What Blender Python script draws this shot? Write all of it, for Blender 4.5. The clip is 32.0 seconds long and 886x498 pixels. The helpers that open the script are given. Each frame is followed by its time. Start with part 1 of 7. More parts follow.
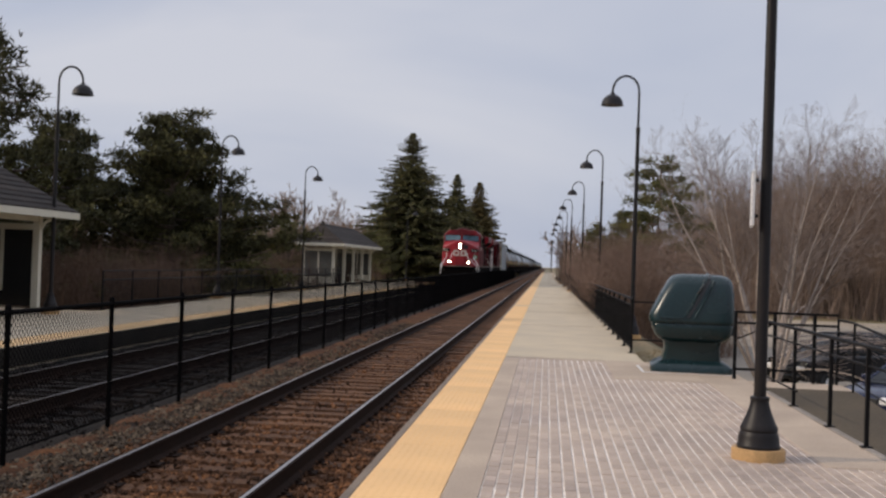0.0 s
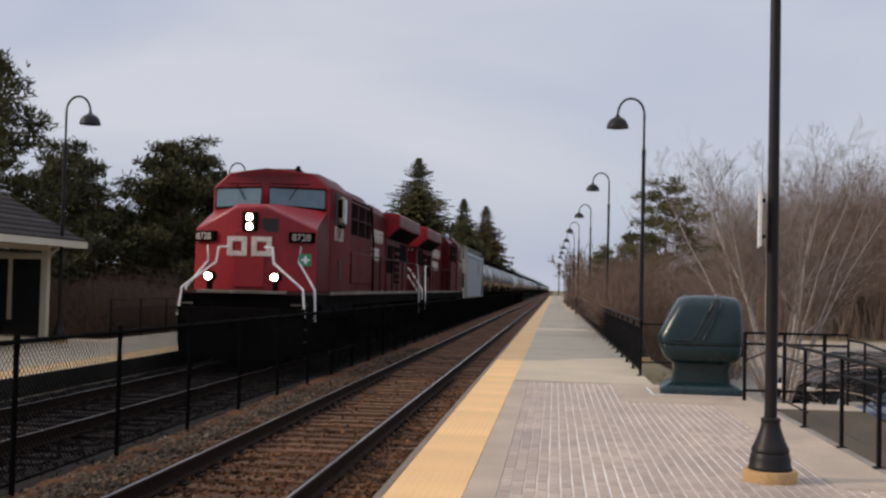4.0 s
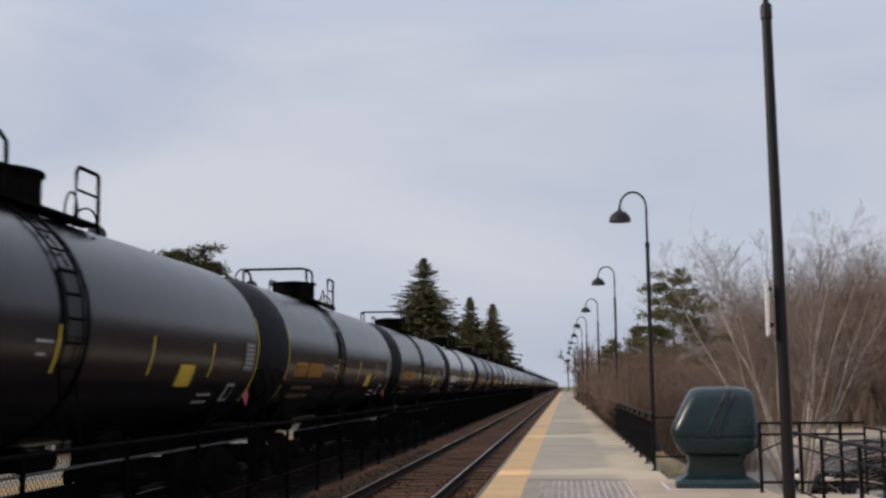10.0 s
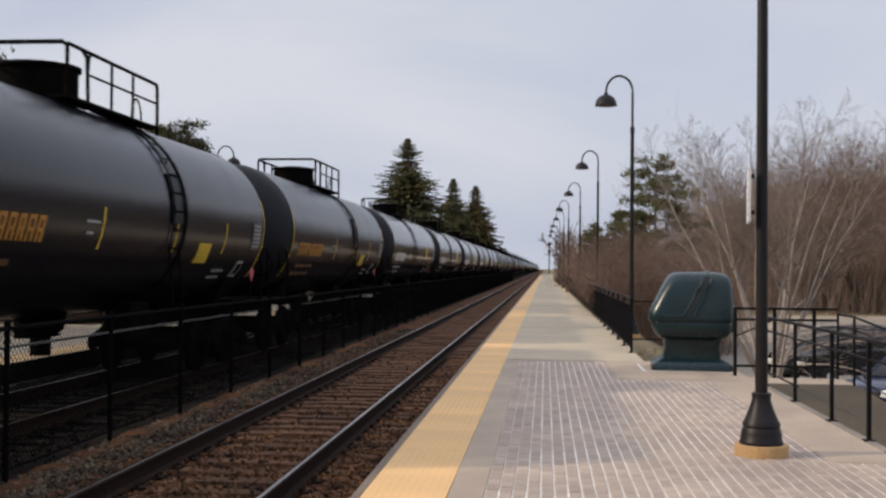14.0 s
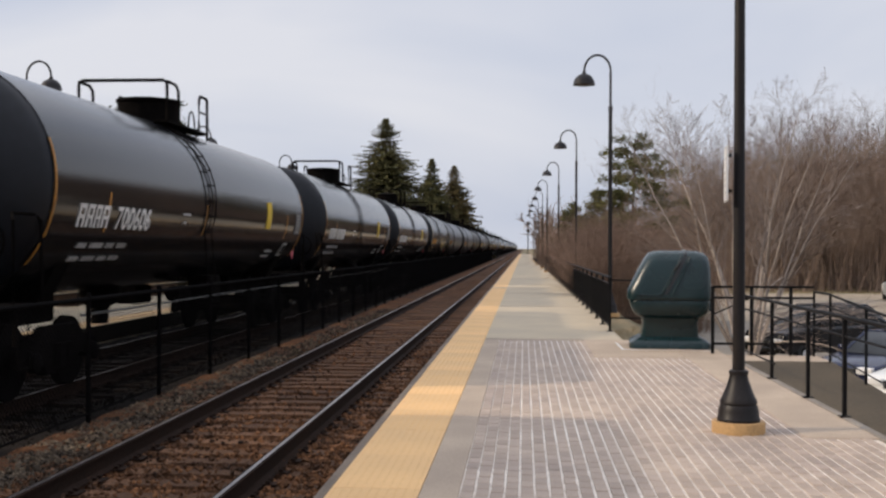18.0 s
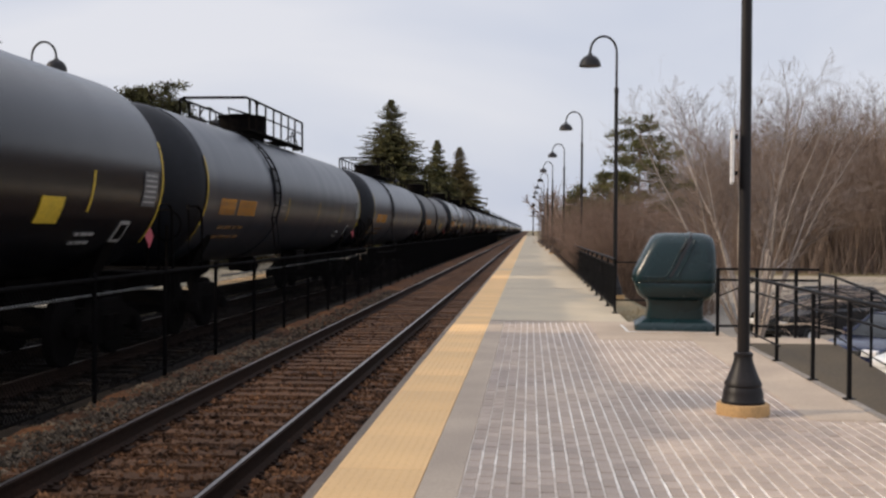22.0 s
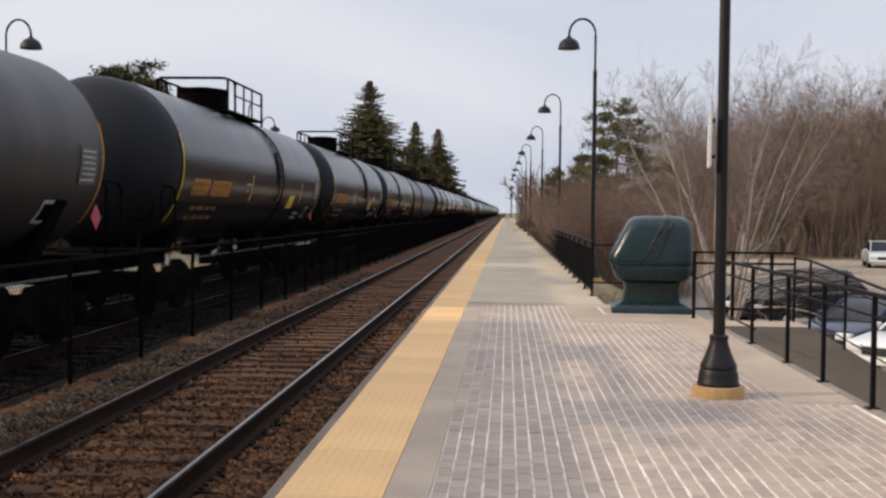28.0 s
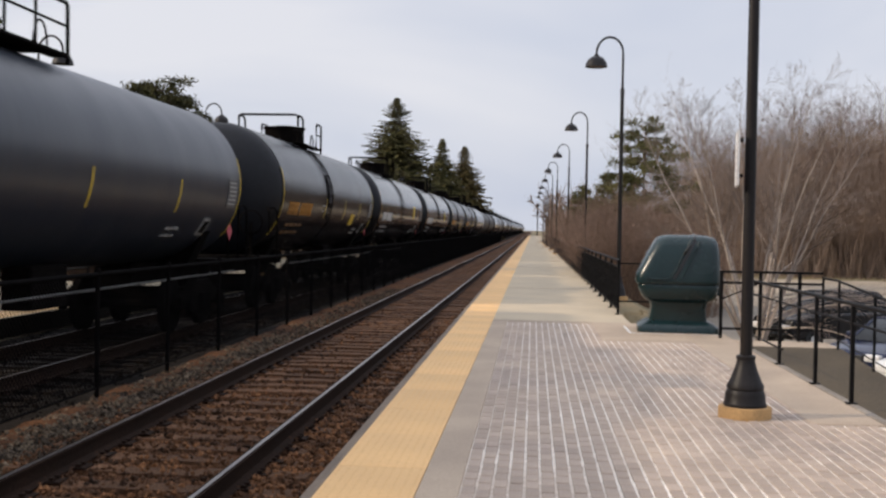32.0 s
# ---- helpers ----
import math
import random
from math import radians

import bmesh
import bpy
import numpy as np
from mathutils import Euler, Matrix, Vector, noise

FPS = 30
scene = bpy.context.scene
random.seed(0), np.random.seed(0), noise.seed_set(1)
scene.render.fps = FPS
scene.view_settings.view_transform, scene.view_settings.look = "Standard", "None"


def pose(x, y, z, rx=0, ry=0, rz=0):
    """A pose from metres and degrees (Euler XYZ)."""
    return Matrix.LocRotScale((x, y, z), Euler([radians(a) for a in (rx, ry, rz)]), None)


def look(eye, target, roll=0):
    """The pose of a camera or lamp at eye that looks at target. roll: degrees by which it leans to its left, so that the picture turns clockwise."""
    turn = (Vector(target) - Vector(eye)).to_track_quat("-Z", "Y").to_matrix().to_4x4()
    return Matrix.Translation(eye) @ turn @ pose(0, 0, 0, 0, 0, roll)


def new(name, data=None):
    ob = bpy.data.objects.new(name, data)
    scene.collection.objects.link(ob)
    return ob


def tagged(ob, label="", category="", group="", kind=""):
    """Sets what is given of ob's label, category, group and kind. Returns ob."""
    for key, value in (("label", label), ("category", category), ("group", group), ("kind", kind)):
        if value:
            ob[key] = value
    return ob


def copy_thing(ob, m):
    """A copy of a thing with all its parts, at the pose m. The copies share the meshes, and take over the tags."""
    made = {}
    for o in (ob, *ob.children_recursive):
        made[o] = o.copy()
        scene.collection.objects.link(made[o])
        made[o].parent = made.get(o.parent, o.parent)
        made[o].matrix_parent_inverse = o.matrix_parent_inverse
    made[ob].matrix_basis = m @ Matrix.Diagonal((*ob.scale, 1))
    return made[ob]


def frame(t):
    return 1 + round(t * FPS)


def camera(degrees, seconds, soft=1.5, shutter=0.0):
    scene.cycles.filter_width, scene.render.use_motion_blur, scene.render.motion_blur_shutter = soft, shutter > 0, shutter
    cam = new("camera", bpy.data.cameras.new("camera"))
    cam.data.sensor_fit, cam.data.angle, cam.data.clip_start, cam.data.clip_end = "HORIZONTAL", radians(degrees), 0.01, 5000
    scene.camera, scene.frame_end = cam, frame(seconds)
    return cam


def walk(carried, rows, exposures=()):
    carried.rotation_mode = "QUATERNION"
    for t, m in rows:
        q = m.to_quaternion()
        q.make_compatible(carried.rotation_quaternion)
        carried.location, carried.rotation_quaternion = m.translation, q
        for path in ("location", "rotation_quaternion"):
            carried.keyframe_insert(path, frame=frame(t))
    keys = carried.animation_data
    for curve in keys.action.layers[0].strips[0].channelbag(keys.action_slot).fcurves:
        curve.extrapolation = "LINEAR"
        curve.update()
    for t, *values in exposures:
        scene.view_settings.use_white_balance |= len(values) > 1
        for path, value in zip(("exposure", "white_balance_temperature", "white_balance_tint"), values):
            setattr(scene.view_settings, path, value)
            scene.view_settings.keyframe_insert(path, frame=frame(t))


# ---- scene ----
EYE = 1.65
cam = camera(44.0, 32.0, soft=2.5, shutter=0.12)
PATH = [
    (0.0, pose(0, 0, EYE, 90.73, -2.00, 5.44)),
    (0.5, pose(0, 0, EYE, 91.06, -1.82, 5.62)),
    (1.0, pose(0, 0, EYE, 91.28, -2.02, 5.51)),
    (1.5, pose(0, 0, EYE, 91.42, -1.87, 5.41)),
    (2.0, pose(0, 0, EYE, 91.57, -1.68, 5.39)),
    (2.5, pose(0, 0, EYE, 91.74, -1.77, 5.45)),
    (4.5, pose(0, 0, EYE, 92.01, -1.17, 5.85)),
    (5.0, pose(0, 0, EYE, 91.90, -1.23, 5.52)),
    (5.5, pose(0, 0, EYE, 91.66, -1.56, 5.14)),
    (6.0, pose(0, 0, EYE, 91.40, -1.31, 4.76)),
    (6.5, pose(0, 0, EYE, 91.30, -1.20, 4.44)),
    (7.0, pose(0, 0, EYE, 91.22, -0.98, 4.45)),
    (7.5, pose(0, 0, EYE, 91.13, -1.07, 4.53)),
    (8.0, pose(0, 0, EYE, 90.87, -0.89, 4.67)),
    (8.5, pose(0, 0, EYE, 90.74, -0.94, 4.83)),
    (8.6, pose(0, 0, EYE, 90.92, -0.92, 5.22)),
    (8.7, pose(0, 0, EYE, 92.57, -0.89, 7.59)),
    (8.8, pose(0, 0, EYE, 93.45, -0.87, 9.47)),
    (8.9, pose(0, 0, EYE, 93.71, -0.85, 10.49)),
    (9.0, pose(0, 0, EYE, 92.85, -0.82, 11.60)),
    (9.1, pose(0, 0, EYE, 91.96, -0.45, 12.29)),
    (9.2, pose(0, 0, EYE, 91.83, -0.08, 12.23)),
    (9.3, pose(0, 0, EYE, 92.22, 0.29, 12.29)),
    (9.4, pose(0, 0, EYE, 94.02, 0.66, 12.40)),
    (9.5, pose(0, 0, EYE, 95.20, 1.03, 12.35)),
    (9.6, pose(0, 0, EYE, 95.63, 0.93, 12.03)),
    (9.8, pose(0, 0, EYE, 96.53, 0.75, 9.27)),
    (10.0, pose(0, 0, EYE, 97.17, 0.56, 6.29)),
    (10.1, pose(0, 0, EYE, 96.88, 0.72, 4.69)),
    (10.2, pose(0, 0, EYE, 96.74, 0.88, 3.54)),
    (10.3, pose(0, 0, EYE, 96.66, 1.04, 2.38)),
    (10.4, pose(0, 0, EYE, 96.36, 1.20, 1.90)),
    (10.5, pose(0, 0, EYE, 95.80, 1.36, 1.98)),
    (10.7, pose(0, 0, EYE, 93.64, 1.80, 2.48)),
    (10.8, pose(0, 0, EYE, 92.94, 2.01, 2.62)),
    (11.0, pose(0, 0, EYE, 92.68, 2.45, 4.05)),
    (11.2, pose(0, 0, EYE, 92.16, 1.60, 5.51)),
    (11.5, pose(0, 0, EYE, 92.29, 0.33, 5.72)),
    (12.0, pose(0, 0, EYE, 92.32, 0.02, 5.92)),
    (12.5, pose(0, 0, EYE, 92.00, -0.41, 6.20)),
    (13.0, pose(0, 0, EYE, 91.69, -0.79, 6.27)),
    (13.5, pose(0, 0, EYE, 91.38, -0.49, 6.01)),
    (14.0, pose(0, 0, EYE, 90.97, -0.47, 5.34)),
    (14.5, pose(0, 0, EYE, 90.25, -0.93, 4.70)),
    (15.0, pose(0, 0, EYE, 90.35, -0.40, 4.55)),
    (15.5, pose(0, 0, EYE, 89.99, -0.42, 4.37)),
    (17.5, pose(0, 0, EYE, 89.94, -0.16, 4.27)),
    (18.0, pose(0, 0, EYE, 89.93, -0.18, 4.24)),
    (18.5, pose(0, 0, EYE, 89.85, 0.04, 4.07)),
    (19.0, pose(0, 0, EYE, 89.91, 0.19, 4.02)),
    (19.5, pose(0, 0, EYE, 89.86, -0.11, 4.25)),
    (20.0, pose(0, 0, EYE, 89.68, -0.34, 4.28)),
    (20.5, pose(0, 0, EYE, 89.39, -0.57, 4.35)),
    (21.0, pose(0, 0, EYE, 89.19, -0.38, 4.30)),
    (21.5, pose(0, 0, EYE, 89.02, -0.35, 4.45)),
    (22.0, pose(0, 0, EYE, 88.97, -0.30, 4.51)),
    (22.5, pose(0, 0, EYE, 88.95, -0.03, 4.50)),
    (23.0, pose(0, 0, EYE, 88.79, 0.04, 4.42)),
    (23.5, pose(0, 0, EYE, 88.60, 0.11, 4.27)),
    (24.0, pose(0, 0, EYE, 88.44, -0.02, 4.05)),
    (24.5, pose(0, 0, EYE, 88.37, -0.31, 3.96)),
    (25.0, pose(0, 0, EYE, 88.30, -0.28, 3.87)),
    (25.5, pose(0, 0, EYE, 88.32, -0.23, 3.69)),
    (26.0, pose(0, 0, EYE, 88.23, -0.66, 3.57)),
    (26.5, pose(0, 0, EYE, 88.19, -0.58, 3.34)),
    (28.5, pose(0, 0, EYE, 88.02, -0.59, 3.40)),
    (29.0, pose(0, 0, EYE, 88.37, -0.78, 3.71)),
    (29.5, pose(0, 0, EYE, 88.71, -0.77, 3.92)),
    (30.0, pose(0, 0, EYE, 88.74, -0.75, 4.07)),
    (30.5, pose(0, 0, EYE, 88.81, -1.07, 4.34)),
    (31.0, pose(0, 0, EYE, 88.94, -0.76, 4.56)),
    (31.5, pose(0, 0, EYE, 88.98, -0.64, 4.73)),
    (32.0, pose(0, 0, EYE, 88.91, -1.05, 4.72)),
]
walk(cam, PATH, [(0.0, -0.12, 6600, 13), (4.0, -0.08, 6600, 13), (8.5, 0.0, 6620, 12.5), (9.5, -0.06, 6600, 11.5), (10.3, -0.14, 6600, 11.5), (11.0, -0.40, 6620, 12), (12.0, -0.28, 6640, 12), (13.0, -0.04, 6660, 12), (20.0, 0.16, 6820, 12), (25.0, 0.21, 6820, 12), (32.0, 0.2, 6820, 12)])

# ---- world and light ----
SUN_EL, SUN_AZ = radians(27.0), radians(-101.0)


def make_world():
    w = bpy.data.worlds.new("hazy_sky")
    w.use_nodes = True
    nt = w.node_tree
    nt.nodes.clear()
    out = nt.nodes.new("ShaderNodeOutputWorld")
    bg = nt.nodes.new("ShaderNodeBackground")
    sky = nt.nodes.new("ShaderNodeTexSky")
    sky.sky_type = "NISHITA"
    sky.sun_disc = False
    sky.sun_elevation = SUN_EL
    sky.sun_rotation = SUN_AZ
    sky.dust_density = 3.0
    scale = nt.nodes.new("ShaderNodeVectorMath")
    scale.operation = "SCALE"
    scale.inputs["Scale"].default_value = 0.10
    nt.links.new(sky.outputs[0], scale.inputs[0])
    co = nt.nodes.new("ShaderNodeTexCoord")
    mp = nt.nodes.new("ShaderNodeMapping")
    mp.inputs["Scale"].default_value = (1.0, 1.0, 3.2)
    nt.links.new(co.outputs["Generated"], mp.inputs[0])
    n1 = nt.nodes.new("ShaderNodeTexNoise")
    n1.inputs["Scale"].default_value = 1.9
    n1.inputs["Detail"].default_value = 4.0
    n1.inputs["Roughness"].default_value = 0.5
    n1.inputs["Distortion"].default_value = 0.4
    nt.links.new(mp.outputs[0], n1.inputs["Vector"])
    ramp = nt.nodes.new("ShaderNodeValToRGB")
    ramp.color_ramp.elements[0].position = 0.30
    ramp.color_ramp.elements[0].color = (0.455, 0.53, 0.685, 1)
    ramp.color_ramp.elements[1].position = 0.68
    ramp.color_ramp.elements[1].color = (0.685, 0.72, 0.80, 1)
    nt.links.new(n1.outputs[0], ramp.inputs[0])
    mix = nt.nodes.new("ShaderNodeMix")
    mix.data_type = "RGBA"
    mix.inputs[0].default_value = 0.90
    nt.links.new(scale.outputs[0], mix.inputs[6])
    nt.links.new(ramp.outputs[0], mix.inputs[7])
    nt.links.new(mix.outputs[2], bg.inputs[0])
    # an overcast sky is brightest overhead and dimmer towards the horizon
    sep = nt.nodes.new("ShaderNodeSeparateXYZ")
    nt.links.new(co.outputs["Generated"], sep.inputs[0])
    up = nt.nodes.new("ShaderNodeMapRange")
    up.interpolation_type = "SMOOTHSTEP"
    up.inputs["From Min"].default_value, up.inputs["From Max"].default_value = 0.22, 0.95
    up.inputs["To Min"].default_value, up.inputs["To Max"].default_value = 1.0, 2.1
    nt.links.new(sep.outputs["Z"], up.inputs[0])
    nt.links.new(up.outputs[0], bg.inputs[1])
    nt.links.new(bg.outputs[0], out.inputs[0])
    scene.world = w
    sun = bpy.data.lights.new("sun", "SUN")
    sun.energy = 2.7
    sun.angle = radians(1.4)
    sun.color = (1.0, 0.87, 0.70)
    ob = new("sun", sun)
    ob.matrix_world = look((0, 0, 60), Vector((0, 0, 60)) + Vector((1.0, 0.2, -0.52)))
    return ob


make_world()

# ---- materials ----


def material(name, color, rough=0.7, metal=0.0, vary=0.25, fine=40.0, coarse=1.5, bump=0.15, second=None,
             piece=0.0, streak=None, coat=0.0, spec=0.5):
    """A surface with grain at two scales, an uneven gloss, and fine relief; sizes in metres."""
    m = bpy.data.materials.new(name)
    m.use_nodes = True
    nt = m.node_tree
    b = nt.nodes["Principled BSDF"]
    b.inputs["Metallic"].default_value = metal
    b.inputs["Specular IOR Level"].default_value = spec
    b.inputs["Coat Weight"].default_value = coat
    b.inputs["Coat Roughness"].default_value = 0.15
    co = nt.nodes.new("ShaderNodeTexCoord")
    src = co.outputs["Object"]
    if streak:
        mp = nt.nodes.new("ShaderNodeMapping")
        mp.inputs["Scale"].default_value = streak
        nt.links.new(src, mp.inputs[0])
        src = mp.outputs[0]
    big = nt.nodes.new("ShaderNodeTexNoise")
    big.inputs["Scale"].default_value = coarse
    big.inputs["Detail"].default_value = 5.0
    nt.links.new(src, big.inputs["Vector"])
    small = nt.nodes.new("ShaderNodeTexNoise")
    small.inputs["Scale"].default_value = fine
    small.inputs["Detail"].default_value = 3.0
    nt.links.new(src, small.inputs["Vector"])
    second = second or tuple(c * (1.0 - vary) for c in color)
    r1 = nt.nodes.new("ShaderNodeValToRGB")
    r1.color_ramp.elements[0].position, r1.color_ramp.elements[1].position = 0.35, 0.68
    r1.color_ramp.elements[0].color = (*second, 1)
    r1.color_ramp.elements[1].color = (*color, 1)
    nt.links.new(big.outputs[0], r1.inputs[0])
    mul = nt.nodes.new("ShaderNodeMix")
    mul.data_type, mul.blend_type = "RGBA", "MULTIPLY"
    mul.inputs[0].default_value = 1.0
    r2 = nt.nodes.new("ShaderNodeMapRange")
    r2.inputs["To Min"].default_value, r2.inputs["To Max"].default_value = 1.0 - vary, 1.0 + vary
    r2.inputs["From Min"].default_value, r2.inputs["From Max"].default_value = 0.3, 0.7
    nt.links.new(small.outputs[0], r2.inputs[0])
    nt.links.new(r1.outputs[0], mul.inputs[6])
    nt.links.new(r2.outputs[0], mul.inputs[7])
    last = mul.outputs[2]
    if piece:
        info = nt.nodes.new("ShaderNodeObjectInfo")
        geo = nt.nodes.new("ShaderNodeNewGeometry")
        add = nt.nodes.new("ShaderNodeMath")
        nt.links.new(info.outputs["Random"], add.inputs[0])
        nt.links.new(geo.outputs["Random Per Island"], add.inputs[1])
        fr = nt.nodes.new("ShaderNodeMath")
        fr.operation = "FRACT"
        nt.links.new(add.outputs[0], fr.inputs[0])
        r3 = nt.nodes.new("ShaderNodeMapRange")
        r3.inputs["To Min"].default_value, r3.inputs["To Max"].default_value = 1.0 - piece, 1.0 + piece
        nt.links.new(fr.outputs[0], r3.inputs[0])
        m2 = nt.nodes.new("ShaderNodeMix")
        m2.data_type, m2.blend_type = "RGBA", "MULTIPLY"
        m2.inputs[0].default_value = 1.0
        nt.links.new(last, m2.inputs[6])
        nt.links.new(r3.outputs[0], m2.inputs[7])
        last = m2.outputs[2]
    nt.links.new(last, b.inputs["Base Color"])
    r4 = nt.nodes.new("ShaderNodeMapRange")
    r4.inputs["To Min"].default_value, r4.inputs["To Max"].default_value = max(0.03, rough * 0.8), min(1.0, rough * 1.2)
    nt.links.new(big.outputs[0], r4.inputs[0])
    nt.links.new(r4.outputs[0], b.inputs["Roughness"])
    if bump:
        bp = nt.nodes.new("ShaderNodeBump")
        bp.inputs["Strength"].default_value = bump
        bp.inputs["Distance"].default_value = 0.01
        nt.links.new(small.outputs[0], bp.inputs["Height"])
        nt.links.new(bp.outputs[0], b.inputs["Normal"])
    return m


def glow(name, color, strength):
    m = bpy.data.materials.new(name)
    m.use_nodes = True
    b = m.node_tree.nodes["Principled BSDF"]
    b.inputs["Base Color"].default_value = (*color, 1)
    b.inputs["Emission Color"].default_value = (*color, 1)
    b.inputs["Emission Strength"].default_value = strength
    return m


def tank_paint(name, color, rough, grime, bumpy=0.05, spec=0.42):
    """Black tank paint: a gloss that dust dulls in patches, and rain streaks that run down the sides."""
    return material(name, color, rough, 0.0, 0.18, 9.0, 0.7, bumpy, grime, 0.25, (1.0, 2.2, 0.5), 0.0, spec)


CONCRETE = material("concrete", (0.43, 0.346, 0.238), 0.85, 0, 0.08, 55, 0.9, 0.25, (0.355, 0.292, 0.205))
CONCRETE_OLD = material("old_concrete", (0.23, 0.20, 0.165), 0.9, 0, 0.2, 30, 1.2, 0.5, (0.14, 0.115, 0.09))
YELLOW_TILE = material("tactile_yellow", (0.67, 0.405, 0.170), 0.7, 0, 0.06, 60, 0.8, 0.1, (0.57, 0.34, 0.14), 0.06)
PAVER = material("brick_paver", (0.385, 0.300, 0.232), 0.85, 0, 0.14, 45, 0.7, 0.3, (0.285, 0.222, 0.180), 0.14)
MORTAR = material("pale_joint_sand", (0.74, 0.68, 0.60), 0.95, 0, 0.2, 14, 0.8, 0.3, (0.46, 0.38, 0.31))
BALLAST = material("rusty_ballast", (0.105, 0.045, 0.019), 0.95, 0, 0.45, 26, 0.8, 0.8, (0.052, 0.023, 0.011), 0, None, 0, 0.1)
STONE = material("ballast_stone", (0.125, 0.094, 0.064), 0.9, 0, 0.25, 30, 2.0, 0.4, (0.040, 0.029, 0.021), 0.75, None, 0, 0.15)
STONE_RUST = material("rusty_ballast_stone", (0.170, 0.077, 0.034), 0.9, 0, 0.25, 30, 2.0, 0.4, (0.050, 0.026, 0.015), 0.7, None, 0, 0.15)
TIE = material("creosoted_tie", (0.155, 0.076, 0.038), 0.9, 0, 0.4, 30, 2.0, 0.8, (0.080, 0.040, 0.021), 0.35, (8.0, 8.0, 1.0), 0, 0.2)
RAIL_SIDE = material("rusty_rail_web", (0.022, 0.012, 0.008), 0.9, 0.0, 0.3, 30, 2.0, 0.3, None, 0, None, 0, 0.08)
RAIL_TOP = material("polished_rail_head", (0.47, 0.44, 0.42), 0.30, 1.0, 0.15, 50, 0.6, 0.02, (0.34, 0.31, 0.29))
BLACK_METAL = material("black_painted_steel", (0.005, 0.005, 0.0055), 0.6, 0.0, 0.25, 30, 2.0, 0.05, (0.008, 0.007, 0.007), 0, None, 0, 0.10)
VINYL = material("black_vinyl_fence", (0.0035, 0.0032, 0.0032), 0.9, 0.0, 0.25, 30, 2.0, 0.05, (0.005, 0.0045, 0.0045), 0, None, 0, 0.02)
POST_BLACK = material("black_lamp_paint", (0.010, 0.009, 0.010), 0.45, 0.0, 0.2, 40, 2.0, 0.05, (0.015, 0.012, 0.011), 0, None, 0, 0.2)
NOSING = material("worn_dark_nosing", (0.170, 0.126, 0.090), 0.9, 0, 0.2, 30, 1.2, 0.4, (0.105, 0.078, 0.056))
RAMP = material("dark_olive_asphalt", (0.086, 0.066, 0.043), 0.95, 0, 0.2, 30, 0.6, 0.3, (0.058, 0.045, 0.030), 0, None, 0, 0.2)
LOT = material("dusty_lot_paving", (0.235, 0.20, 0.16), 0.95, 0, 0.15, 14, 0.25, 0.3, (0.15, 0.128, 0.10))
TAN_BASE = material("tan_concrete_footing", (0.42, 0.25, 0.105), 0.85, 0, 0.15, 40, 3.0, 0.3)
GREEN_PLASTIC = material("dark_green_plastic", (0.004, 0.016, 0.018), 0.27, 0, 0.2, 60, 2.0, 0.10, (0.007, 0.022, 0.024), 0, None, 0, 0.42)
WHITE_SIGN = material("white_sign", (0.60, 0.59, 0.58), 0.5, 0, 0.06, 20, 2.0, 0.0)
SIGN_INK = material("sign_ink", (0.24, 0.24, 0.25), 0.6, 0, 0.05, 20, 2.0, 0.0)
GRASS = material("dry_grass", (0.22, 0.155, 0.075), 0.95, 0, 0.3, 12, 0.35, 0.5, (0.12, 0.10, 0.045))
GRAVEL = material("pale_gravel", (0.33, 0.27, 0.20), 0.95, 0, 0.2, 10, 0.15, 0.3, (0.20, 0.155, 0.105))
BARK = material("grey_bark", (0.105, 0.076, 0.058), 0.95, 0, 0.3, 30, 3.0, 0.5, (0.062, 0.044, 0.035))
TWIG = material("pale_twig", (0.40, 0.335, 0.285), 0.9, 0, 0.3, 20, 0.7, 0.0, (0.27, 0.222, 0.19), 0.35, None, 0, 0.2)
FINE_TWIG = material("grey_brown_fine_twig", (0.215, 0.168, 0.140), 0.9, 0, 0.3, 20, 0.7, 0.0, (0.155, 0.120, 0.102), 0.35, None, 0, 0.2)
BRUSH = material("brown_brush", (0.215, 0.142, 0.104), 0.95, 0, 0.3, 8, 0.4, 0.0, (0.130, 0.087, 0.065), 0.45, None, 0, 0.2)
# darker copy of the brush brown, with the pines' shade in its colour
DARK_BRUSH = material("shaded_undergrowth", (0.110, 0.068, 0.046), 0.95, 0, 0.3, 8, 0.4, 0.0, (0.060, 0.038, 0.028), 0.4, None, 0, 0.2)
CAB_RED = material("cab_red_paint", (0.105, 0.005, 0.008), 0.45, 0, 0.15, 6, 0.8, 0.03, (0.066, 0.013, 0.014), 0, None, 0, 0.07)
FARWOOD = material("far_bare_wood", (0.245, 0.175, 0.132), 0.95, 0, 0.2, 3, 0.2, 0.0, (0.160, 0.114, 0.088), 0.4, None, 0, 0.2)
SPRUCE_OLIVE = material("olive_spruce_needles", (0.125, 0.092, 0.034), 0.9, 0, 0.4, 6, 0.6, 0.0, (0.055, 0.044, 0.018), 0.6, None, 0.0, 0.2)
SPRUCE = material("spruce_needles", (0.125, 0.112, 0.042), 0.9, 0, 0.4, 6, 0.6, 0.0, (0.040, 0.040, 0.016), 0.6, None, 0.0, 0.2)
PINE = material("pine_needles", (0.118, 0.112, 0.038), 0.9, 0, 0.35, 6, 0.7, 0.0, (0.058, 0.058, 0.022), 0.5, None, 0.0, 0.2)
PINE_DARK = material("dark_pine_needles", (0.066, 0.060, 0.020), 0.9, 0, 0.4, 6, 0.7, 0.0, (0.025, 0.025, 0.010), 0.6, None, 0.0, 0.2)
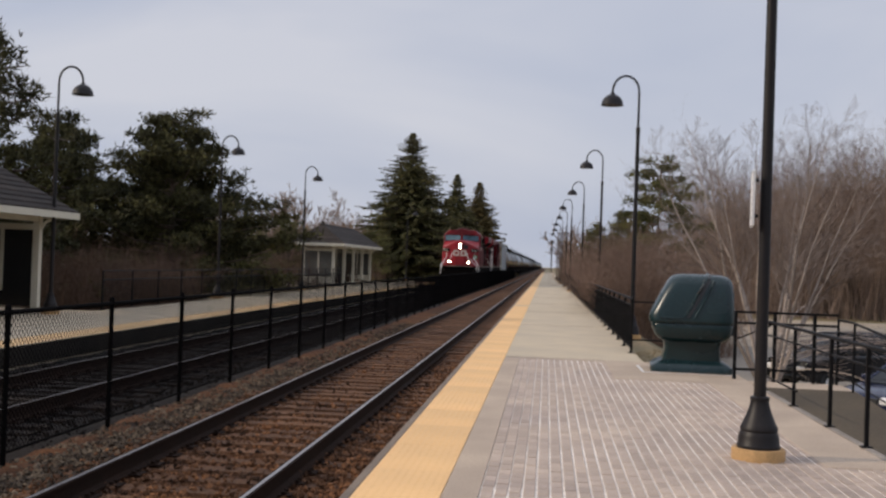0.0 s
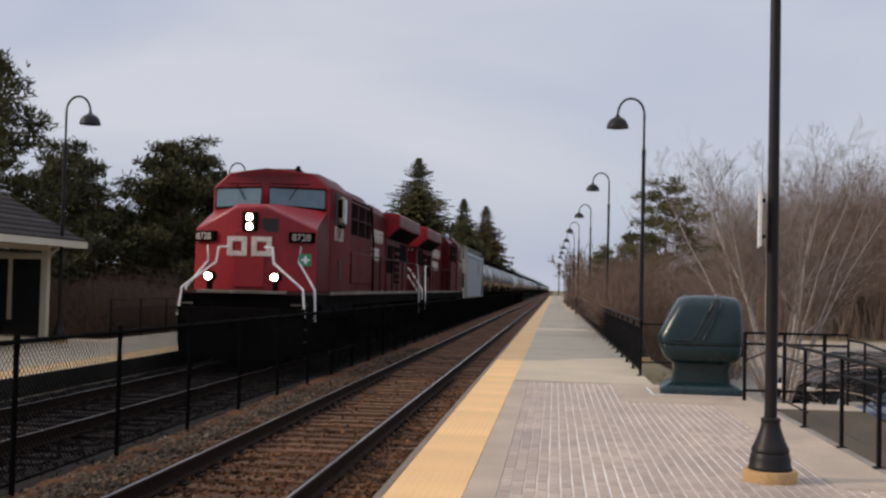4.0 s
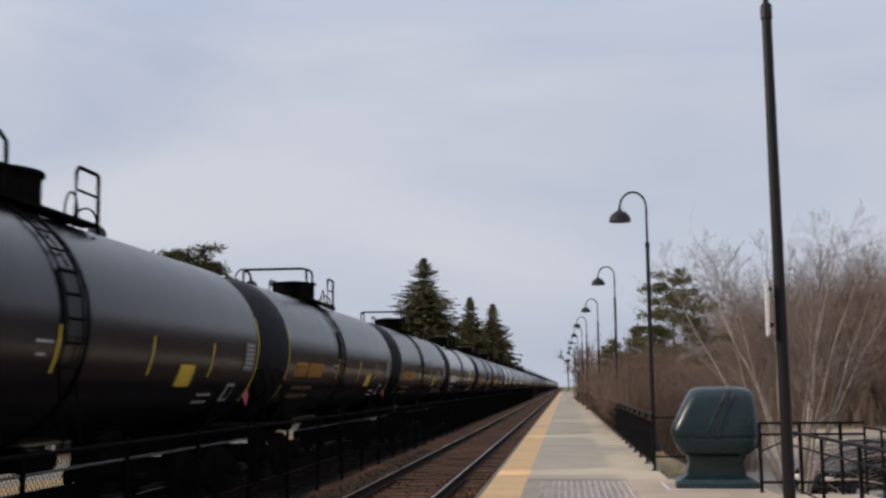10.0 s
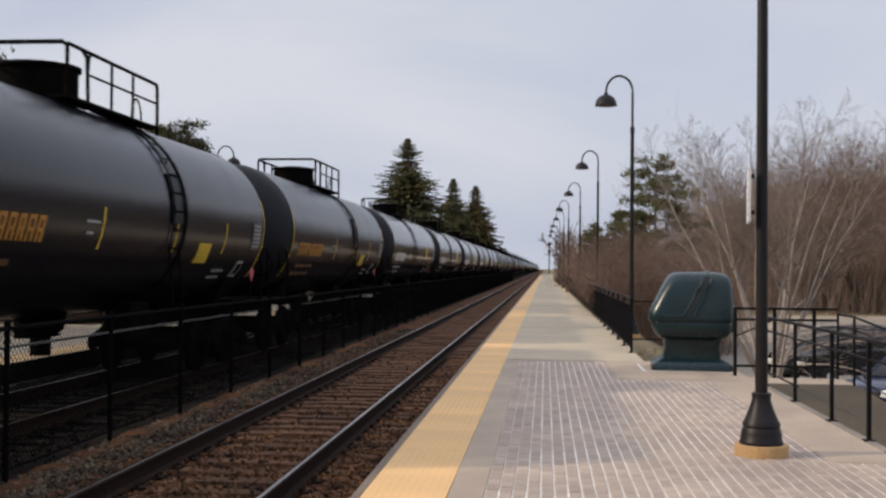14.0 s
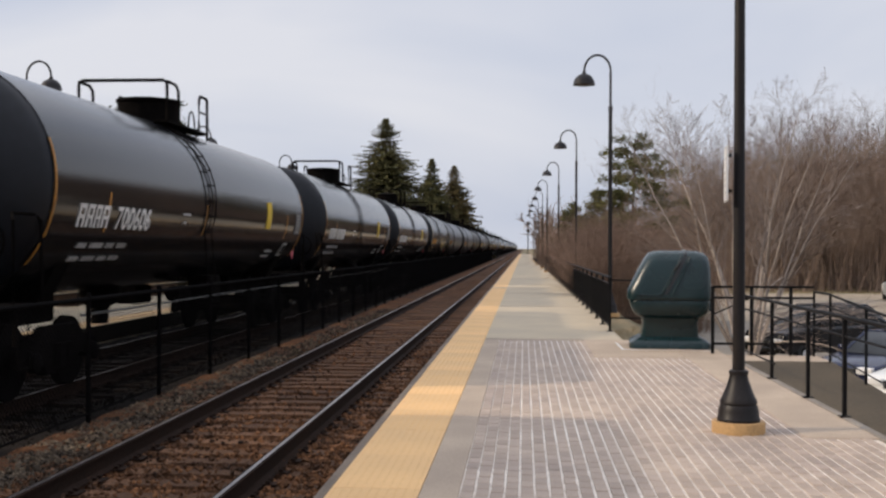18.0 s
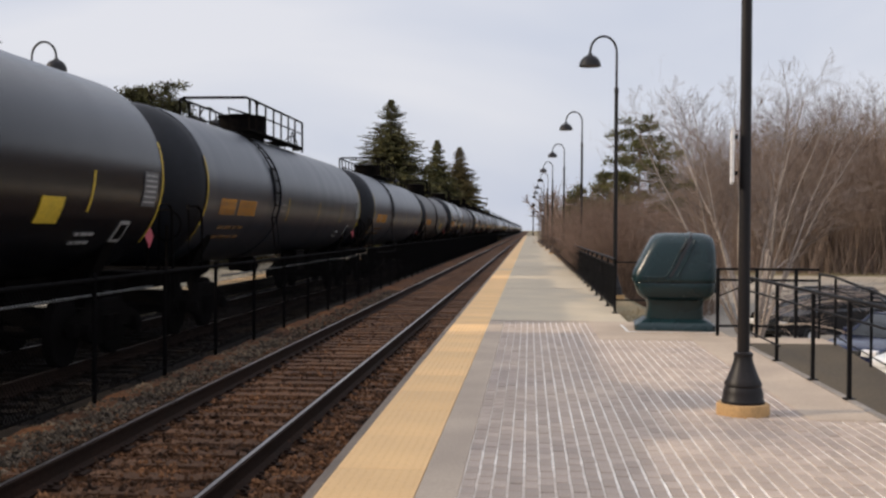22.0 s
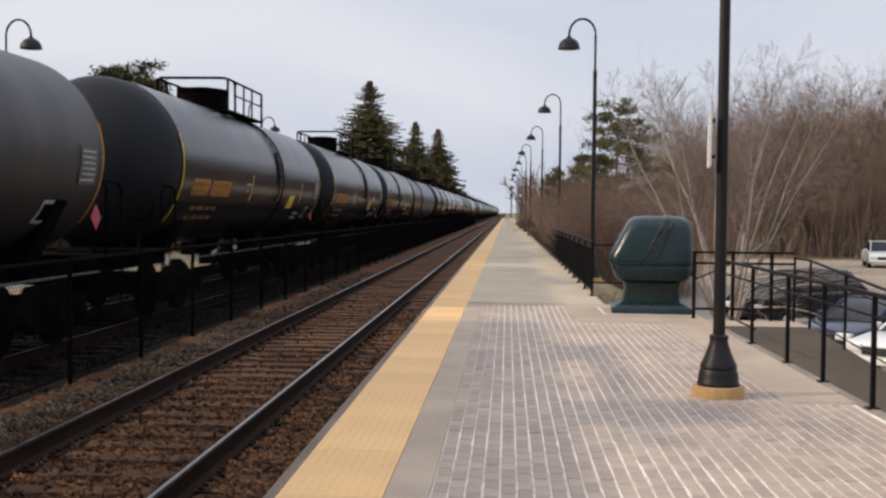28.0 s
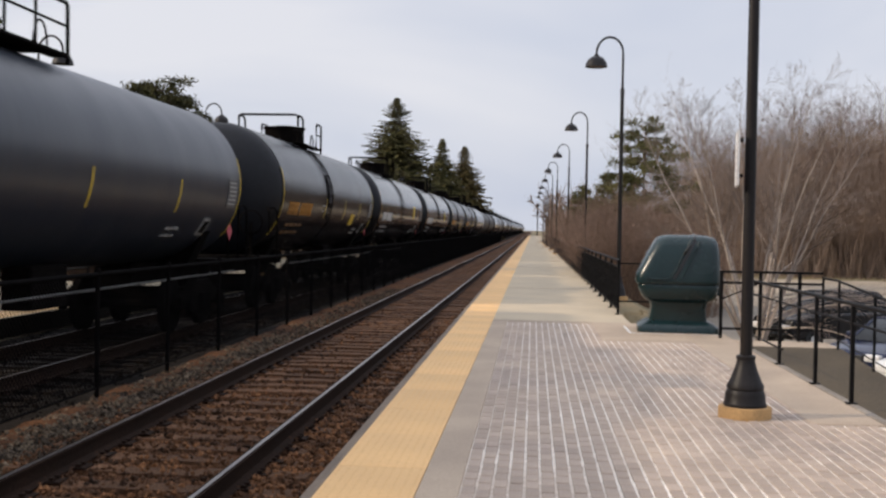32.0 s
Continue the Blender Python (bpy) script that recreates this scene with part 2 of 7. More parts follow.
SHINGLE = material("weathered_shingle", (0.046, 0.036, 0.030), 0.9, 0, 0.3, 25, 1.5, 0.4, (0.024, 0.019, 0.016), 0.3, None, 0, 0.2)
CREAM = material("cream_paint", (0.56, 0.52, 0.41), 0.6, 0, 0.1, 30, 2.0, 0.1)
DARK_WALL = material("dark_shelter_glass", (0.012, 0.012, 0.012), 0.25, 0, 0.2, 10, 2.0, 0.0)
# side red darker than the nose's: dust, plus that side's shade in the colour
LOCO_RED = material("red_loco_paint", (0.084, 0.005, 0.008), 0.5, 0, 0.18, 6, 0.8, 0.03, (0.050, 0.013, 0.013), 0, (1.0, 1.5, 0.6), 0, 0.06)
# nose and cab-front red raised for the light those faces catch
NOSE_RED = material("lit_front_red_paint", (0.26, 0.006, 0.012), 0.38, 0, 0.10, 6, 0.8, 0.03, (0.19, 0.008, 0.012), 0, None, 0, 0.35)
LOCO_ROOF = material("sooty_red_paint", (0.12, 0.014, 0.014), 0.55, 0, 0.25, 6, 0.8, 0.05, (0.06, 0.013, 0.013))
LOCO_DIRT = material("dusty_sill_paint", (0.065, 0.036, 0.030), 0.85, 0, 0.3, 8, 0.9, 0.1, (0.045, 0.016, 0.015), 0, None, 0, 0.2)
PALE_GREY = material("pale_sill", (0.19, 0.155, 0.12), 0.8, 0, 0.3, 10, 1.0, 0.1, (0.085, 0.065, 0.052))
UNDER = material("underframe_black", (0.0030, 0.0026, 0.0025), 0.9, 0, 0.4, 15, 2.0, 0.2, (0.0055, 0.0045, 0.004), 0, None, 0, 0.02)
# far bed: dark brown stone, blackened further for the train's shade
BALLAST_DARK = material("shade_dark_ballast", (0.014, 0.010, 0.008), 0.95, 0, 0.45, 26, 0.8, 0.8, (0.007, 0.0053, 0.0042), 0.5, None, 0, 0.1)
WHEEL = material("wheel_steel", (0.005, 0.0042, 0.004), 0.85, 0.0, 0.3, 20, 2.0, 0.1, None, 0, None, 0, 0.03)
VENT = material("dark_vent", (0.016, 0.010, 0.010), 0.7, 0, 0.3, 20, 3.0, 0.2)
GLASS = material("cab_glass", (0.075, 0.135, 0.175), 0.08, 0, 0.1, 3, 1.0, 0.0, None, 0, None, 0.6)
WHITE_PAINT = material("white_rail_paint", (0.68, 0.67, 0.65), 0.5, 0, 0.08, 20, 2.0, 0.0)
LETTER = material("cream_lettering", (0.58, 0.50, 0.44), 0.6, 0, 0.25, 14, 2.0, 0.0)
YELLOW_PAINT = material("yellow_marking", (0.62, 0.42, 0.03), 0.6, 0, 0.15, 15, 2.0, 0.0)
ORANGE_PAINT = material("orange_marking", (0.46, 0.20, 0.025), 0.65, 0, 0.25, 15, 2.0, 0.0)
ORANGE_DIM = material("faded_orange_stencil", (0.16, 0.075, 0.016), 0.7, 0, 0.3, 18, 2.0, 0.0)
# platform face darkened in colour for the shade on its track side
FACE_SHADE = material("shaded_platform_face", (0.022, 0.018, 0.014), 0.9, 0, 0.3, 20, 1.2, 0.4, (0.012, 0.010, 0.008), 0, None, 0, 0.1)
STENCIL = material("dim_white_stencil", (0.36, 0.35, 0.33), 0.7, 0, 0.3, 18, 2.0, 0.0)
STENCIL_BRIGHT = material("white_stencil", (0.66, 0.64, 0.60), 0.6, 0, 0.15, 18, 2.0, 0.0)
DECAL_BOX = material("grey_decal_board", (0.10, 0.095, 0.09), 0.7, 0, 0.3, 18, 2.0, 0.0)
GREEN_SIGN = material("green_sign", (0.02, 0.22, 0.09), 0.5, 0, 0.1, 18, 2.0, 0.0)
PINK_CAP = material("red_placard", (0.42, 0.06, 0.08), 0.6, 0, 0.2, 18, 2.0, 0.0)
HOPPER = material("pale_hopper_paint", (0.255, 0.285, 0.305), 0.55, 0, 0.10, 10, 0.7, 0.04, (0.20, 0.222, 0.238), 0, (1.0, 1.5, 0.5))
HOPPER_DIRT = material("stained_hopper_end", (0.24, 0.24, 0.21), 0.7, 0, 0.2, 10, 0.9, 0.08, (0.15, 0.145, 0.12))
TAN_RUST = material("rusty_inside", (0.06, 0.035, 0.025), 0.85, 0, 0.35, 10, 1.5, 0.1)
TANK_A = tank_paint("satin_black_tank_paint", (0.0045, 0.0056, 0.0080), 0.25, (0.0072, 0.0078, 0.0095), 0.05, 0.32)
TANK_D = tank_paint("slate_tank_paint", (0.018, 0.024, 0.036), 0.34, (0.024, 0.029, 0.038))
TANK_B = tank_paint("glossy_black_tank_paint", (0.007, 0.0075, 0.009), 0.15, (0.011, 0.011, 0.011), 0.0)
TANK_C = tank_paint("dusty_black_tank_paint", (0.016, 0.014, 0.015), 0.45, (0.025, 0.021, 0.020))
TANK_END = material("dark_tank_end_paint", (0.006, 0.007, 0.010), 0.5, 0, 0.2, 8, 0.8, 0.05, None, 0, None, 0, 0.25)
HEADLIGHT = glow("headlight_glow", (1.0, 0.86, 0.60), 24.0)
WING_RED = material("bright_red_wing_paint", (0.24, 0.007, 0.013), 0.4, 0, 0.15, 6, 0.8, 0.03, (0.15, 0.010, 0.013), 0, None, 0, 0.2)
WING_GREY = material("dusty_grey_radiator_face", (0.17, 0.125, 0.115), 0.8, 0, 0.25, 8, 0.9, 0.1, (0.10, 0.060, 0.056), 0, None, 0, 0.2)
TAN_SHADE = material("tan_sunshade", (0.32, 0.25, 0.15), 0.7, 0, 0.12, 14, 1.5, 0.05)
SHELTER_GLASS = material("pale_shelter_glass", (0.10, 0.10, 0.09), 0.2, 0, 0.15, 8, 1.0, 0.0)
CAR_BLUE = material("dark_blue_car_paint", (0.010, 0.014, 0.038), 0.22, 0.0, 0.1, 30, 1, 0.0, None, 0, None, 0.3, 0.3)
CAR_SILVER = material("white_car_paint", (0.62, 0.62, 0.60), 0.3, 0.0, 0.08, 30, 1, 0.0, None, 0, None, 0.4)
CAR_DARK = material("black_car_paint", (0.010, 0.010, 0.011), 0.25, 0.0, 0.1, 30, 1, 0.0, None, 0, None, 0.0, 0.25)
CAR_GLASS = material("car_glass", (0.010, 0.012, 0.014), 0.15, 0, 0.1, 3, 1.0, 0.0, None, 0, None, 0.0, 0.2)
RUBBER = material("tyre_rubber", (0.02, 0.02, 0.02), 0.85, 0, 0.2, 30, 3.0, 0.1)

# ---- mesh tools ----


class Shape:
    """A mesh in the making."""

    def __init__(self):
        self.v, self.f = [], []

    def add(self, verts, faces):
        n = len(self.v)
        self.v.extend(verts)
        self.f.extend([tuple(i + n for i in f) for f in faces])
        return self

    def box(self, x0, x1, y0, y1, z0, z1):
        v = [(x0, y0, z0), (x1, y0, z0), (x1, y1, z0), (x0, y1, z0), (x0, y0, z1), (x1, y0, z1), (x1, y1, z1), (x0, y1, z1)]
        return self.add(v, [(0, 3, 2, 1), (4, 5, 6, 7), (0, 1, 5, 4), (1, 2, 6, 5), (2, 3, 7, 6), (3, 0, 4, 7)])

    def tube(self, pts, r, n=8, caps=True):
        """A round bar along points; r is one radius or one for each point."""
        pts = [Vector(p) for p in pts]
        rs = r if isinstance(r, (list, tuple)) else [r] * len(pts)
        v, f = [], []
        for i, p in enumerate(pts):
            d = (pts[min(i + 1, len(pts) - 1)] - pts[max(i - 1, 0)])
            d = d.normalized() if d.length > 1e-9 else Vector((0, 0, 1))
            a = d.cross(Vector((0, 0, 1)))
            if a.length < 0.05:
                a = d.cross(Vector((0, 1, 0)))
            a.normalize()
            b = d.cross(a)
            for k in range(n):
                c, s = math.cos(2 * math.pi * k / n), math.sin(2 * math.pi * k / n)
                v.append(tuple(p + (a * c + b * s) * rs[i]))
        for i in range(len(pts) - 1):
            for k in range(n):
                k2 = (k + 1) % n
                f.append((i * n + k, i * n + k2, (i + 1) * n + k2, (i + 1) * n + k))
        if caps:
            f.append(tuple(range(n)))
            f.append(tuple(range((len(pts) - 1) * n, len(pts) * n))[::-1])
        return self.add(v, f)

    def lathe(self, profile, n=24, at=(0, 0, 0), axis="z", caps=True):
        """profile: (radius, height) from one end to the other, turned about an axis through at."""
        v, f = [], []
        for r, h in profile:
            for k in range(n):
                c, s = math.cos(2 * math.pi * k / n) * r, math.sin(2 * math.pi * k / n) * r
                p = {"z": (c, s, h), "y": (c, h, s), "x": (h, c, s)}[axis]
                v.append((at[0] + p[0], at[1] + p[1], at[2] + p[2]))
        m = len(profile)
        for i in range(m - 1):
            for k in range(n):
                k2 = (k + 1) % n
                f.append((i * n + k, i * n + k2, (i + 1) * n + k2, (i + 1) * n + k))
        if caps:
            f.append(tuple(range(n))[::-1])
            f.append(tuple(range((m - 1) * n, m * n)))
        return self.add(v, f)

    def prism(self, outline, a, b, axis="y"):
        """An outline pushed along an axis from a to b. The outline's pairs are (x, z), (x, y) or (y, z)."""
        n = len(outline)
        v = []
        for h in (a, b):
            for p, q in outline:
                v.append({"y": (p, h, q), "z": (p, q, h), "x": (h, p, q)}[axis])
        f = [(i, (i + 1) % n, n + (i + 1) % n, n + i) for i in range(n)]
        return self.add(v, f + [tuple(range(n))[::-1], tuple(range(n, 2 * n))])

    def loft(self, rings):
        n = len(rings[0])
        v = [p for r in rings for p in r]
        f = []
        for i in range(len(rings) - 1):
            for k in range(n):
                k2 = (k + 1) % n
                f.append((i * n + k, i * n + k2, (i + 1) * n + k2, (i + 1) * n + k))
        f.append(tuple(range(n))[::-1])
        f.append(tuple(range((len(rings) - 1) * n, len(rings) * n)))
        return self.add(v, f)

    def mesh(self, name, mat, smooth=None, fix=True):
        me = bpy.data.meshes.new(name)
        me.from_pydata(self.v, [], self.f)
        if fix:
            bm = bmesh.new()
            bm.from_mesh(me)
            bmesh.ops.recalc_face_normals(bm, faces=bm.faces)
            bm.to_mesh(me)
            bm.free()
        me.materials.append(mat)
        if smooth:
            me.shade_smooth()
            me.set_sharp_from_angle(angle=radians(smooth))
        me.update()
        return me


def part(name, shape, mat, parent=None, label="", smooth=35, bevel=0.0, at=None, fix=True):
    """One mesh object, under a thing or a part."""
    ob = new(name, shape.mesh(name, mat, smooth, fix) if isinstance(shape, Shape) else shape)
    if parent:
        ob.parent = parent
    if at is not None:
        ob.matrix_basis = at
    if bevel:
        m = ob.modifiers.new("bevel", "BEVEL")
        m.width, m.segments, m.limit_method, m.angle_limit = bevel, 2, "ANGLE", radians(40)
    if label:
        tagged(ob, label)
    return ob


def thing(name, label, category, group="", at=None, kind=""):
    ob = new(name)
    ob.empty_display_size = 0.2
    if at is not None:
        ob.matrix_basis = at
    return tagged(ob, label, category, group, kind)


def lettering(text, size, mat, parent, at, label="", bold=0.0, space=1.0):
    """Raised letters from the built-in font, as a mesh; they lie in the XZ plane of the pose."""
    cu = bpy.data.curves.new("lettering", "FONT")
    cu.body, cu.size, cu.extrude, cu.offset, cu.space_character = text, size, 0.004, bold, space
    tmp = bpy.data.objects.new("tmp", cu)
    scene.collection.objects.link(tmp)
    me = bpy.data.meshes.new_from_object(tmp.evaluated_get(bpy.context.evaluated_depsgraph_get()))
    bpy.data.objects.remove(tmp)
    me.materials.clear()
    me.materials.append(mat)
    ob = new("road_number", me)
    ob.parent = parent
    ob.matrix_basis = at
    if label:
        tagged(ob, label)
    return ob


def bars(widths, height, gap, lift, mat, parent, at, label="", name="lettering", stroke=0.0):
    """A line of writing as plain shapes, one to a letter, along x: solid bars, or hollow frames of the given stroke."""
    s, x = Shape(), 0.0
    for w in widths:
        if stroke and w > 2.5 * stroke:
            s.box(x, x + stroke, 0, lift, 0, height).box(x + w - stroke, x + w, 0, lift, 0, height)
            s.box(x + stroke, x + w - stroke, 0, lift, height - stroke, height).box(x + stroke, x + w - stroke, 0, lift, height * 0.38, height * 0.38 + stroke * 0.8)
        else:
            s.box(x, x + w, 0, lift, 0, height)
        x += w + gap
    return part(name, s, mat, parent, label, smooth=None, at=at)

# ---- the setting: ground, tracks, platforms ----
RAIL_Z = -0.20
NEAR_C, FAR_C = -3.02, -6.92
EDGE, FAR_EDGE = -1.38, -8.85
PLAT_R, WIDE_R = 1.78, 3.12
rnd = random.Random(7)


def ground_height(x, y=60.0):
    if x > 3.0 and y < 18.5:
        return -1.75
    keys = [(-900, -0.3), (-40, -0.3), (-13, -0.28), (-11.4, -0.42), (-9, -0.52), (-1.2, -0.55), (2.2, -0.6), (3.0, -0.5), (4.7, -1.35), (5.6, -1.75), (60, -1.75), (900, -1.75)]
    for (a, za), (b, zb) in zip(keys, keys[1:]):
        if a <= x <= b:
            return za + (zb - za) * (x - a) / (b - a)
    return -1.75


def build_ground():
    s = Shape()
    xs = [-900, -200, -80, -40, -25, -18, -13, -11.4, -9, -5, -1.2, 2.2, 3.0, 3.02, 3.8, 4.7, 5.6, 8, 14, 25, 60, 200, 900]
    ys = [-900, -500, -200, -80, -20, -5, 0, 5, 10, 15, 18.4, 18.6, 20, 25, 30, 40, 55, 75, 100, 150, 250, 500, 1000, 2500]
    for y in ys:
        for x in xs:
            far = min(1.0, max(0.0, (y - 120) / 300.0))
            z = ground_height(x, y) * (1 - far) + far * -0.55
            s.v.append((x, y, z))
    n = len(xs)
    for j in range(len(ys) - 1):
        for i in range(n - 1):
            s.f.append((j * n + i, j * n + i + 1, (j + 1) * n + i + 1, (j + 1) * n + i))
    tagged(part("ground", s, GRASS, None, fix=False), "dry winter grass and bare earth beside the tracks", "ground", kind="structure")
    lot = Shape().box(6.2, 60, -60, 52, -1.9, -1.735)
    tagged(part("parking_lot", lot, LOT), "dusty pale paved parking lot below the platform", "parking lot", kind="structure")
    road = Shape().box(5.8, 70, 52.02, 84, -1.9, -1.72)
    tagged(part("road", road, GRAVEL), "pale sandy gravel road beyond the parking lot", "road", kind="structure")


def build_ballast():
    """The crushed-stone beds under the two tracks, with uneven tops."""
    ys = [-620, -200, -60, -20] + [-8 + 1.1 * j for j in range(10)] + [3 + 0.22 * j for j in range(150)] + [36 + 6 * j for j in range(20)] + [180, 300, 600, 1400]
    for lab, mat, x0, n, c in (("rust-stained crushed stone bed under the empty track", BALLAST, -5.0, 19, NEAR_C), ("dark crushed stone bed, train shade put into its colour", BALLAST_DARK, -8.8, 20, FAR_C)):
        s = Shape()
        for y in ys:
            for i in range(n):
                x = x0 + 0.2 * i
                mid = abs(x - c)
                z = -0.415 if mid < 1.5 else -0.415 + 0.045 * min(1, (mid - 1.5) / 0.3)
                if 2.5 < y < 36:
                    z += 0.035 * noise.noise(Vector((x * 2.5, y * 2.5, 0))) + 0.02 * noise.noise(Vector((x * 8, y * 8, 5)))
                s.v.append((x, y, z))
        for j in range(len(ys) - 1):
            for i in range(n - 1):
                s.f.append((j * n + i, j * n + i + 1, (j + 1) * n + i + 1, (j + 1) * n + i))
        tagged(part("ballast", s, mat, None, fix=False), lab, "ballast", kind="structure")


def rail_outline(cx):
    pts = [(-0.07, -0.17), (0.07, -0.17), (0.07, -0.158), (0.012, -0.14), (0.010, -0.04), (0.034, -0.03), (0.036, -0.004), (0.030, 0.0),
           (-0.030, 0.0), (-0.036, -0.004), (-0.034, -0.03), (-0.010, -0.04), (-0.012, -0.14), (-0.07, -0.158)]
    return [(cx + x, RAIL_Z + z) for x, z in pts]


def build_tracks():
    made = []
    for name, c, lab in (("near_track", NEAR_C, "empty railway track with polished rails on timber ties"),
                         ("far_track", FAR_C, "railway track under the freight train, rails on timber ties")):
        t = thing(name, lab, "track", kind="structure")
        for side in (-0.753, 0.753):
            r = part("rail", Shape().prism(rail_outline(c + side), -620.0, 1400.0), RAIL_SIDE, t, "rusty steel rail")
            part("running_surface", Shape().box(c + side - 0.015, c + side + 0.015, -620.0, 1400.0, RAIL_Z - 0.002, RAIL_Z + 0.002), RAIL_TOP, r, "polished rail head", smooth=None)
        made.append(t)
    return made


STRIP = material("worn_concrete_strip", (0.392, 0.305, 0.222), 0.85, 0, 0.14, 50, 1.0, 0.25, (0.300, 0.230, 0.168))


def build_near_platform():
    p = thing("near_platform", "low concrete platform with a brick-paved apron and a yellow tactile edge", "platform", kind="structure")
    slab = Shape()
    slab.box(EDGE, PLAT_R, 19.9, 300, -0.55, 0.0)
    part("slab", slab, CONCRETE, p, "pale concrete slab", bevel=0.01)
    part("slab", Shape().box(EDGE, PLAT_R, -60, -6.02, -0.55, 0.0), CONCRETE, p, "pale concrete slab", bevel=0.01)
    apron = Shape().box(EDGE, WIDE_R, -6.0, 19.88, -0.55, -0.007)
    part("apron_bed", apron, MORTAR, p, "jointing sand between the pavers", smooth=None)
    part("edge_band", Shape().box(EDGE - 0.006, -1.315, -60.0, 19.9, -0.30, 0.004), NOSING, p, "worn concrete nosing", bevel=0.012)
    part("edge_band", Shape().box(EDGE - 0.006, -1.315, 19.91, 300, -0.30, 0.004), NOSING, p, "worn concrete nosing", bevel=0.012)
    part("concrete_strip", Shape().box(-0.697, -0.434, -6.0, 19.86, -0.06, 0.002), STRIP, p, "concrete strip beside the tactile edge", bevel=0.006)
    part("border_strip", Shape().box(2.455, WIDE_R, 9.76, 19.86, -0.06, 0.006), STRIP, p, "concrete border beside the railing", bevel=0.006)
    part("cross_strip", Shape().box(1.07, 2.451, 16.70, 19.86, -0.06, 0.006), STRIP, p, "concrete pad under the plastic bin", bevel=0.006)
    part("seam", Shape().box(-0.432, 1.066, 19.66, 19.85, -0.06, 0.005), STRIP, p, "concrete seam behind the pavers", smooth=None)
    part("joint", Shape().box(-0.695, 1.066, 19.866, 19.90, -0.01, 0.006), CONCRETE_OLD, p, "dark slab joint", smooth=None)
    part("far_yellow_strip", Shape().box(-1.31, -0.70, 46.0, 300, -0.02, 0.006), YELLOW_TILE, p, "yellow tactile strip", smooth=None)
    crack = Shape()
    y = 31.0
    while y < 120:
        crack.box(-0.695, PLAT_R, y, y + 0.025, -0.01, 0.0035)
        y += 9.0
    part("joint", crack, CONCRETE_OLD, p, "dark slab joint", smooth=None)
    return p


def build_far_platform():
    p = thing("far_platform", "low concrete platform with a yellow edge across the tracks", "platform", kind="structure")
    part("slab", Shape().box(-12.4, FAR_EDGE, -60, 400, -0.55, 0.0), CONCRETE, p, "pale concrete slab", bevel=0.01)
    part("apron", Shape().box(-16.6, -12.41, 10.0, 29.2, -0.55, -0.004), CONCRETE, p, "slab under the shelter", bevel=0.01)
    part("apron", Shape().box(-16.6, -12.41, 65.5, 84.5, -0.55, -0.004), CONCRETE, p, "slab under the shelter", bevel=0.01)
    part("edge_band", Shape().box(FAR_EDGE - 0.04, FAR_EDGE + 0.04, -60, 400, -0.34, -0.002), FACE_SHADE, p, "dark platform face, its shade in the colour", bevel=0.01)
    part("far_yellow_strip", Shape().box(FAR_EDGE - 0.72, FAR_EDGE - 0.06, -60, 400, -0.02, 0.006), YELLOW_TILE, p, "yellow tactile strip", smooth=None)
    return p


# ---- fences and railings ----


def chain_link(y0, y1, x, z0, z1, pitch=0.075, r=0.0028):
    """Diagonal wires both ways, each a thin three-sided bar."""
    s = Shape()
    h = z1 - z0
    k = y0 - h
    while k < y1:
        for up in (1, -1):
            a, b = max(k, y0), min(k + h, y1)
            if b > a:
                za, zb = (z0 + a - k, z0 + b - k) if up > 0 else (z1 - (a - k), z1 - (b - k))
                n = len(s.v)
                for yy, zz in ((a, za), (b, zb)):
                    s.v += [(x + r, yy, zz), (x - r, yy, zz + r), (x - r, yy, zz - r)]
                s.f += [(n, n + 1, n + 4, n + 3), (n + 1, n + 2, n + 5, n + 4), (n + 2, n, n + 3, n + 5)]
        k += pitch
    return s


def build_track_fence():
    f = thing("track_fence", "black chain-link fence with pipe posts between the two tracks", "fence")
    post = Shape().tube([(0, 0, -0.50), (0, 0, 1.08)], 0.029, 8).lathe([(0.033, 1.07), (0.033, 1.10), (0.015, 1.125)], 8).mesh("post", VINYL, 40)
    y = 7.33 - 2.44 * 19
    while y < 130:
        part("post", post, VINYL, f, at=pose(-4.97, y, 0))
        y += 2.44
    part("top_rail", Shape().tube([(-4.97, -40.0, 1.05), (-4.97, 320, 1.05)], 0.025, 8), VINYL, f)
    part("bottom_rail", Shape().tube([(-4.97, -40.0, -0.26), (-4.97, 320, -0.26)], 0.014, 6), VINYL, f)
    part("mesh", chain_link(-6.0, 42.0, -4.97, -0.25, 1.05), VINYL, f, "black vinyl-coated chain link", smooth=None, fix=False)
    part("mesh", chain_link(42.0, 170.0, -4.97, -0.25, 1.05, 0.15, 0.0060), VINYL, f, "black vinyl-coated chain link", smooth=None, fix=False)
    return f


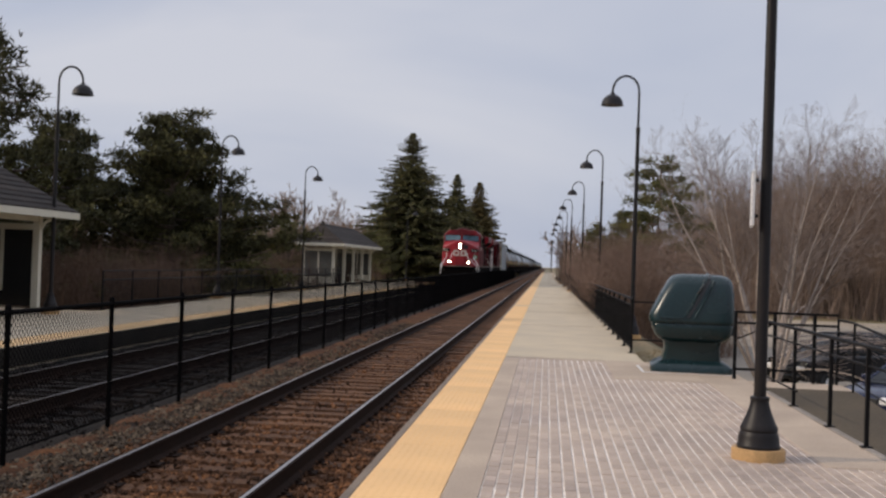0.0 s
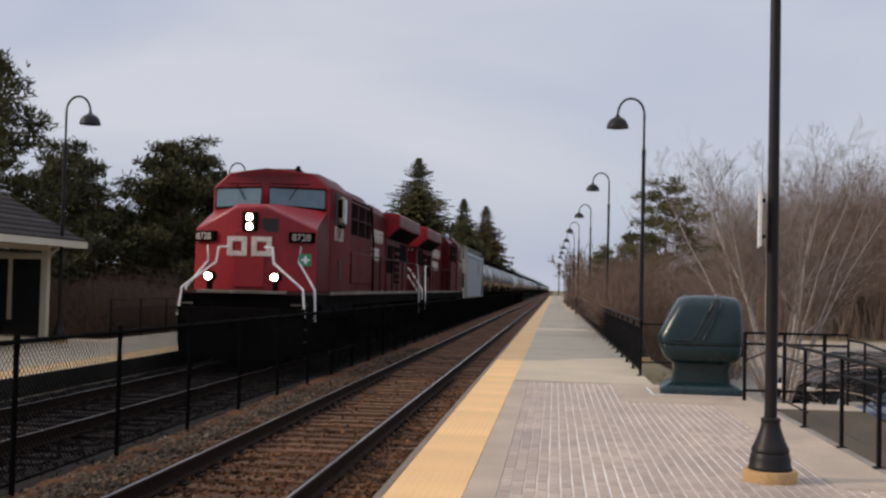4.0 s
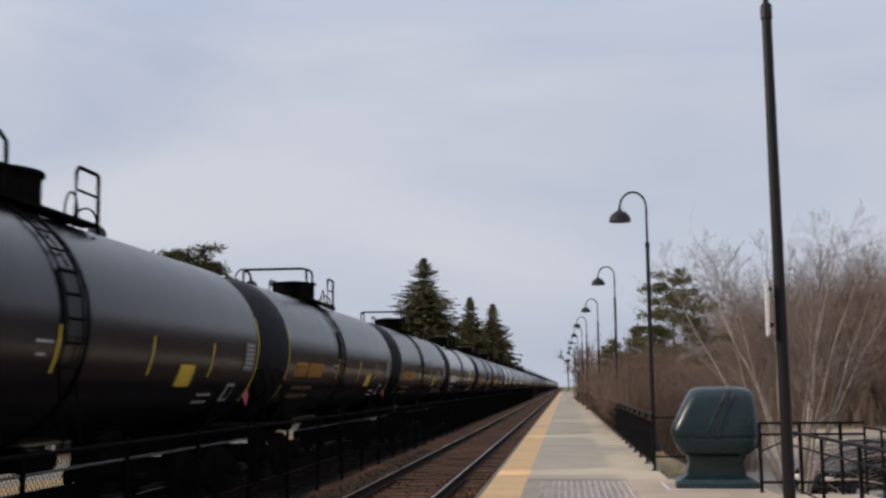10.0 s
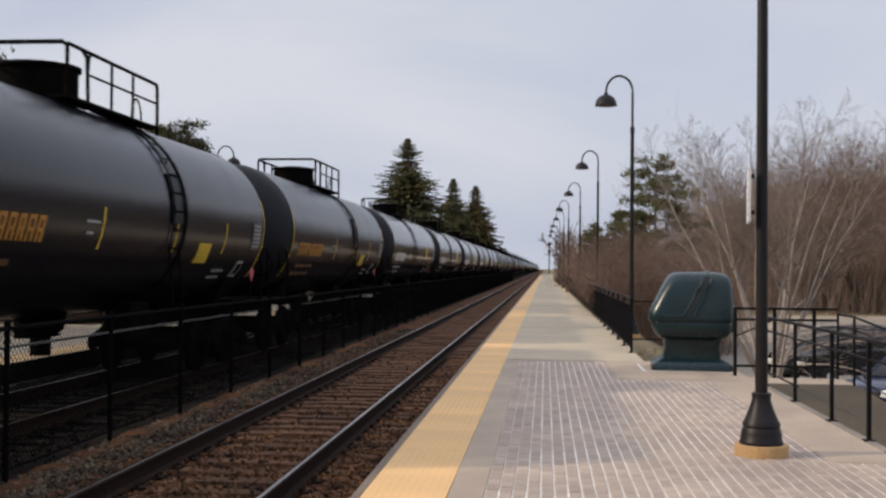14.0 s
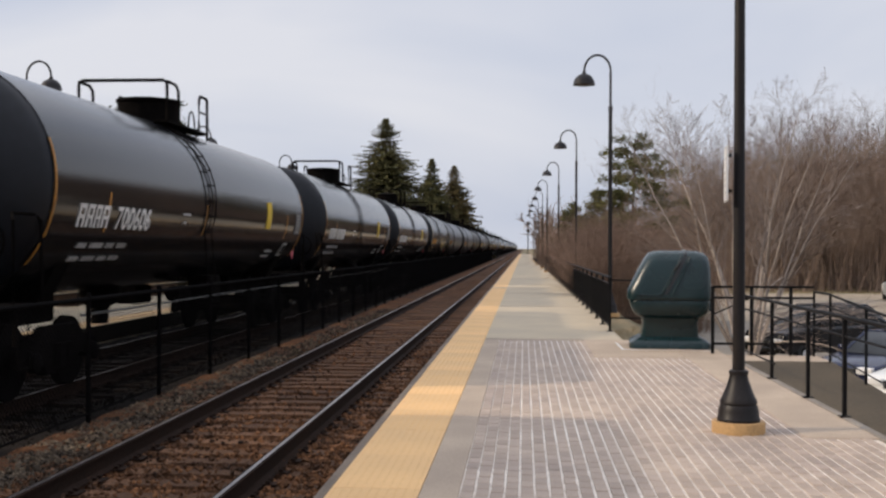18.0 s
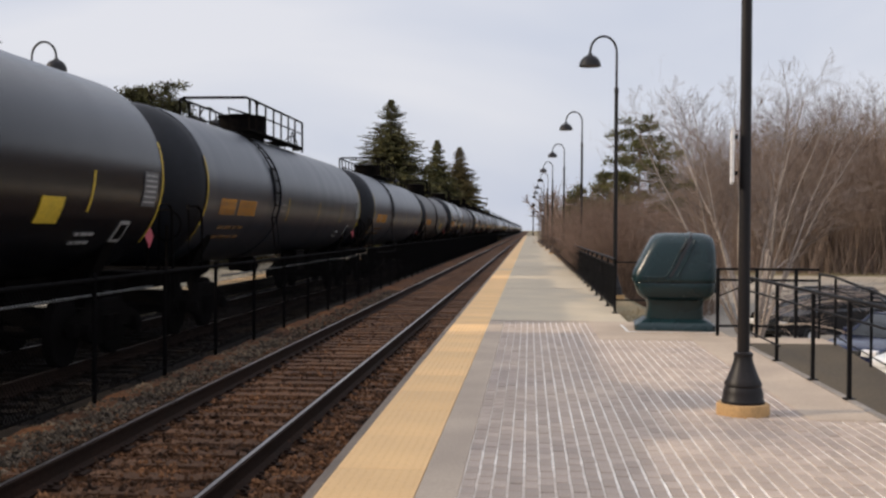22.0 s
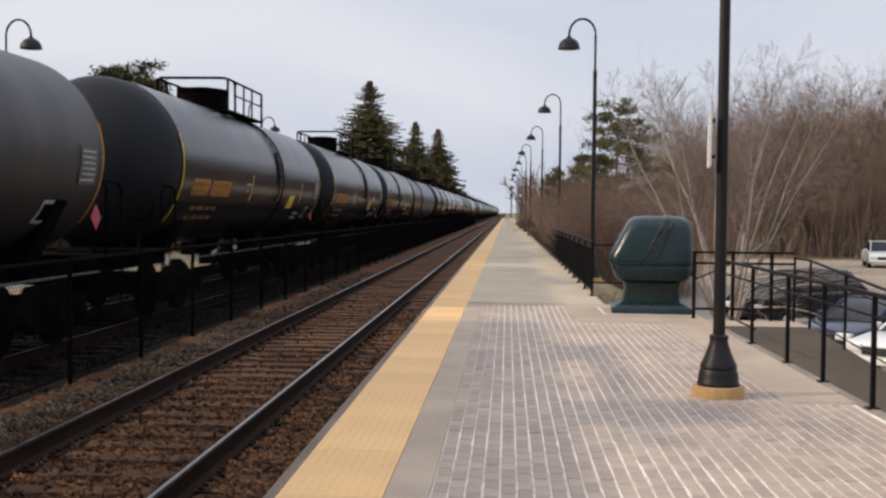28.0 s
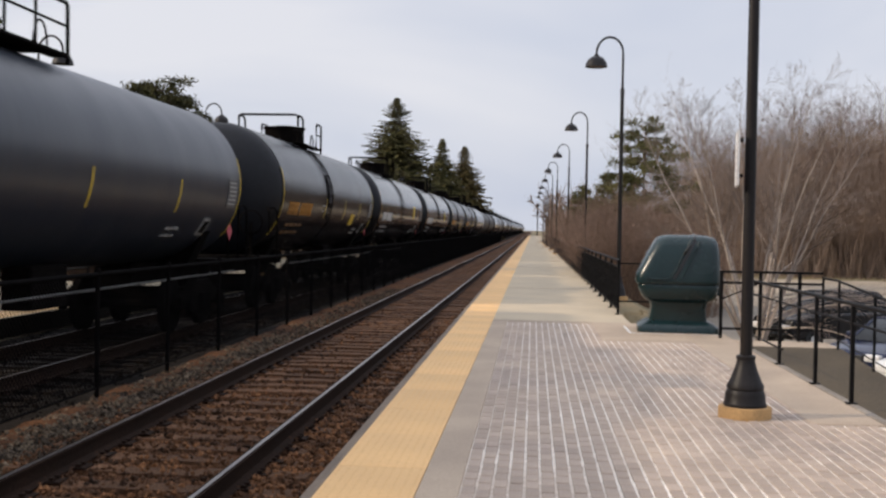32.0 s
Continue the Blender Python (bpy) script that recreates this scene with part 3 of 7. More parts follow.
def build_back_fence():
    f = thing("platform_fence", "dark steel fence along the back of the far platform", "fence")
    post = Shape().tube([(0, 0, -0.1), (0, 0, 1.12)], 0.028, 8).mesh("post", BLACK_METAL, 40)
    y = 29.5
    while y < 66:
        part("post", post, BLACK_METAL, f, at=pose(-12.3, y, 0))
        y += 2.2
    for z in (1.10, 0.85, 0.12):
        part("rail", Shape().tube([(-12.3, 29.5, z), (-12.3, 65.0, z)], 0.022, 6), BLACK_METAL, f)
    s = Shape()
    y = 29.6
    while y < 65:
        s.box(-12.305, -12.295, y, y + 0.012, 0.12, 0.85)
        y += 0.12
    tagged(part("picket_row", s, BLACK_METAL, f, smooth=None), kind="stuff")
    near = thing("platform_fence", "dark steel fence before the near shelter of the far platform", "fence")
    for y in (8.0, 10.2, 12.4, 14.6, 16.8, 19.0, 21.2, 23.4, 25.6, 27.8):
        part("post", post, BLACK_METAL, near, at=pose(-17.0, y, 0))
    for z in (1.10, 0.12):
        part("rail", Shape().tube([(-17.0, 8.0, z), (-17.0, 27.8, z)], 0.022, 6), BLACK_METAL, near)
    return f


def build_picket_railing():
    """The railing along the narrow part of the platform."""
    g = thing("picket_railing", "black steel picket railing along the platform", "railing")
    x = 1.70
    post = Shape().box(-0.025, 0.025, -0.025, 0.025, -0.02, 1.06).box(-0.06, 0.06, -0.06, 0.06, 0.0, 0.015).mesh("post", BLACK_METAL)
    y = 21.95
    while y < 150:
        part("post", post, BLACK_METAL, g, at=pose(x, y, 0))
        y += 2.0
    part("top_rail", Shape().box(x - 0.032, x + 0.032, 21.9, 299, 1.05, 1.09), BLACK_METAL, g, bevel=0.008)
    part("lower_rail", Shape().box(x - 0.015, x + 0.015, 21.9, 299, 0.93, 0.955), BLACK_METAL, g)
    part("bottom_rail", Shape().box(x - 0.015, x + 0.015, 21.9, 299, 0.10, 0.125), BLACK_METAL, g)
    bar = Shape().box(-0.007, 0.007, -0.007, 0.007, 0.12, 0.935).mesh("picket", BLACK_METAL)
    y, n = 22.08, 0
    rest = Shape()
    while y < 140:
        if n < 200:
            part("picket", bar, BLACK_METAL, g, at=pose(x, y, 0))
        else:
            rest.box(x - 0.008, x + 0.008, y - 0.008, y + 0.008, 0.12, 0.935)
        y += 0.125
        n += 1
    tagged(part("picket_row", rest, BLACK_METAL, g, smooth=None), kind="stuff")
    for k in range(2):
        part("return_rail", Shape().box(x, 2.55, 21.93, 21.97, 1.0 - 0.75 * k, 1.03 - 0.75 * k), BLACK_METAL, g)
    return g


def build_ramp():
    """The sloping ramp beside the apron, with its two railings."""
    r = thing("ramp", "dark asphalt ramp that slopes down beside the platform", "ramp", kind="structure")
    s = Shape()
    s.prism([(16.6, -0.02), (16.6, -2.0), (-8.0, -2.0), (-8.0, -1.55)], WIDE_R + 0.06, 4.55, "x")
    part("surface", s, RAMP, r, "dark olive asphalt", smooth=None)
    part("kerb", Shape().box(WIDE_R - 0.05, WIDE_R + 0.05, -6.0, 16.6, -0.6, 0.018), CONCRETE_OLD, r, "crumbling concrete kerb", bevel=0.02)
    part("landing", Shape().box(WIDE_R + 0.06, 4.55, 16.61, 17.5, -2.0, -0.02), STRIP, r)
    g = thing("apron_railing", "black pipe railing along the paved apron", "railing")
    ys = [-5.0, -2.9, -0.8, 1.3, 3.0, 4.7, 6.3, 8.0, 9.45, 10.92, 12.3, 14.06, 15.9]
    post = Shape().box(-0.019, 0.019, -0.019, 0.019, -0.05, 0.98).box(-0.05, 0.05, -0.05, 0.05, 0.016, 0.03).mesh("post", BLACK_METAL)
    for y in ys:
        part("post", post, BLACK_METAL, g, at=pose(WIDE_R - 0.01, y, 0))
    part("top_rail", Shape().tube([(WIDE_R - 0.01, -5.5, 0.985), (WIDE_R - 0.01, 16.5, 0.985)], 0.021, 10), BLACK_METAL, g)
    part("mid_rail", Shape().tube([(WIDE_R - 0.01, -5.5, 0.80), (WIDE_R - 0.01, 16.5, 0.80)], 0.012, 8), BLACK_METAL, g)
    part("bottom_rail", Shape().tube([(WIDE_R - 0.01, 13.9, 0.22), (WIDE_R - 0.01, 16.5, 0.22)], 0.013, 8), BLACK_METAL, g)
    e = thing("end_railing", "black steel railing behind the plastic bin", "railing")
    for x in (2.95, 3.55, 4.15):
        part("post", Shape().box(x - 0.024, x + 0.024, 17.44, 17.49, -0.05, 1.06), BLACK_METAL, e)
    for z in (1.05, 0.88, 0.16):
        part("rail", Shape().box(2.93, 4.5, 17.45, 17.48, z - 0.018, z + 0.018), BLACK_METAL, e)
    part("brace", Shape().tube([(2.96, 17.465, 0.62), (3.5, 17.465, 0.86)], 0.012, 6), BLACK_METAL, e)
    o = thing("ramp_railing", "black steel railing on the outer side of the ramp", "railing")

    def rz(y):
        return -0.02 - 1.53 * (16.6 - y) / 24.6
    for y in (-6.8, -5.0, -3.2, -1.4, 0.4, 2.2, 4.0, 5.8, 7.6, 9.4, 11.2, 13.0, 14.8, 16.5, 17.4):
        z = rz(min(y, 16.6))
        part("post", Shape().box(4.475, 4.505, y - 0.015, y + 0.015, z - 0.05, z + 1.02), BLACK_METAL, o)
    for dz, rr in ((1.0, 0.019), (0.82, 0.011), (0.14, 0.011)):
        part("rail", Shape().tube([(4.49, -7.0, rz(-7.0) + dz), (4.49, 16.6, rz(16.6) + dz), (4.49, 17.4, rz(16.6) + dz)], rr, 8), BLACK_METAL, o)
    return r


# ---- station furniture ----


def build_lamp(name, label, at, group, fancy=False):
    """A tall tapering post with a crook and a bell-shaped shade."""
    t = thing(name, label, "street lamp", group, at)
    part("footing", Shape().lathe([(0.235, -0.02), (0.235, 0.085), (0.228, 0.10)], 28), TAN_BASE, t, "round tan concrete footing")
    base = [(0.205, 0.10), (0.205, 0.125), (0.195, 0.14), (0.190, 0.20), (0.178, 0.235), (0.170, 0.25), (0.178, 0.262), (0.176, 0.285), (0.155, 0.32),
            (0.120, 0.40), (0.098, 0.46), (0.088, 0.50), (0.086, 0.52), (0.092, 0.525), (0.092, 0.55), (0.075, 0.56)]
    base = [(q * 0.93, h) for q, h in base]
    part("pedestal", Shape().lathe(base, 32), POST_BLACK, t, "flared cast pedestal", smooth=30)
    part("shaft", Shape().lathe([(0.055, 0.55), (0.052, 2.0), (0.045, 4.98), (0.053, 4.99), (0.053, 5.11), (0.045, 5.13)], 20), POST_BLACK, t)
    pts = [(0, 0, 5.1), (0, 0, 5.98)]
    for k in range(1, 13):
        a = math.pi * k / 12
        pts.append((-0.32 + 0.32 * math.cos(a), 0, 5.98 + 0.39 * math.sin(a)))
    pts.append((-0.64, 0, 5.88))
    part("crook", Shape().tube(pts, 0.028, 10), POST_BLACK, t, "curved pipe arm")
    shade = [(0.03, 5.97), (0.05, 5.95), (0.06, 5.915), (0.12, 5.89), (0.20, 5.83), (0.25, 5.74), (0.265, 5.66), (0.275, 5.645), (0.26, 5.645), (0.24, 5.68), (0.10, 5.81)]
    part("shade", Shape().lathe(shade, 24, (-0.64, 0, 0)), POST_BLACK, t, "bell-shaped black shade")
    part("lens", Shape().lathe([(0.02, 5.635), (0.20, 5.65), (0.215, 5.67), (0.02, 5.68)], 20, (-0.64, 0, 0)), DARK_WALL, t)
    return t


def build_bin():
    """The tall moulded container with a slanted face on a stepped base."""
    t = thing("snow_melt_bin", "dark green moulded plastic grit bin with a slanted lid", "bin", at=pose(2.42, 18.55, 0, 0, 0, -4))

    def ring(z, x0, x1, y0, y1, c):
        out = []
        for cx, cy, a0 in ((x1 - c, y0 + c, -90), (x1 - c, y1 - c, 0), (x0 + c, y1 - c, 90), (x0 + c, y0 + c, 180)):
            out += [(cx + c * math.cos(radians(a0 + 18 * k)), cy + c * math.sin(radians(a0 + 18 * k)), z) for k in range(6)]
        return out
    base = Shape().loft([ring(0.0, -0.66, 0.64, -0.45, 0.45, 0.08), ring(0.10, -0.66, 0.64, -0.45, 0.45, 0.08), ring(0.15, -0.60, 0.58, -0.40, 0.40, 0.08), ring(0.20, -0.50, 0.48, -0.34, 0.34, 0.08)])
    part("base", base, GREEN_PLASTIC, t, "stepped plastic foot", smooth=50)
    part("pedestal", Shape().loft([ring(0.19, -0.48, 0.46, -0.33, 0.33, 0.08), ring(0.40, -0.44, 0.44, -0.33, 0.33, 0.08), ring(0.50, -0.46, 0.46, -0.36, 0.36, 0.09), ring(0.56, -0.50, 0.50, -0.40, 0.40, 0.1)]), GREEN_PLASTIC, t, smooth=60)
    body = [(0.50, -0.46, 0.46, -0.36, 0.36), (0.54, -0.54, 0.54, -0.44, 0.44), (0.60, -0.60, 0.60, -0.49, 0.49), (0.70, -0.645, 0.625, -0.51, 0.51), (0.78, -0.66, 0.635, -0.515, 0.515), (0.795, -0.655, 0.63, -0.51, 0.51)]
    part("body", Shape().loft([ring(*q, 0.17) for q in body]), GREEN_PLASTIC, t, "rounded lower tub", smooth=60)
    lid = [(0.80, -0.66, 0.635, -0.515, 0.515, 0.17), (0.815, -0.695, 0.65, -0.535, 0.535, 0.17), (0.86, -0.70, 0.65, -0.535, 0.535, 0.17), (0.96, -0.685, 0.65, -0.53, 0.53, 0.17), (1.10, -0.615, 0.645, -0.52, 0.52, 0.17), (1.30, -0.515, 0.635, -0.50, 0.50, 0.17),
           (1.44, -0.44, 0.615, -0.48, 0.48, 0.18), (1.52, -0.395, 0.59, -0.455, 0.455, 0.19), (1.57, -0.35, 0.54, -0.41, 0.41, 0.19), (1.60, -0.28, 0.46, -0.34, 0.34, 0.18), (1.612, -0.15, 0.33, -0.22, 0.22, 0.14)]
    part("lid", Shape().loft([ring(*q) for q in lid]), GREEN_PLASTIC, t, "slanted glossy lid", smooth=60)
    # the raised panel beside the dark diagonal groove that crosses the lid
    groove = Shape().loft([[(x0, y - 0.012, z), (x1, y - 0.012, z), (x1, y + 0.05, z), (x0, y + 0.05, z)] for x0, x1, y, z in ((-0.12, -0.07, -0.53, 0.90), (-0.03, 0.02, -0.522, 1.05), (0.07, 0.13, -0.508, 1.26), (0.15, 0.21, -0.485, 1.42), (0.19, 0.26, -0.455, 1.52))])
    part("groove", groove, DARK_WALL, t, "dark diagonal groove")
    part("top_groove", Shape().tube([(0.22, -0.455, 1.525), (0.23, -0.40, 1.578), (0.235, -0.33, 1.603), (0.235, 0.2, 1.612)], 0.022, 8), DARK_WALL, t, "dark groove over the top")
    part("rib", Shape().tube([(0.02, -0.532, 0.90), (0.12, -0.518, 1.10), (0.25, -0.495, 1.36), (0.30, -0.47, 1.50)], 0.022, 8), GREEN_PLASTIC, t, "moulded rib")
    part("rib", Shape().tube([(-0.155, -0.532, 0.905), (-0.06, -0.525, 1.06), (0.04, -0.512, 1.27), (0.12, -0.49, 1.42), (0.16, -0.46, 1.52)], 0.016, 8), GREEN_PLASTIC, t, "moulded rib")
    part("rib", Shape().tube([(-0.155, -0.532, 0.905), (-0.30, -0.535, 0.885), (-0.56, -0.535, 0.90)], 0.016, 8), GREEN_PLASTIC, t, "moulded rib")
    part("latch", Shape().tube([(0.05, -0.53, 1.30), (0.10, -0.55, 1.36), (0.16, -0.53, 1.46)], 0.02, 8), DARK_WALL, t, "black handle")
    part("side_latch", Shape().box(0.63, 0.68, -0.2, -0.1, 0.62, 0.98), GREEN_PLASTIC, t, bevel=0.01)
    pad = thing("bin_pad", "white painted edge of the pad under the bin", "kerb", kind="structure")
    part("edge", Shape().box(1.58, 3.05, 17.93, 17.97, -0.01, 0.008), WHITE_SIGN, pad, smooth=None)
    part("edge", Shape().box(1.58, 1.62, 17.98, 19.2, -0.01, 0.008), WHITE_SIGN, pad, smooth=None)


def build_post_sign():
    t = thing("platform_sign", "narrow white sign seen edge-on, strapped to the lamp post", "sign")
    part("plate", Shape().box(-0.012, 0.012, -0.24, 0.24, 2.07, 2.55), WHITE_SIGN, t, bevel=0.004)
    rows = Shape()
    for k in range(6):
        rows.box(-0.0135, -0.012, -0.20, 0.02 + 0.03 * (k % 3), 2.14 + 0.06 * k, 2.152 + 0.06 * k)
    part("printed_lines", rows, SIGN_INK, t, "lines of small dark print", smooth=None)
    for z in (2.15, 2.47):
        part("clamp", Shape().box(0.012, 0.05, -0.03, 0.03, z, z + 0.03), BLACK_METAL, t)
    t.matrix_basis = pose(1.80, 9.98, 0, 0, 0, -8.5)
    return t


def build_shelter(label, y0, y1, glazed=False):
    """An open waiting shelter with a hipped shingle roof and cream posts."""
    t = thing("waiting_shelter", label, "shelter", "platform shelters")
    x0, x1 = -15.9, -12.5
    xm = (x0 + x1) / 2
    roof = Shape()
    z0, z1 = 2.62, 3.85
    roof.add([(x0, y0, z0), (x1, y0, z0), (x1, y1, z0), (x0, y1, z0), (xm, y0 + 1.7, z1), (xm, y1 - 1.7, z1)],
             [(0, 1, 4), (1, 2, 5, 4), (2, 3, 5), (3, 0, 4, 5), (0, 3, 2, 1)])
    r = part("roof", roof, SHINGLE, t, "weathered hipped shingle roof", smooth=None)
    # courses of shingles, each a thin step up the slope
    for k in range(9):
        a = k / 9.0
        lo, hi = a, a + 0.13
        c = Shape()

        def at(u, edge, side):
            x = {0: x0 + (xm - x0) * u, 1: x1 + (xm - x1) * u}[edge]
            y = {0: y0 + 1.7 * u, 1: y1 - 1.7 * u}[side]
            return Vector((x, y, z0 + (z1 - z0) * u))
        ring = []
        for u, lift in ((lo, 0.055), (hi, 0.02)):
            ring.append([at(u, 0, 0) + Vector((0, 0, lift)), at(u, 1, 0) + Vector((0, 0, lift)), at(u, 1, 1) + Vector((0, 0, lift)), at(u, 0, 1) + Vector((0, 0, lift))])
        base = [p - Vector((0, 0, 0.05)) for p in ring[0]]
        c.v = [tuple(p) for p in base + ring[0] + ring[1]]
        for i in range(4):
            j = (i + 1) % 4
            c.f += [(i, j, 4 + j, 4 + i), (4 + i, 4 + j, 8 + j, 8 + i)]
        part("shingle_course", c, SHINGLE, r, smooth=None, fix=False)
    fas = Shape()
    fas.box(x0 - 0.03, x1 + 0.03, y0 - 0.03, y0 + 0.03, z0 - 0.16, z0 + 0.01).box(x0 - 0.03, x1 + 0.03, y1 - 0.03, y1 + 0.03, z0 - 0.16, z0 + 0.01)
    fas.box(x0 - 0.03, x0 + 0.03, y0 + 0.031, y1 - 0.031, z0 - 0.16, z0 + 0.01).box(x1 - 0.03, x1 + 0.03, y0 + 0.031, y1 - 0.031, z0 - 0.16, z0 + 0.01)
    part("fascia", fas, CREAM, t, "cream painted fascia")
    part("soffit", Shape().box(x0 + 0.05, x1 - 0.05, y0 + 0.05, y1 - 0.05, z0 - 0.06, z0 - 0.03), CREAM, t)
    px0, px1 = x0 + 0.75, x1 - 0.75
    n = 5
    ys = [y0 + 0.75 + (y1 - y0 - 1.5) * k / (n - 1) for k in range(n)]
    for y in ys:
        for x in (px0, px1):
            p = part("post", Shape().box(x - 0.09, x + 0.09, y - 0.09, y + 0.09, -0.01, z0 - 0.06), CREAM, t, bevel=0.01)
            part("bracket", Shape().tube([(x, y, 2.05), (x + (0.2 if x > xm else -0.2), y, 2.35), (x + (0.55 if x > xm else -0.55), y, 2.54)], 0.04, 6), CREAM, p)
    part("beam", Shape().box(px0 - 0.06, px1 + 0.06, ys[0] - 0.06, ys[0] + 0.06, 2.14, 2.30), CREAM, t)
    part("beam", Shape().box(px0 - 0.06, px1 + 0.06, ys[-1] - 0.06, ys[-1] + 0.06, 2.14, 2.30), CREAM, t)
    part("beam", Shape().box(px1 - 0.06, px1 + 0.06, ys[0] + 0.1, ys[-1] - 0.1, 2.36, 2.5), CREAM, t)
    # the near shelter's dark panels and panes stand in for its shady inside
    for y in (ys[0], ys[-1]):
        w = part("end_panel", Shape().box(px0 + 0.09, px1 - 0.09, y - 0.03, y + 0.03, 0.15, 0.55), DARK_WALL if glazed else CREAM, t, "lower panel")
        part("mullion", Shape().box(xm - 0.05, xm + 0.05, y - 0.04, y + 0.04, 0.55, 2.14), CREAM, w)
        part("pane", Shape().box(px0 + 0.09, xm - 0.05, y - 0.008, y + 0.008, 0.55, 2.14), DARK_WALL if glazed else SHELTER_GLASS, w, "flat pane toned for the space behind it")
        part("pane", Shape().box(xm + 0.05, px1 - 0.09, y - 0.008, y + 0.008, 0.55, 2.14), DARK_WALL if glazed else SHELTER_GLASS, w, "flat pane toned for the space behind it")
    part("back_wall", Shape().box(px0 - 0.05, px0 + 0.05, ys[0] + 0.1, ys[-1] - 0.1, 0.1, 2.4), DARK_WALL if glazed else SHELTER_GLASS, t, "dark glazed back wall")
    part("bench", Shape().box(px0 + 0.1, px0 + 0.55, ys[0] + 0.4, ys[-1] - 0.4, 0.40, 0.46), BARK, t, "dark wooden bench")
    for y in ys:
        part("bench_leg", Shape().box(px0 + 0.15, px0 + 0.5, y - 0.03 + (0.45 if y == ys[0] else -0.45 if y == ys[-1] else 0), y + 0.03 + (0.45 if y == ys[0] else -0.45 if y == ys[-1] else 0), -0.004, 0.40), BARK, t)
    part("finial", Shape().lathe([(0.10, 3.80), (0.12, 3.90), (0.05, 3.98), (0.02, 4.12)], 10, (xm, y0 + 1.7, 0)), SHINGLE, t)
    return t


def build_signal():
    t = thing("railway_signal", "distant railway signal mast with two dark heads", "signal", at=pose(1.06, 318, -0.55))
    part("mast", Shape().tube([(0, 0, 0), (0, 0, 9.9)], 0.12, 8), BLACK_METAL, t)
    for z in (7.1, 9.2):
        h = part("head", Shape().lathe([(0.50, -0.05), (0.50, 0.05)], 16, (0, -0.1, z), "y"), BLACK_METAL, t)
        part("hood", Shape().tube([(0, -0.15, z), (0, -0.5, z)], 0.15, 10), BLACK_METAL, h)
    part("ladder", Shape().box(-0.2, -0.17, 0.1, 0.13, 0.0, 9.3).box(0.17, 0.2, 0.1, 0.13, 0.0, 9.3), BLACK_METAL, t)


def build_car(name, label, paint, at, suv=False):
    """A parked car: shaped body, glasshouse, wheels and lights. It faces -y."""
    t = thing(name, label, "car", "parked cars", at)
    h = 0.25 if suv else 0.0
    w = 0.90
    side = [(-2.25, 0.35), (-2.28, 0.62), (-2.15, 0.80 + h * 0.5), (-1.2, 0.95 + h * 0.5), (1.7, 1.0 + h * 0.5), (2.2, 0.92 + h * 0.5), (2.26, 0.6), (2.22, 0.35)]
    rings = []
    for x, k in ((-w, 0.93), (-w * 0.92, 1.0), (w * 0.92, 1.0), (w, 0.93)):
        rings.append([(x, y * (0.985 if abs(x) == w else 1.0), 0.3 + (z - 0.3) * k) for y, z in side])
    part("body", Shape().loft(rings), paint, t, bevel=0.03)
    top = [(-1.25, 0.95 + h * 0.5), (-0.45, 1.42 + h), (1.05 + h, 1.44 + h), (1.95, 1.0 + h * 0.5)]
    rings = []
    for x, k in ((-w * 0.86, 0.0), (-w * 0.70, 1.0), (w * 0.70, 1.0), (w * 0.86, 0.0)):
        rings.append([(x, y * (1.0 if k else 1.02), z if k or z < 1.2 else z - 0.32) for y, z in top])
    part("glasshouse", Shape().loft(rings), CAR_GLASS, t, "dark tinted windows", bevel=0.03)
    part("roof", Shape().box(-w * 0.68, w * 0.68, -0.40, 1.02 + h, 1.415 + h, 1.46 + h), paint, t, bevel=0.02)
    for x in (-1, 1):
        part("pillar", Shape().tube([(x * w * 0.76, 0.35, 1.0 + h * 0.5), (x * w * 0.69, 0.33, 1.43 + h)], 0.035, 6), paint, t)
        part("pillar", Shape().tube([(x * w * 0.78, -1.22, 0.96 + h * 0.5), (x * w * 0.68, -0.42, 1.43 + h)], 0.035, 6), paint, t)
        part("mirror", Shape().box(x * 0.98 - 0.08, x * 0.98 + 0.08, -0.95, -0.80, 0.98 + h * 0.5, 1.1 + h * 0.5), paint, t, bevel=0.03)
        part("headlight", Shape().box(x * 0.62 - 0.2, x * 0.62 + 0.2, -2.30, -2.12, 0.60, 0.76), WHITE_SIGN, t, "clear headlight", bevel=0.03)
        for y in (-1.4, 1.4):
            wh = part("wheel", Shape().lathe([(0.20, -0.10), (0.31, -0.11), (0.33, -0.06), (0.33, 0.06), (0.31, 0.11), (0.20, 0.10)], 20, (x * 0.80, y, 0.33), "x"), RUBBER, t, "black tyre")
            part("rim", Shape().lathe([(0.19, -0.09), (0.20, 0.09), (0.05, 0.11)], 12, (x * 0.80, y, 0.33), "x"), CAR_SILVER, wh)
    part("grille", Shape().box(-0.38, 0.38, -2.31, -2.2, 0.56, 0.72), RUBBER, t, bevel=0.01)
    part("bumper", Shape().box(-0.84, 0.84, -2.32, -2.16, 0.36, 0.52), paint, t, bevel=0.04)
    return t


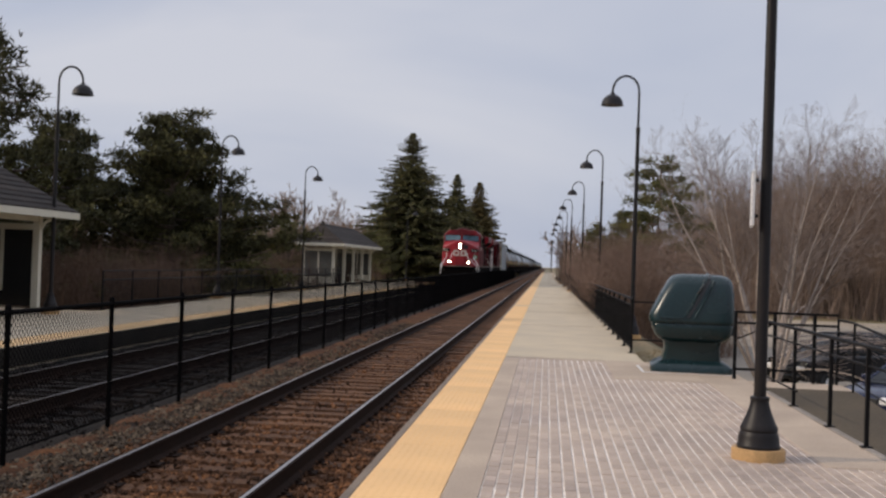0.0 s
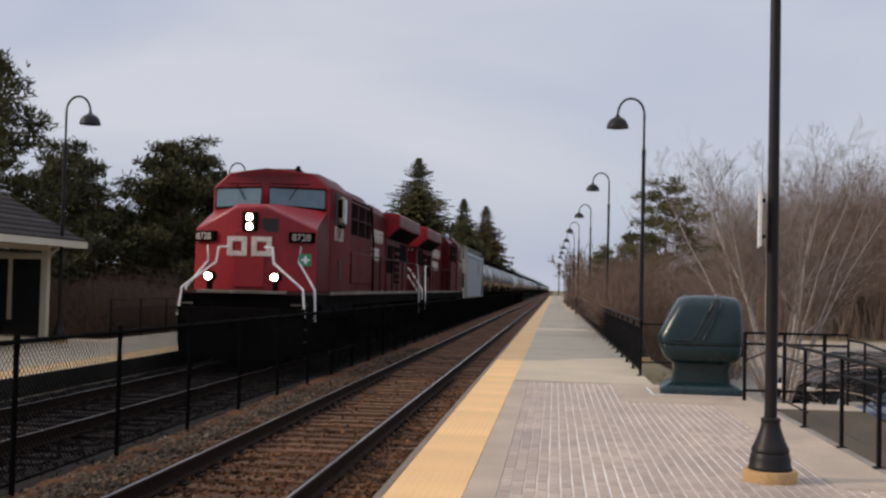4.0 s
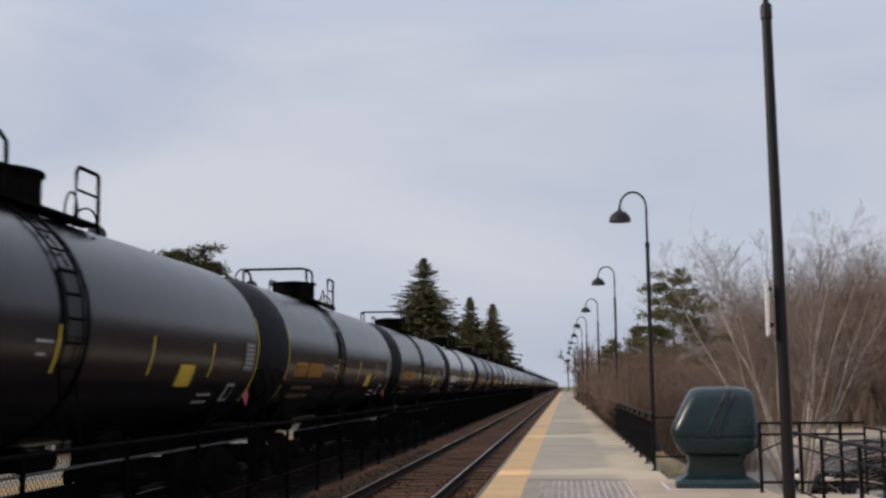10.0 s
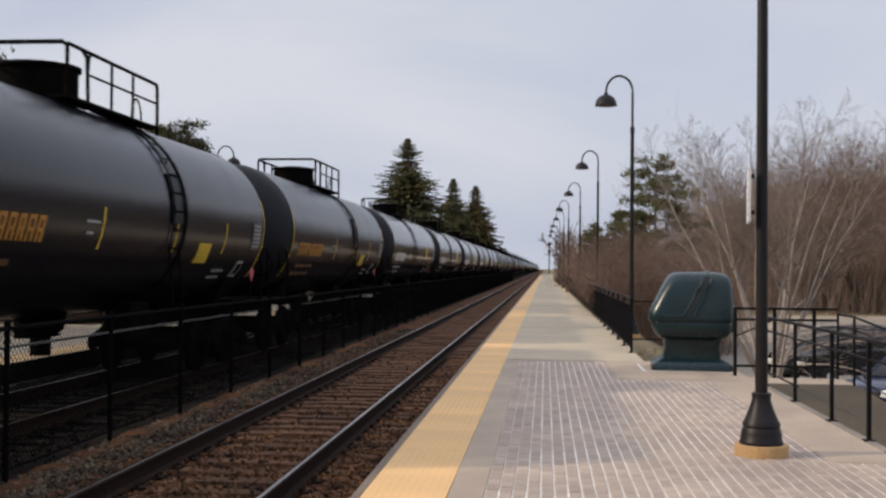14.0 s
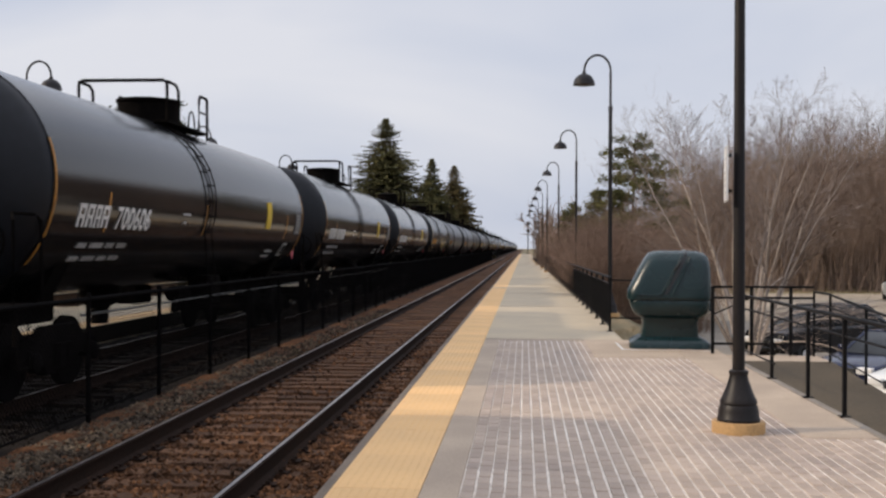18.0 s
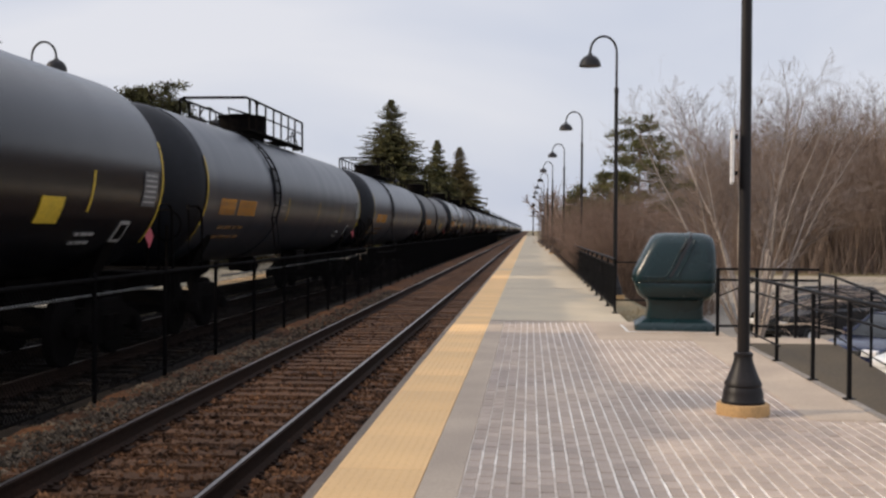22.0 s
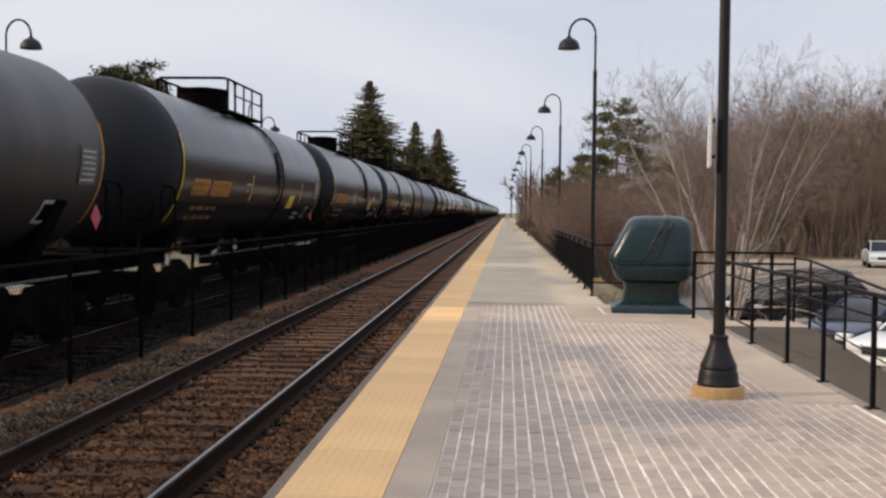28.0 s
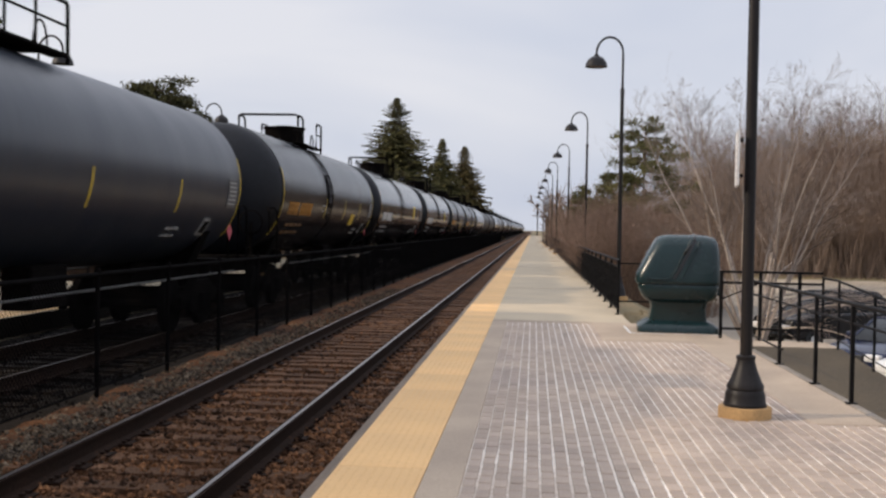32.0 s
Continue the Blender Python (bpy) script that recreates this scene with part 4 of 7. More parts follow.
build_ground()
build_ballast()
near_track, far_track = build_tracks()
near_platform = build_near_platform()
far_platform = build_far_platform()
build_track_fence()
build_back_fence()
build_picket_railing()
build_ramp()
first_lamp = build_lamp("street_lamp", "tall black lamp post with a flared base on a tan footing", pose(1.93, 10.05, 0), "platform lamps")
for x, y in ((2.08, 26.9), (2.06, 44.0), (1.87, 60.4), (1.57, 76.2), (1.50, 91.2), (1.35, 106.5), (1.3, 122.0), (1.2, 138.0)):
    o = copy_thing(first_lamp, pose(x, y, -0.02))
    tagged(o, "tall black crook-arm lamp post behind the platform railing")
for x, y in ((-12.62, 27.0), (-12.85, 42.0), (-12.5, 55.3), (-12.0, 93.0)):
    o = copy_thing(first_lamp, pose(x, y, -0.02, 0, 0, 180))
    tagged(o, "tall black crook-arm lamp post on the far platform")
build_bin()
build_post_sign()
build_shelter("open waiting shelter with cream posts and shingle roof", 66.5, 82.0)
build_shelter("waiting shelter beside tall pines, dark panels for its shady inside", 13.5, 28.2, True)
build_signal()
build_car("parked_car", "black sport utility vehicle parked in the lot", CAR_DARK, pose(9.0, 34.0, -1.735, 0, 0, -62), True)
build_car("parked_car", "dark blue sedan parked beside a white car", CAR_BLUE, pose(8.9, 26.7, -1.735, 0, 0, -52))
build_car("parked_car", "white sedan parked in the lot", CAR_SILVER, pose(9.3, 23.9, -1.735, 0, 0, -52))
build_car("parked_car", "white sport utility vehicle beyond the road", CAR_SILVER, pose(24.6, 74.0, -1.72, 0, 0, -12), True)

# ---- the train: every vehicle's front lies at its own u, and y = u - SPEED * t ----
SPEED = 15.55
TRAIN = []
AXLES = []


def truck(parent, y, wheelbase, axles, turning):
    """A bogie: side frames, bolster, springs and wheelsets."""
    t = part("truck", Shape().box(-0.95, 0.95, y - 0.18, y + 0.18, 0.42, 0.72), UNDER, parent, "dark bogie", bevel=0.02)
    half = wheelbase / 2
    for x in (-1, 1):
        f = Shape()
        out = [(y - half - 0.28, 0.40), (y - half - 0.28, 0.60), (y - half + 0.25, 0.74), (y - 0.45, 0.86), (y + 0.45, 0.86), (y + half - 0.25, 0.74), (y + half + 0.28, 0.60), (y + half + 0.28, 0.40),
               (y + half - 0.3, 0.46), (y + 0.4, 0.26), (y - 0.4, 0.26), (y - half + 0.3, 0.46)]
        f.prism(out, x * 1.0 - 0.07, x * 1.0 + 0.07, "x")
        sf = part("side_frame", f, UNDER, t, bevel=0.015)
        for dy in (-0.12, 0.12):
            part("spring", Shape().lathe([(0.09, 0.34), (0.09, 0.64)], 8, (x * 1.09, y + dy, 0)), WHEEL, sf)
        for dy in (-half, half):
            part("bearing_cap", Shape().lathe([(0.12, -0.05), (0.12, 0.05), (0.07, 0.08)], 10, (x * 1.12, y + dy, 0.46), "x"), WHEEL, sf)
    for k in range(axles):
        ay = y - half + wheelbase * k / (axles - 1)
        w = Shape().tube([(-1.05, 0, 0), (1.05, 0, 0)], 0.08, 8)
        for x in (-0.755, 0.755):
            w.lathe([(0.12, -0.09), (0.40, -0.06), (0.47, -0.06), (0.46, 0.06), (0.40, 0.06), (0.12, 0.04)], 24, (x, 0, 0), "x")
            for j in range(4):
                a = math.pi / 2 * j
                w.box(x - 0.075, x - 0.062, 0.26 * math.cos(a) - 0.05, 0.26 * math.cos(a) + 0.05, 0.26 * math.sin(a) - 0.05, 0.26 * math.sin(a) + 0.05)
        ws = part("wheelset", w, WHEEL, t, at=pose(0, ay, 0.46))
        if turning:
            AXLES.append(ws)
    return t


def coupler(parent, y, way):
    c = Shape().box(-0.10, 0.10, min(y, y + way * 0.9), max(y, y + way * 0.9), 0.78, 0.98)
    c.box(-0.16, 0.16, min(y, y + way * 0.25), max(y, y + way * 0.25), 0.72, 1.02)
    return part("coupler", c, UNDER, parent, bevel=0.02)


def build_locomotive():
    """A six-axle diesel with a wide nose at y = 0, its hood, and a flared radiator at the rear."""
    t = thing("locomotive", "red diesel freight locomotive, cab first, with lit headlights", "locomotive", "train vehicles")
    L = 21.3
    frame_s = Shape().box(-1.42, 1.42, 0.75, L - 0.75, 1.30, 1.60)
    part("underframe", frame_s, UNDER, t, "black underframe", bevel=0.02)
    for x in (-1, 1):
        part("side_sill", Shape().box(x * 1.46 - 0.035, x * 1.46 + 0.035, 3.2, L - 1.0, 1.59, 1.68), PALE_GREY, t, "dusty pale side sill", bevel=0.01)
    part("walkway", Shape().box(-1.42, 1.42, 0.8, L - 0.8, 1.60, 1.66), LOCO_DIRT, t)
    part("front_sill", Shape().box(-1.0, 1.0, 0.58, 0.80, 1.61, 1.68), PALE_GREY, t, "pale anticlimber edge", bevel=0.01)
    part("pilot", Shape().prism([(-1.45, 1.30), (1.45, 1.30), (1.40, 0.30), (0.5, 0.12), (-0.5, 0.12), (-1.40, 0.30)], 0.62, 0.75, "y"), UNDER, t, "black snow pilot", bevel=0.02)
    part("rear_pilot", Shape().prism([(-1.45, 1.30), (1.45, 1.30), (1.40, 0.35), (-1.40, 0.35)], L - 0.75, L - 0.62, "y"), UNDER, t, bevel=0.02)
    for x in (-1, 1):
        st = part("step_well", Shape().prism([(0.72, 1.60), (1.55, 1.60), (1.35, 0.45), (0.72, 0.45)], x * 1.30 - 0.16, x * 1.30 + 0.16, "x"), UNDER, t, "dark corner steps", bevel=0.02)
        for k in range(4):
            part("step", Shape().box(x * 1.30 - 0.18, x * 1.30 + 0.18, 0.68, 0.74, 0.55 + 0.27 * k, 0.58 + 0.27 * k), PALE_GREY, st)
        part("rear_step_well", Shape().box(x * 1.30 - 0.16, x * 1.30 + 0.16, L - 1.4, L - 0.72, 0.45, 1.6), UNDER, t, bevel=0.02)
    # nose: flat centre, angled cheeks, crowned top
    low = [(-0.36, 1.25, 1.66), (0.36, 1.25, 1.66), (1.45, 1.70, 1.66), (1.45, 3.3, 1.66), (-1.45, 3.3, 1.66), (-1.45, 1.70, 1.66)]
    mid = [(-0.36, 1.28, 3.58), (0.36, 1.28, 3.58), (1.45, 1.76, 3.08), (1.45, 3.3, 3.08), (-1.45, 3.3, 3.08), (-1.45, 1.76, 3.08)]
    top = [(-0.34, 1.36, 3.65), (0.34, 1.36, 3.65), (1.42, 1.86, 3.16), (1.42, 3.3, 3.16), (-1.42, 3.3, 3.16), (-1.42, 1.86, 3.16)]
    crown = [(-0.30, 2.5, 3.74), (0.30, 2.5, 3.74), (1.40, 2.98, 3.60), (1.40, 3.3, 3.60), (-1.40, 3.3, 3.60), (-1.40, 2.98, 3.60)]
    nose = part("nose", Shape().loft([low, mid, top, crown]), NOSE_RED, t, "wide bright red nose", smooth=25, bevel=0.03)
    part("nose_door", Shape().box(-0.36, 0.36, 1.20, 1.26, 1.75, 3.05), NOSE_RED, nose, bevel=0.015)
    part("headlight_box", Shape().box(-0.17, 0.17, 1.14, 1.4, 3.02, 3.46), UNDER, nose, "black headlight housing", bevel=0.02)
    for z in (3.13, 3.34):
        part("headlight", Shape().lathe([(0.076, 1.12), (0.072, 1.15)], 16, (0, 0, z), "y"), HEADLIGHT, nose, "lit headlight")
    for x in (-0.75, 0.75):
        d = part("ditch_light_case", Shape().lathe([(0.12, 0.60), (0.12, 0.85)], 14, (x, 0, 1.98), "y"), UNDER, nose)
        part("ditch_light", Shape().lathe([(0.082, 0.585), (0.078, 0.61)], 14, (x, 0, 1.98), "y"), HEADLIGHT, d, "lit ditch light")
        part("ditch_light_post", Shape().box(x - 0.05, x + 0.05, 0.66, 0.80, 1.6, 1.9), UNDER, d)
    part("side_hatch", Shape().box(0.31, 0.66, -0.02, 0.02, 3.02, 3.33), VENT, nose, "dark hatch", at=pose(0, 1.13, 0, 0, 0, 22.5))
    # plain shapes of the emblem on the nose
    for x0 in (-0.52, 0.05):
        em = Shape().prism([(x0, 2.46), (x0 + 0.46, 2.46), (x0 + 0.46, 2.90), (x0, 2.90), (x0, 2.57), (x0 + 0.12, 2.57), (x0 + 0.12, 2.79), (x0 + 0.34, 2.79), (x0 + 0.34, 2.57), (x0, 2.569)], 1.185, 1.25, "y")
        part("nose_emblem", em, LETTER, nose, "pale painted frame", smooth=None)
    for x in (-1, 1):
        m = pose(x * 1.13, 1.56, 2.91) @ Matrix.Rotation(radians(23 * x), 4, "Z")
        nb = part("number_board", Shape().box(-0.30, 0.30, -0.06, 0.03, -0.12, 0.12), UNDER, nose, "black number board", at=m, bevel=0.01)
        lettering("8728", 0.22, LETTER, nb, pose(-0.25, -0.065, -0.075, 90, 0, 0), "pale number")
    gs = part("green_sign", Shape().box(-0.14, 0.14, -0.035, 0.0, -0.14, 0.14), GREEN_SIGN, nose, "green first-aid sign", at=pose(1.20, 1.615, 2.40) @ Matrix.Rotation(radians(23), 4, "Z"))
    part("white_cross", Shape().box(-0.03, 0.03, -0.042, -0.036, -0.09, 0.09).box(-0.09, -0.031, -0.042, -0.036, -0.03, 0.03).box(0.031, 0.09, -0.042, -0.036, -0.03, 0.03), WHITE_PAINT, gs, smooth=None)
    # cab
    prof = [(-1.50, 1.66), (0.0, 1.66), (1.50, 1.66), (1.50, 4.20), (1.08, 4.56), (0.0, 4.64), (-1.08, 4.56), (-1.50, 4.20)]
    rings = []
    for y, k in ((2.42, 0), (3.3, 1), (5.6, 1)):
        rings.append([(x * (1 if k else 0.965), y + (0 if k else 0.40 * abs(x) + (0.10 if z > 4.5 else 0)), z if k or z < 3.9 else z - 0.03) for x, z in prof])
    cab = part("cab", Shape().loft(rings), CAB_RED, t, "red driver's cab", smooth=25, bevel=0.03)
    # light put in the paint: brighter red on fronts, dusty shaded red on nose cheeks
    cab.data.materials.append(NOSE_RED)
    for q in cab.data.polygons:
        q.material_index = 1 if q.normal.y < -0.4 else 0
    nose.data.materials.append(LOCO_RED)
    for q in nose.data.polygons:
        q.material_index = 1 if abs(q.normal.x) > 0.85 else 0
    for x in (-1, 1):
        ws = Shape().loft([[(x * 0.10, 2.43, 3.74), (x * 1.34, 2.93, 3.68), (x * 1.34, 2.94, 4.12), (x * 0.10, 2.45, 4.12)], [(x * 0.10, 2.53, 3.74), (x * 1.34, 3.03, 3.68), (x * 1.34, 3.04, 4.12), (x * 0.10, 2.55, 4.12)]])
        w = part("windshield", ws, GLASS, cab, "tinted windshield", smooth=None)
        part("wiper", Shape().tube([(x * 0.75, 2.66, 4.20), (x * 0.55, 2.58, 3.85)], 0.012, 5), UNDER, w)
        part("gasket", Shape().tube([(x * 0.09, 2.42, 3.72), (x * 1.36, 2.93, 3.66), (x * 1.36, 2.94, 4.14), (x * 0.09, 2.44, 4.14), (x * 0.09, 2.42, 3.72)], 0.022, 6), UNDER, w, "black window gasket")
        part("top_grab", Shape().tube([(x * 0.12, 2.42, 4.22), (x * 1.0, 2.76, 4.24)], 0.012, 5), UNDER, w)
        sw = part("side_window", Shape().box(x * 1.505 - 0.02, x * 1.505 + 0.02, 3.42, 4.80, 3.34, 4.10), VENT, cab, "dark window frame", bevel=0.01)
        part("pane", Shape().box(x * 1.52 - 0.02, x * 1.52 + 0.02, 4.02, 4.34, 3.42, 4.04), GLASS, sw)
        part("pane", Shape().box(x * 1.52 - 0.02, x * 1.52 + 0.02, 4.40, 4.76, 3.42, 4.04), GLASS, sw)
        part("sunshade", Shape().box(x * 1.58 - 0.05, x * 1.58 + 0.05, 3.78, 3.98, 3.40, 4.04), TAN_SHADE, sw, "tan sunshade", bevel=0.01)
        part("window_sill", Shape().box(x * 1.55 - 0.06, x * 1.55 + 0.06, 3.72, 4.30, 3.27, 3.34), UNDER, sw, bevel=0.02)
        part("mirror", Shape().box(x * 1.62 - 0.05, x * 1.62 + 0.05, 3.46, 3.5, 3.5, 3.95), UNDER, sw)
        part("cab_vent", Shape().box(x * 1.505 - 0.015, x * 1.505 + 0.015, 4.0, 4.3, 1.95, 2.5), VENT, cab)
        part("skirt", Shape().box(x * 1.47 - 0.03, x * 1.47 + 0.03, 2.1, 6.2, 1.05, 1.36), UNDER, t, "black skirt", bevel=0.01)
    part("roof_box", Shape().box(-0.5, 0.5, 3.7, 4.3, 4.64, 4.72).box(-0.2, 0.2, 4.7, 5.2, 4.64, 4.78), LOCO_ROOF, cab, bevel=0.02)
    part("horn", Shape().tube([(0.5, 3.9, 4.62), (0.5, 3.6, 4.72)], [0.03, 0.07], 8), UNDER, cab)
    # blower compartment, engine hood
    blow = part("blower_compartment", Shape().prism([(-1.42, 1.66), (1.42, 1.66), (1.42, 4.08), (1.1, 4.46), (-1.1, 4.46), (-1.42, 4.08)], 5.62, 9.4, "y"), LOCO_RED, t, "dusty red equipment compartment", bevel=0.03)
    for x in (-1, 1):
        for y in (6.05, 7.2, 8.35):
            part("intake", Shape().box(x * 1.425 - 0.02, x * 1.425 + 0.02, y, y + (0.85 if y < 8 else 0.6), 3.22, 4.06), UNDER, blow, "dark intake opening", bevel=0.01)
        part("box_panel", Shape().box(x * 1.43 - 0.03, x * 1.43 + 0.03, 6.0, 9.2, 1.9, 2.75), LOCO_RED, blow, bevel=0.015)
        part("roof_rail", Shape().tube([(x * 1.5, 5.7, 3.62), (x * 1.5, 9.0, 3.62)], 0.02, 6), LOCO_DIRT, blow)
        part("brace_pipe", Shape().tube([(x * 1.47, 9.42, 1.7), (x * 1.47, 9.40, 3.2), (x * 1.44, 9.1, 4.12)], 0.035, 6), UNDER, blow)
        part("eave_pipe", Shape().tube([(x * 1.45, 5.7, 4.14), (x * 1.45, 9.1, 4.14)], 0.03, 6), UNDER, blow)
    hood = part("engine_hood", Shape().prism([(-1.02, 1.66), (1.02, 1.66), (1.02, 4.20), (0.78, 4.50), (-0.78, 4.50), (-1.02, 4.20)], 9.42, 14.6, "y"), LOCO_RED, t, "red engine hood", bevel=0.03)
    for x in (-1, 1):
        for k in range(8):
            y = 9.6 + 0.62 * k
            part("hood_door", Shape().box(x * 1.025 - 0.014, x * 1.025 + 0.014, y, y + 0.57, 1.78, 2.5), LOCO_RED, hood, bevel=0.008)
    part("exhaust", Shape().box(-0.45, 0.45, 11.0, 12.3, 4.50, 4.62), VENT, hood, bevel=0.03)
    part("fan_hatch", Shape().box(-0.7, 0.7, 13.0, 14.0, 4.50, 4.57), LOCO_ROOF, hood, bevel=0.03)
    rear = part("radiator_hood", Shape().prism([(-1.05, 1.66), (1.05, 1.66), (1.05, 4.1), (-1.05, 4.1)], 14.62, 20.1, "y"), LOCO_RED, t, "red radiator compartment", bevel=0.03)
    wing = Shape().prism([(-1.08, 3.52), (1.08, 3.52), (1.52, 3.90), (1.52, 4.30), (1.46, 4.36), (-1.46, 4.36), (-1.52, 4.30), (-1.52, 3.90)], 14.5, 20.3, "y")
    part("radiator_wing", wing, WING_RED, rear, "flared bright red radiator wings", bevel=0.02)
    part("wing_top", Shape().box(-1.3, 1.3, 14.7, 20.1, 4.36, 4.41), LOCO_ROOF, rear)
    for x in (-1, 1):
        part("wing_face", Shape().box(x * 1.525 - 0.012, x * 1.525 + 0.012, 14.6, 20.2, 3.95, 4.28), WING_GREY, rear, "dusty grey radiator face")
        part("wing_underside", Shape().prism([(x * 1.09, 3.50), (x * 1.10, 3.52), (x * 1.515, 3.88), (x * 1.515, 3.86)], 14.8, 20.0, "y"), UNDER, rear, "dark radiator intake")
        for y in (14.9, 16.5):
            part("grille", Shape().box(x * 1.055 - 0.02, x * 1.055 + 0.02, y, y + 1.3, 1.95 if y > 16 else 2.3, 3.3), UNDER, rear, "dark air grille", bevel=0.01)
        part("grille", Shape().box(x * 1.055 - 0.02, x * 1.055 + 0.02, 18.0, 19.7, 2.75, 3.45), UNDER, rear, "dark air grille", bevel=0.01)
        for k in range(5):
            part("louvre", Shape().box(x * 1.07 - 0.02, x * 1.07 + 0.02, 16.55, 17.75, 2.05 + 0.24 * k, 2.13 + 0.24 * k), LOCO_RED, rear)
    rl = part("rear_light_box", Shape().box(-0.2, 0.2, 20.1, 20.42, 3.25, 4.05), UNDER, rear, bevel=0.02)
    for z in (3.5, 3.78):
        part("rear_lamp", Shape().lathe([(0.10, 20.42), (0.10, 20.45)], 14, (0.0, 0, z), "y"), WHITE_SIGN, rl, "unlit rear lamp")
    part("rear_door", Shape().box(-0.3, 0.3, 20.1, 20.14, 1.7, 3.15), LOCO_RED, rear, bevel=0.01)
    # walkway handrails
    for x in (-1, 1):
        h = part("handrail", Shape().tube([(x * 1.45, 9.5, 2.72), (x * 1.45, 19.8, 2.72)], 0.02, 6), LOCO_DIRT, t)
        for k in range(9):
            y = 9.6 + 1.27 * k
            part("stanchion", Shape().tube([(x * 1.45, y, 1.66), (x * 1.45, y, 2.72)], 0.02, 6), UNDER if k % 2 else LOCO_RED, h)
        part("rear_grab_rail", Shape().tube([(x * 1.45, 19.8, 2.72), (x * 1.46, 20.25, 2.70), (x * 1.50, 20.45, 1.9), (x * 1.52, 20.5, 0.85)], 0.026, 8), WHITE_PAINT, t, "white bent grab rail")
        part("rear_grab_rail", Shape().tube([(x * 0.70, 20.55, 2.65), (x * 0.85, 20.6, 2.55), (x * 1.38, 20.6, 1.75), (x * 1.42, 20.6, 0.85)], 0.026, 8), WHITE_PAINT, t, "white bent grab rail")
        part("front_grab_rail", Shape().tube([(x * 0.42, 0.95, 2.65), (x * 0.62, 0.9, 2.64), (x * 0.66, 0.86, 2.3), (x * 1.38, 0.7, 1.72), (x * 1.44, 0.66, 1.10)], 0.026, 8), WHITE_PAINT, t, "white bent grab rail")
        part("front_grab_rail", Shape().tube([(x * 1.10, 1.6, 2.70), (x * 1.06, 1.55, 2.35), (x * 1.50, 1.35, 1.72), (x * 1.54, 1.3, 1.0)], 0.026, 8), WHITE_PAINT, t, "white bent grab rail")
    part("fuel_tank", Shape().prism([(-1.35, 1.28), (1.35, 1.28), (1.35, 0.62), (1.0, 0.36), (-1.0, 0.36), (-1.35, 0.62)], 7.6, 13.4, "y"), UNDER, t, "black fuel tank", bevel=0.03)
    for x in (-1, 1):
        part("air_reservoir", Shape().lathe([(0.05, 6.6), (0.19, 6.7), (0.19, 7.4), (0.05, 7.5)], 12, (x * 1.2, 0, 1.05), "y"), WHEEL, t)
        part("air_reservoir", Shape().lathe([(0.05, 13.6), (0.19, 13.7), (0.19, 14.9), (0.05, 15.0)], 12, (x * 1.2, 0, 1.05), "y"), WHEEL, t)
    truck(t, 4.1, 3.9, 3, True)
    truck(t, L - 4.1, 3.9, 3, True)
    coupler(t, 0.0, 1)
    coupler(t, L, -1)
    part("plow_hose", Shape().tube([(0.3, 0.6, 0.8), (0.32, 0.4, 0.4), (0.25, 0.2, 0.55)], 0.025, 6), UNDER, t)
    return t


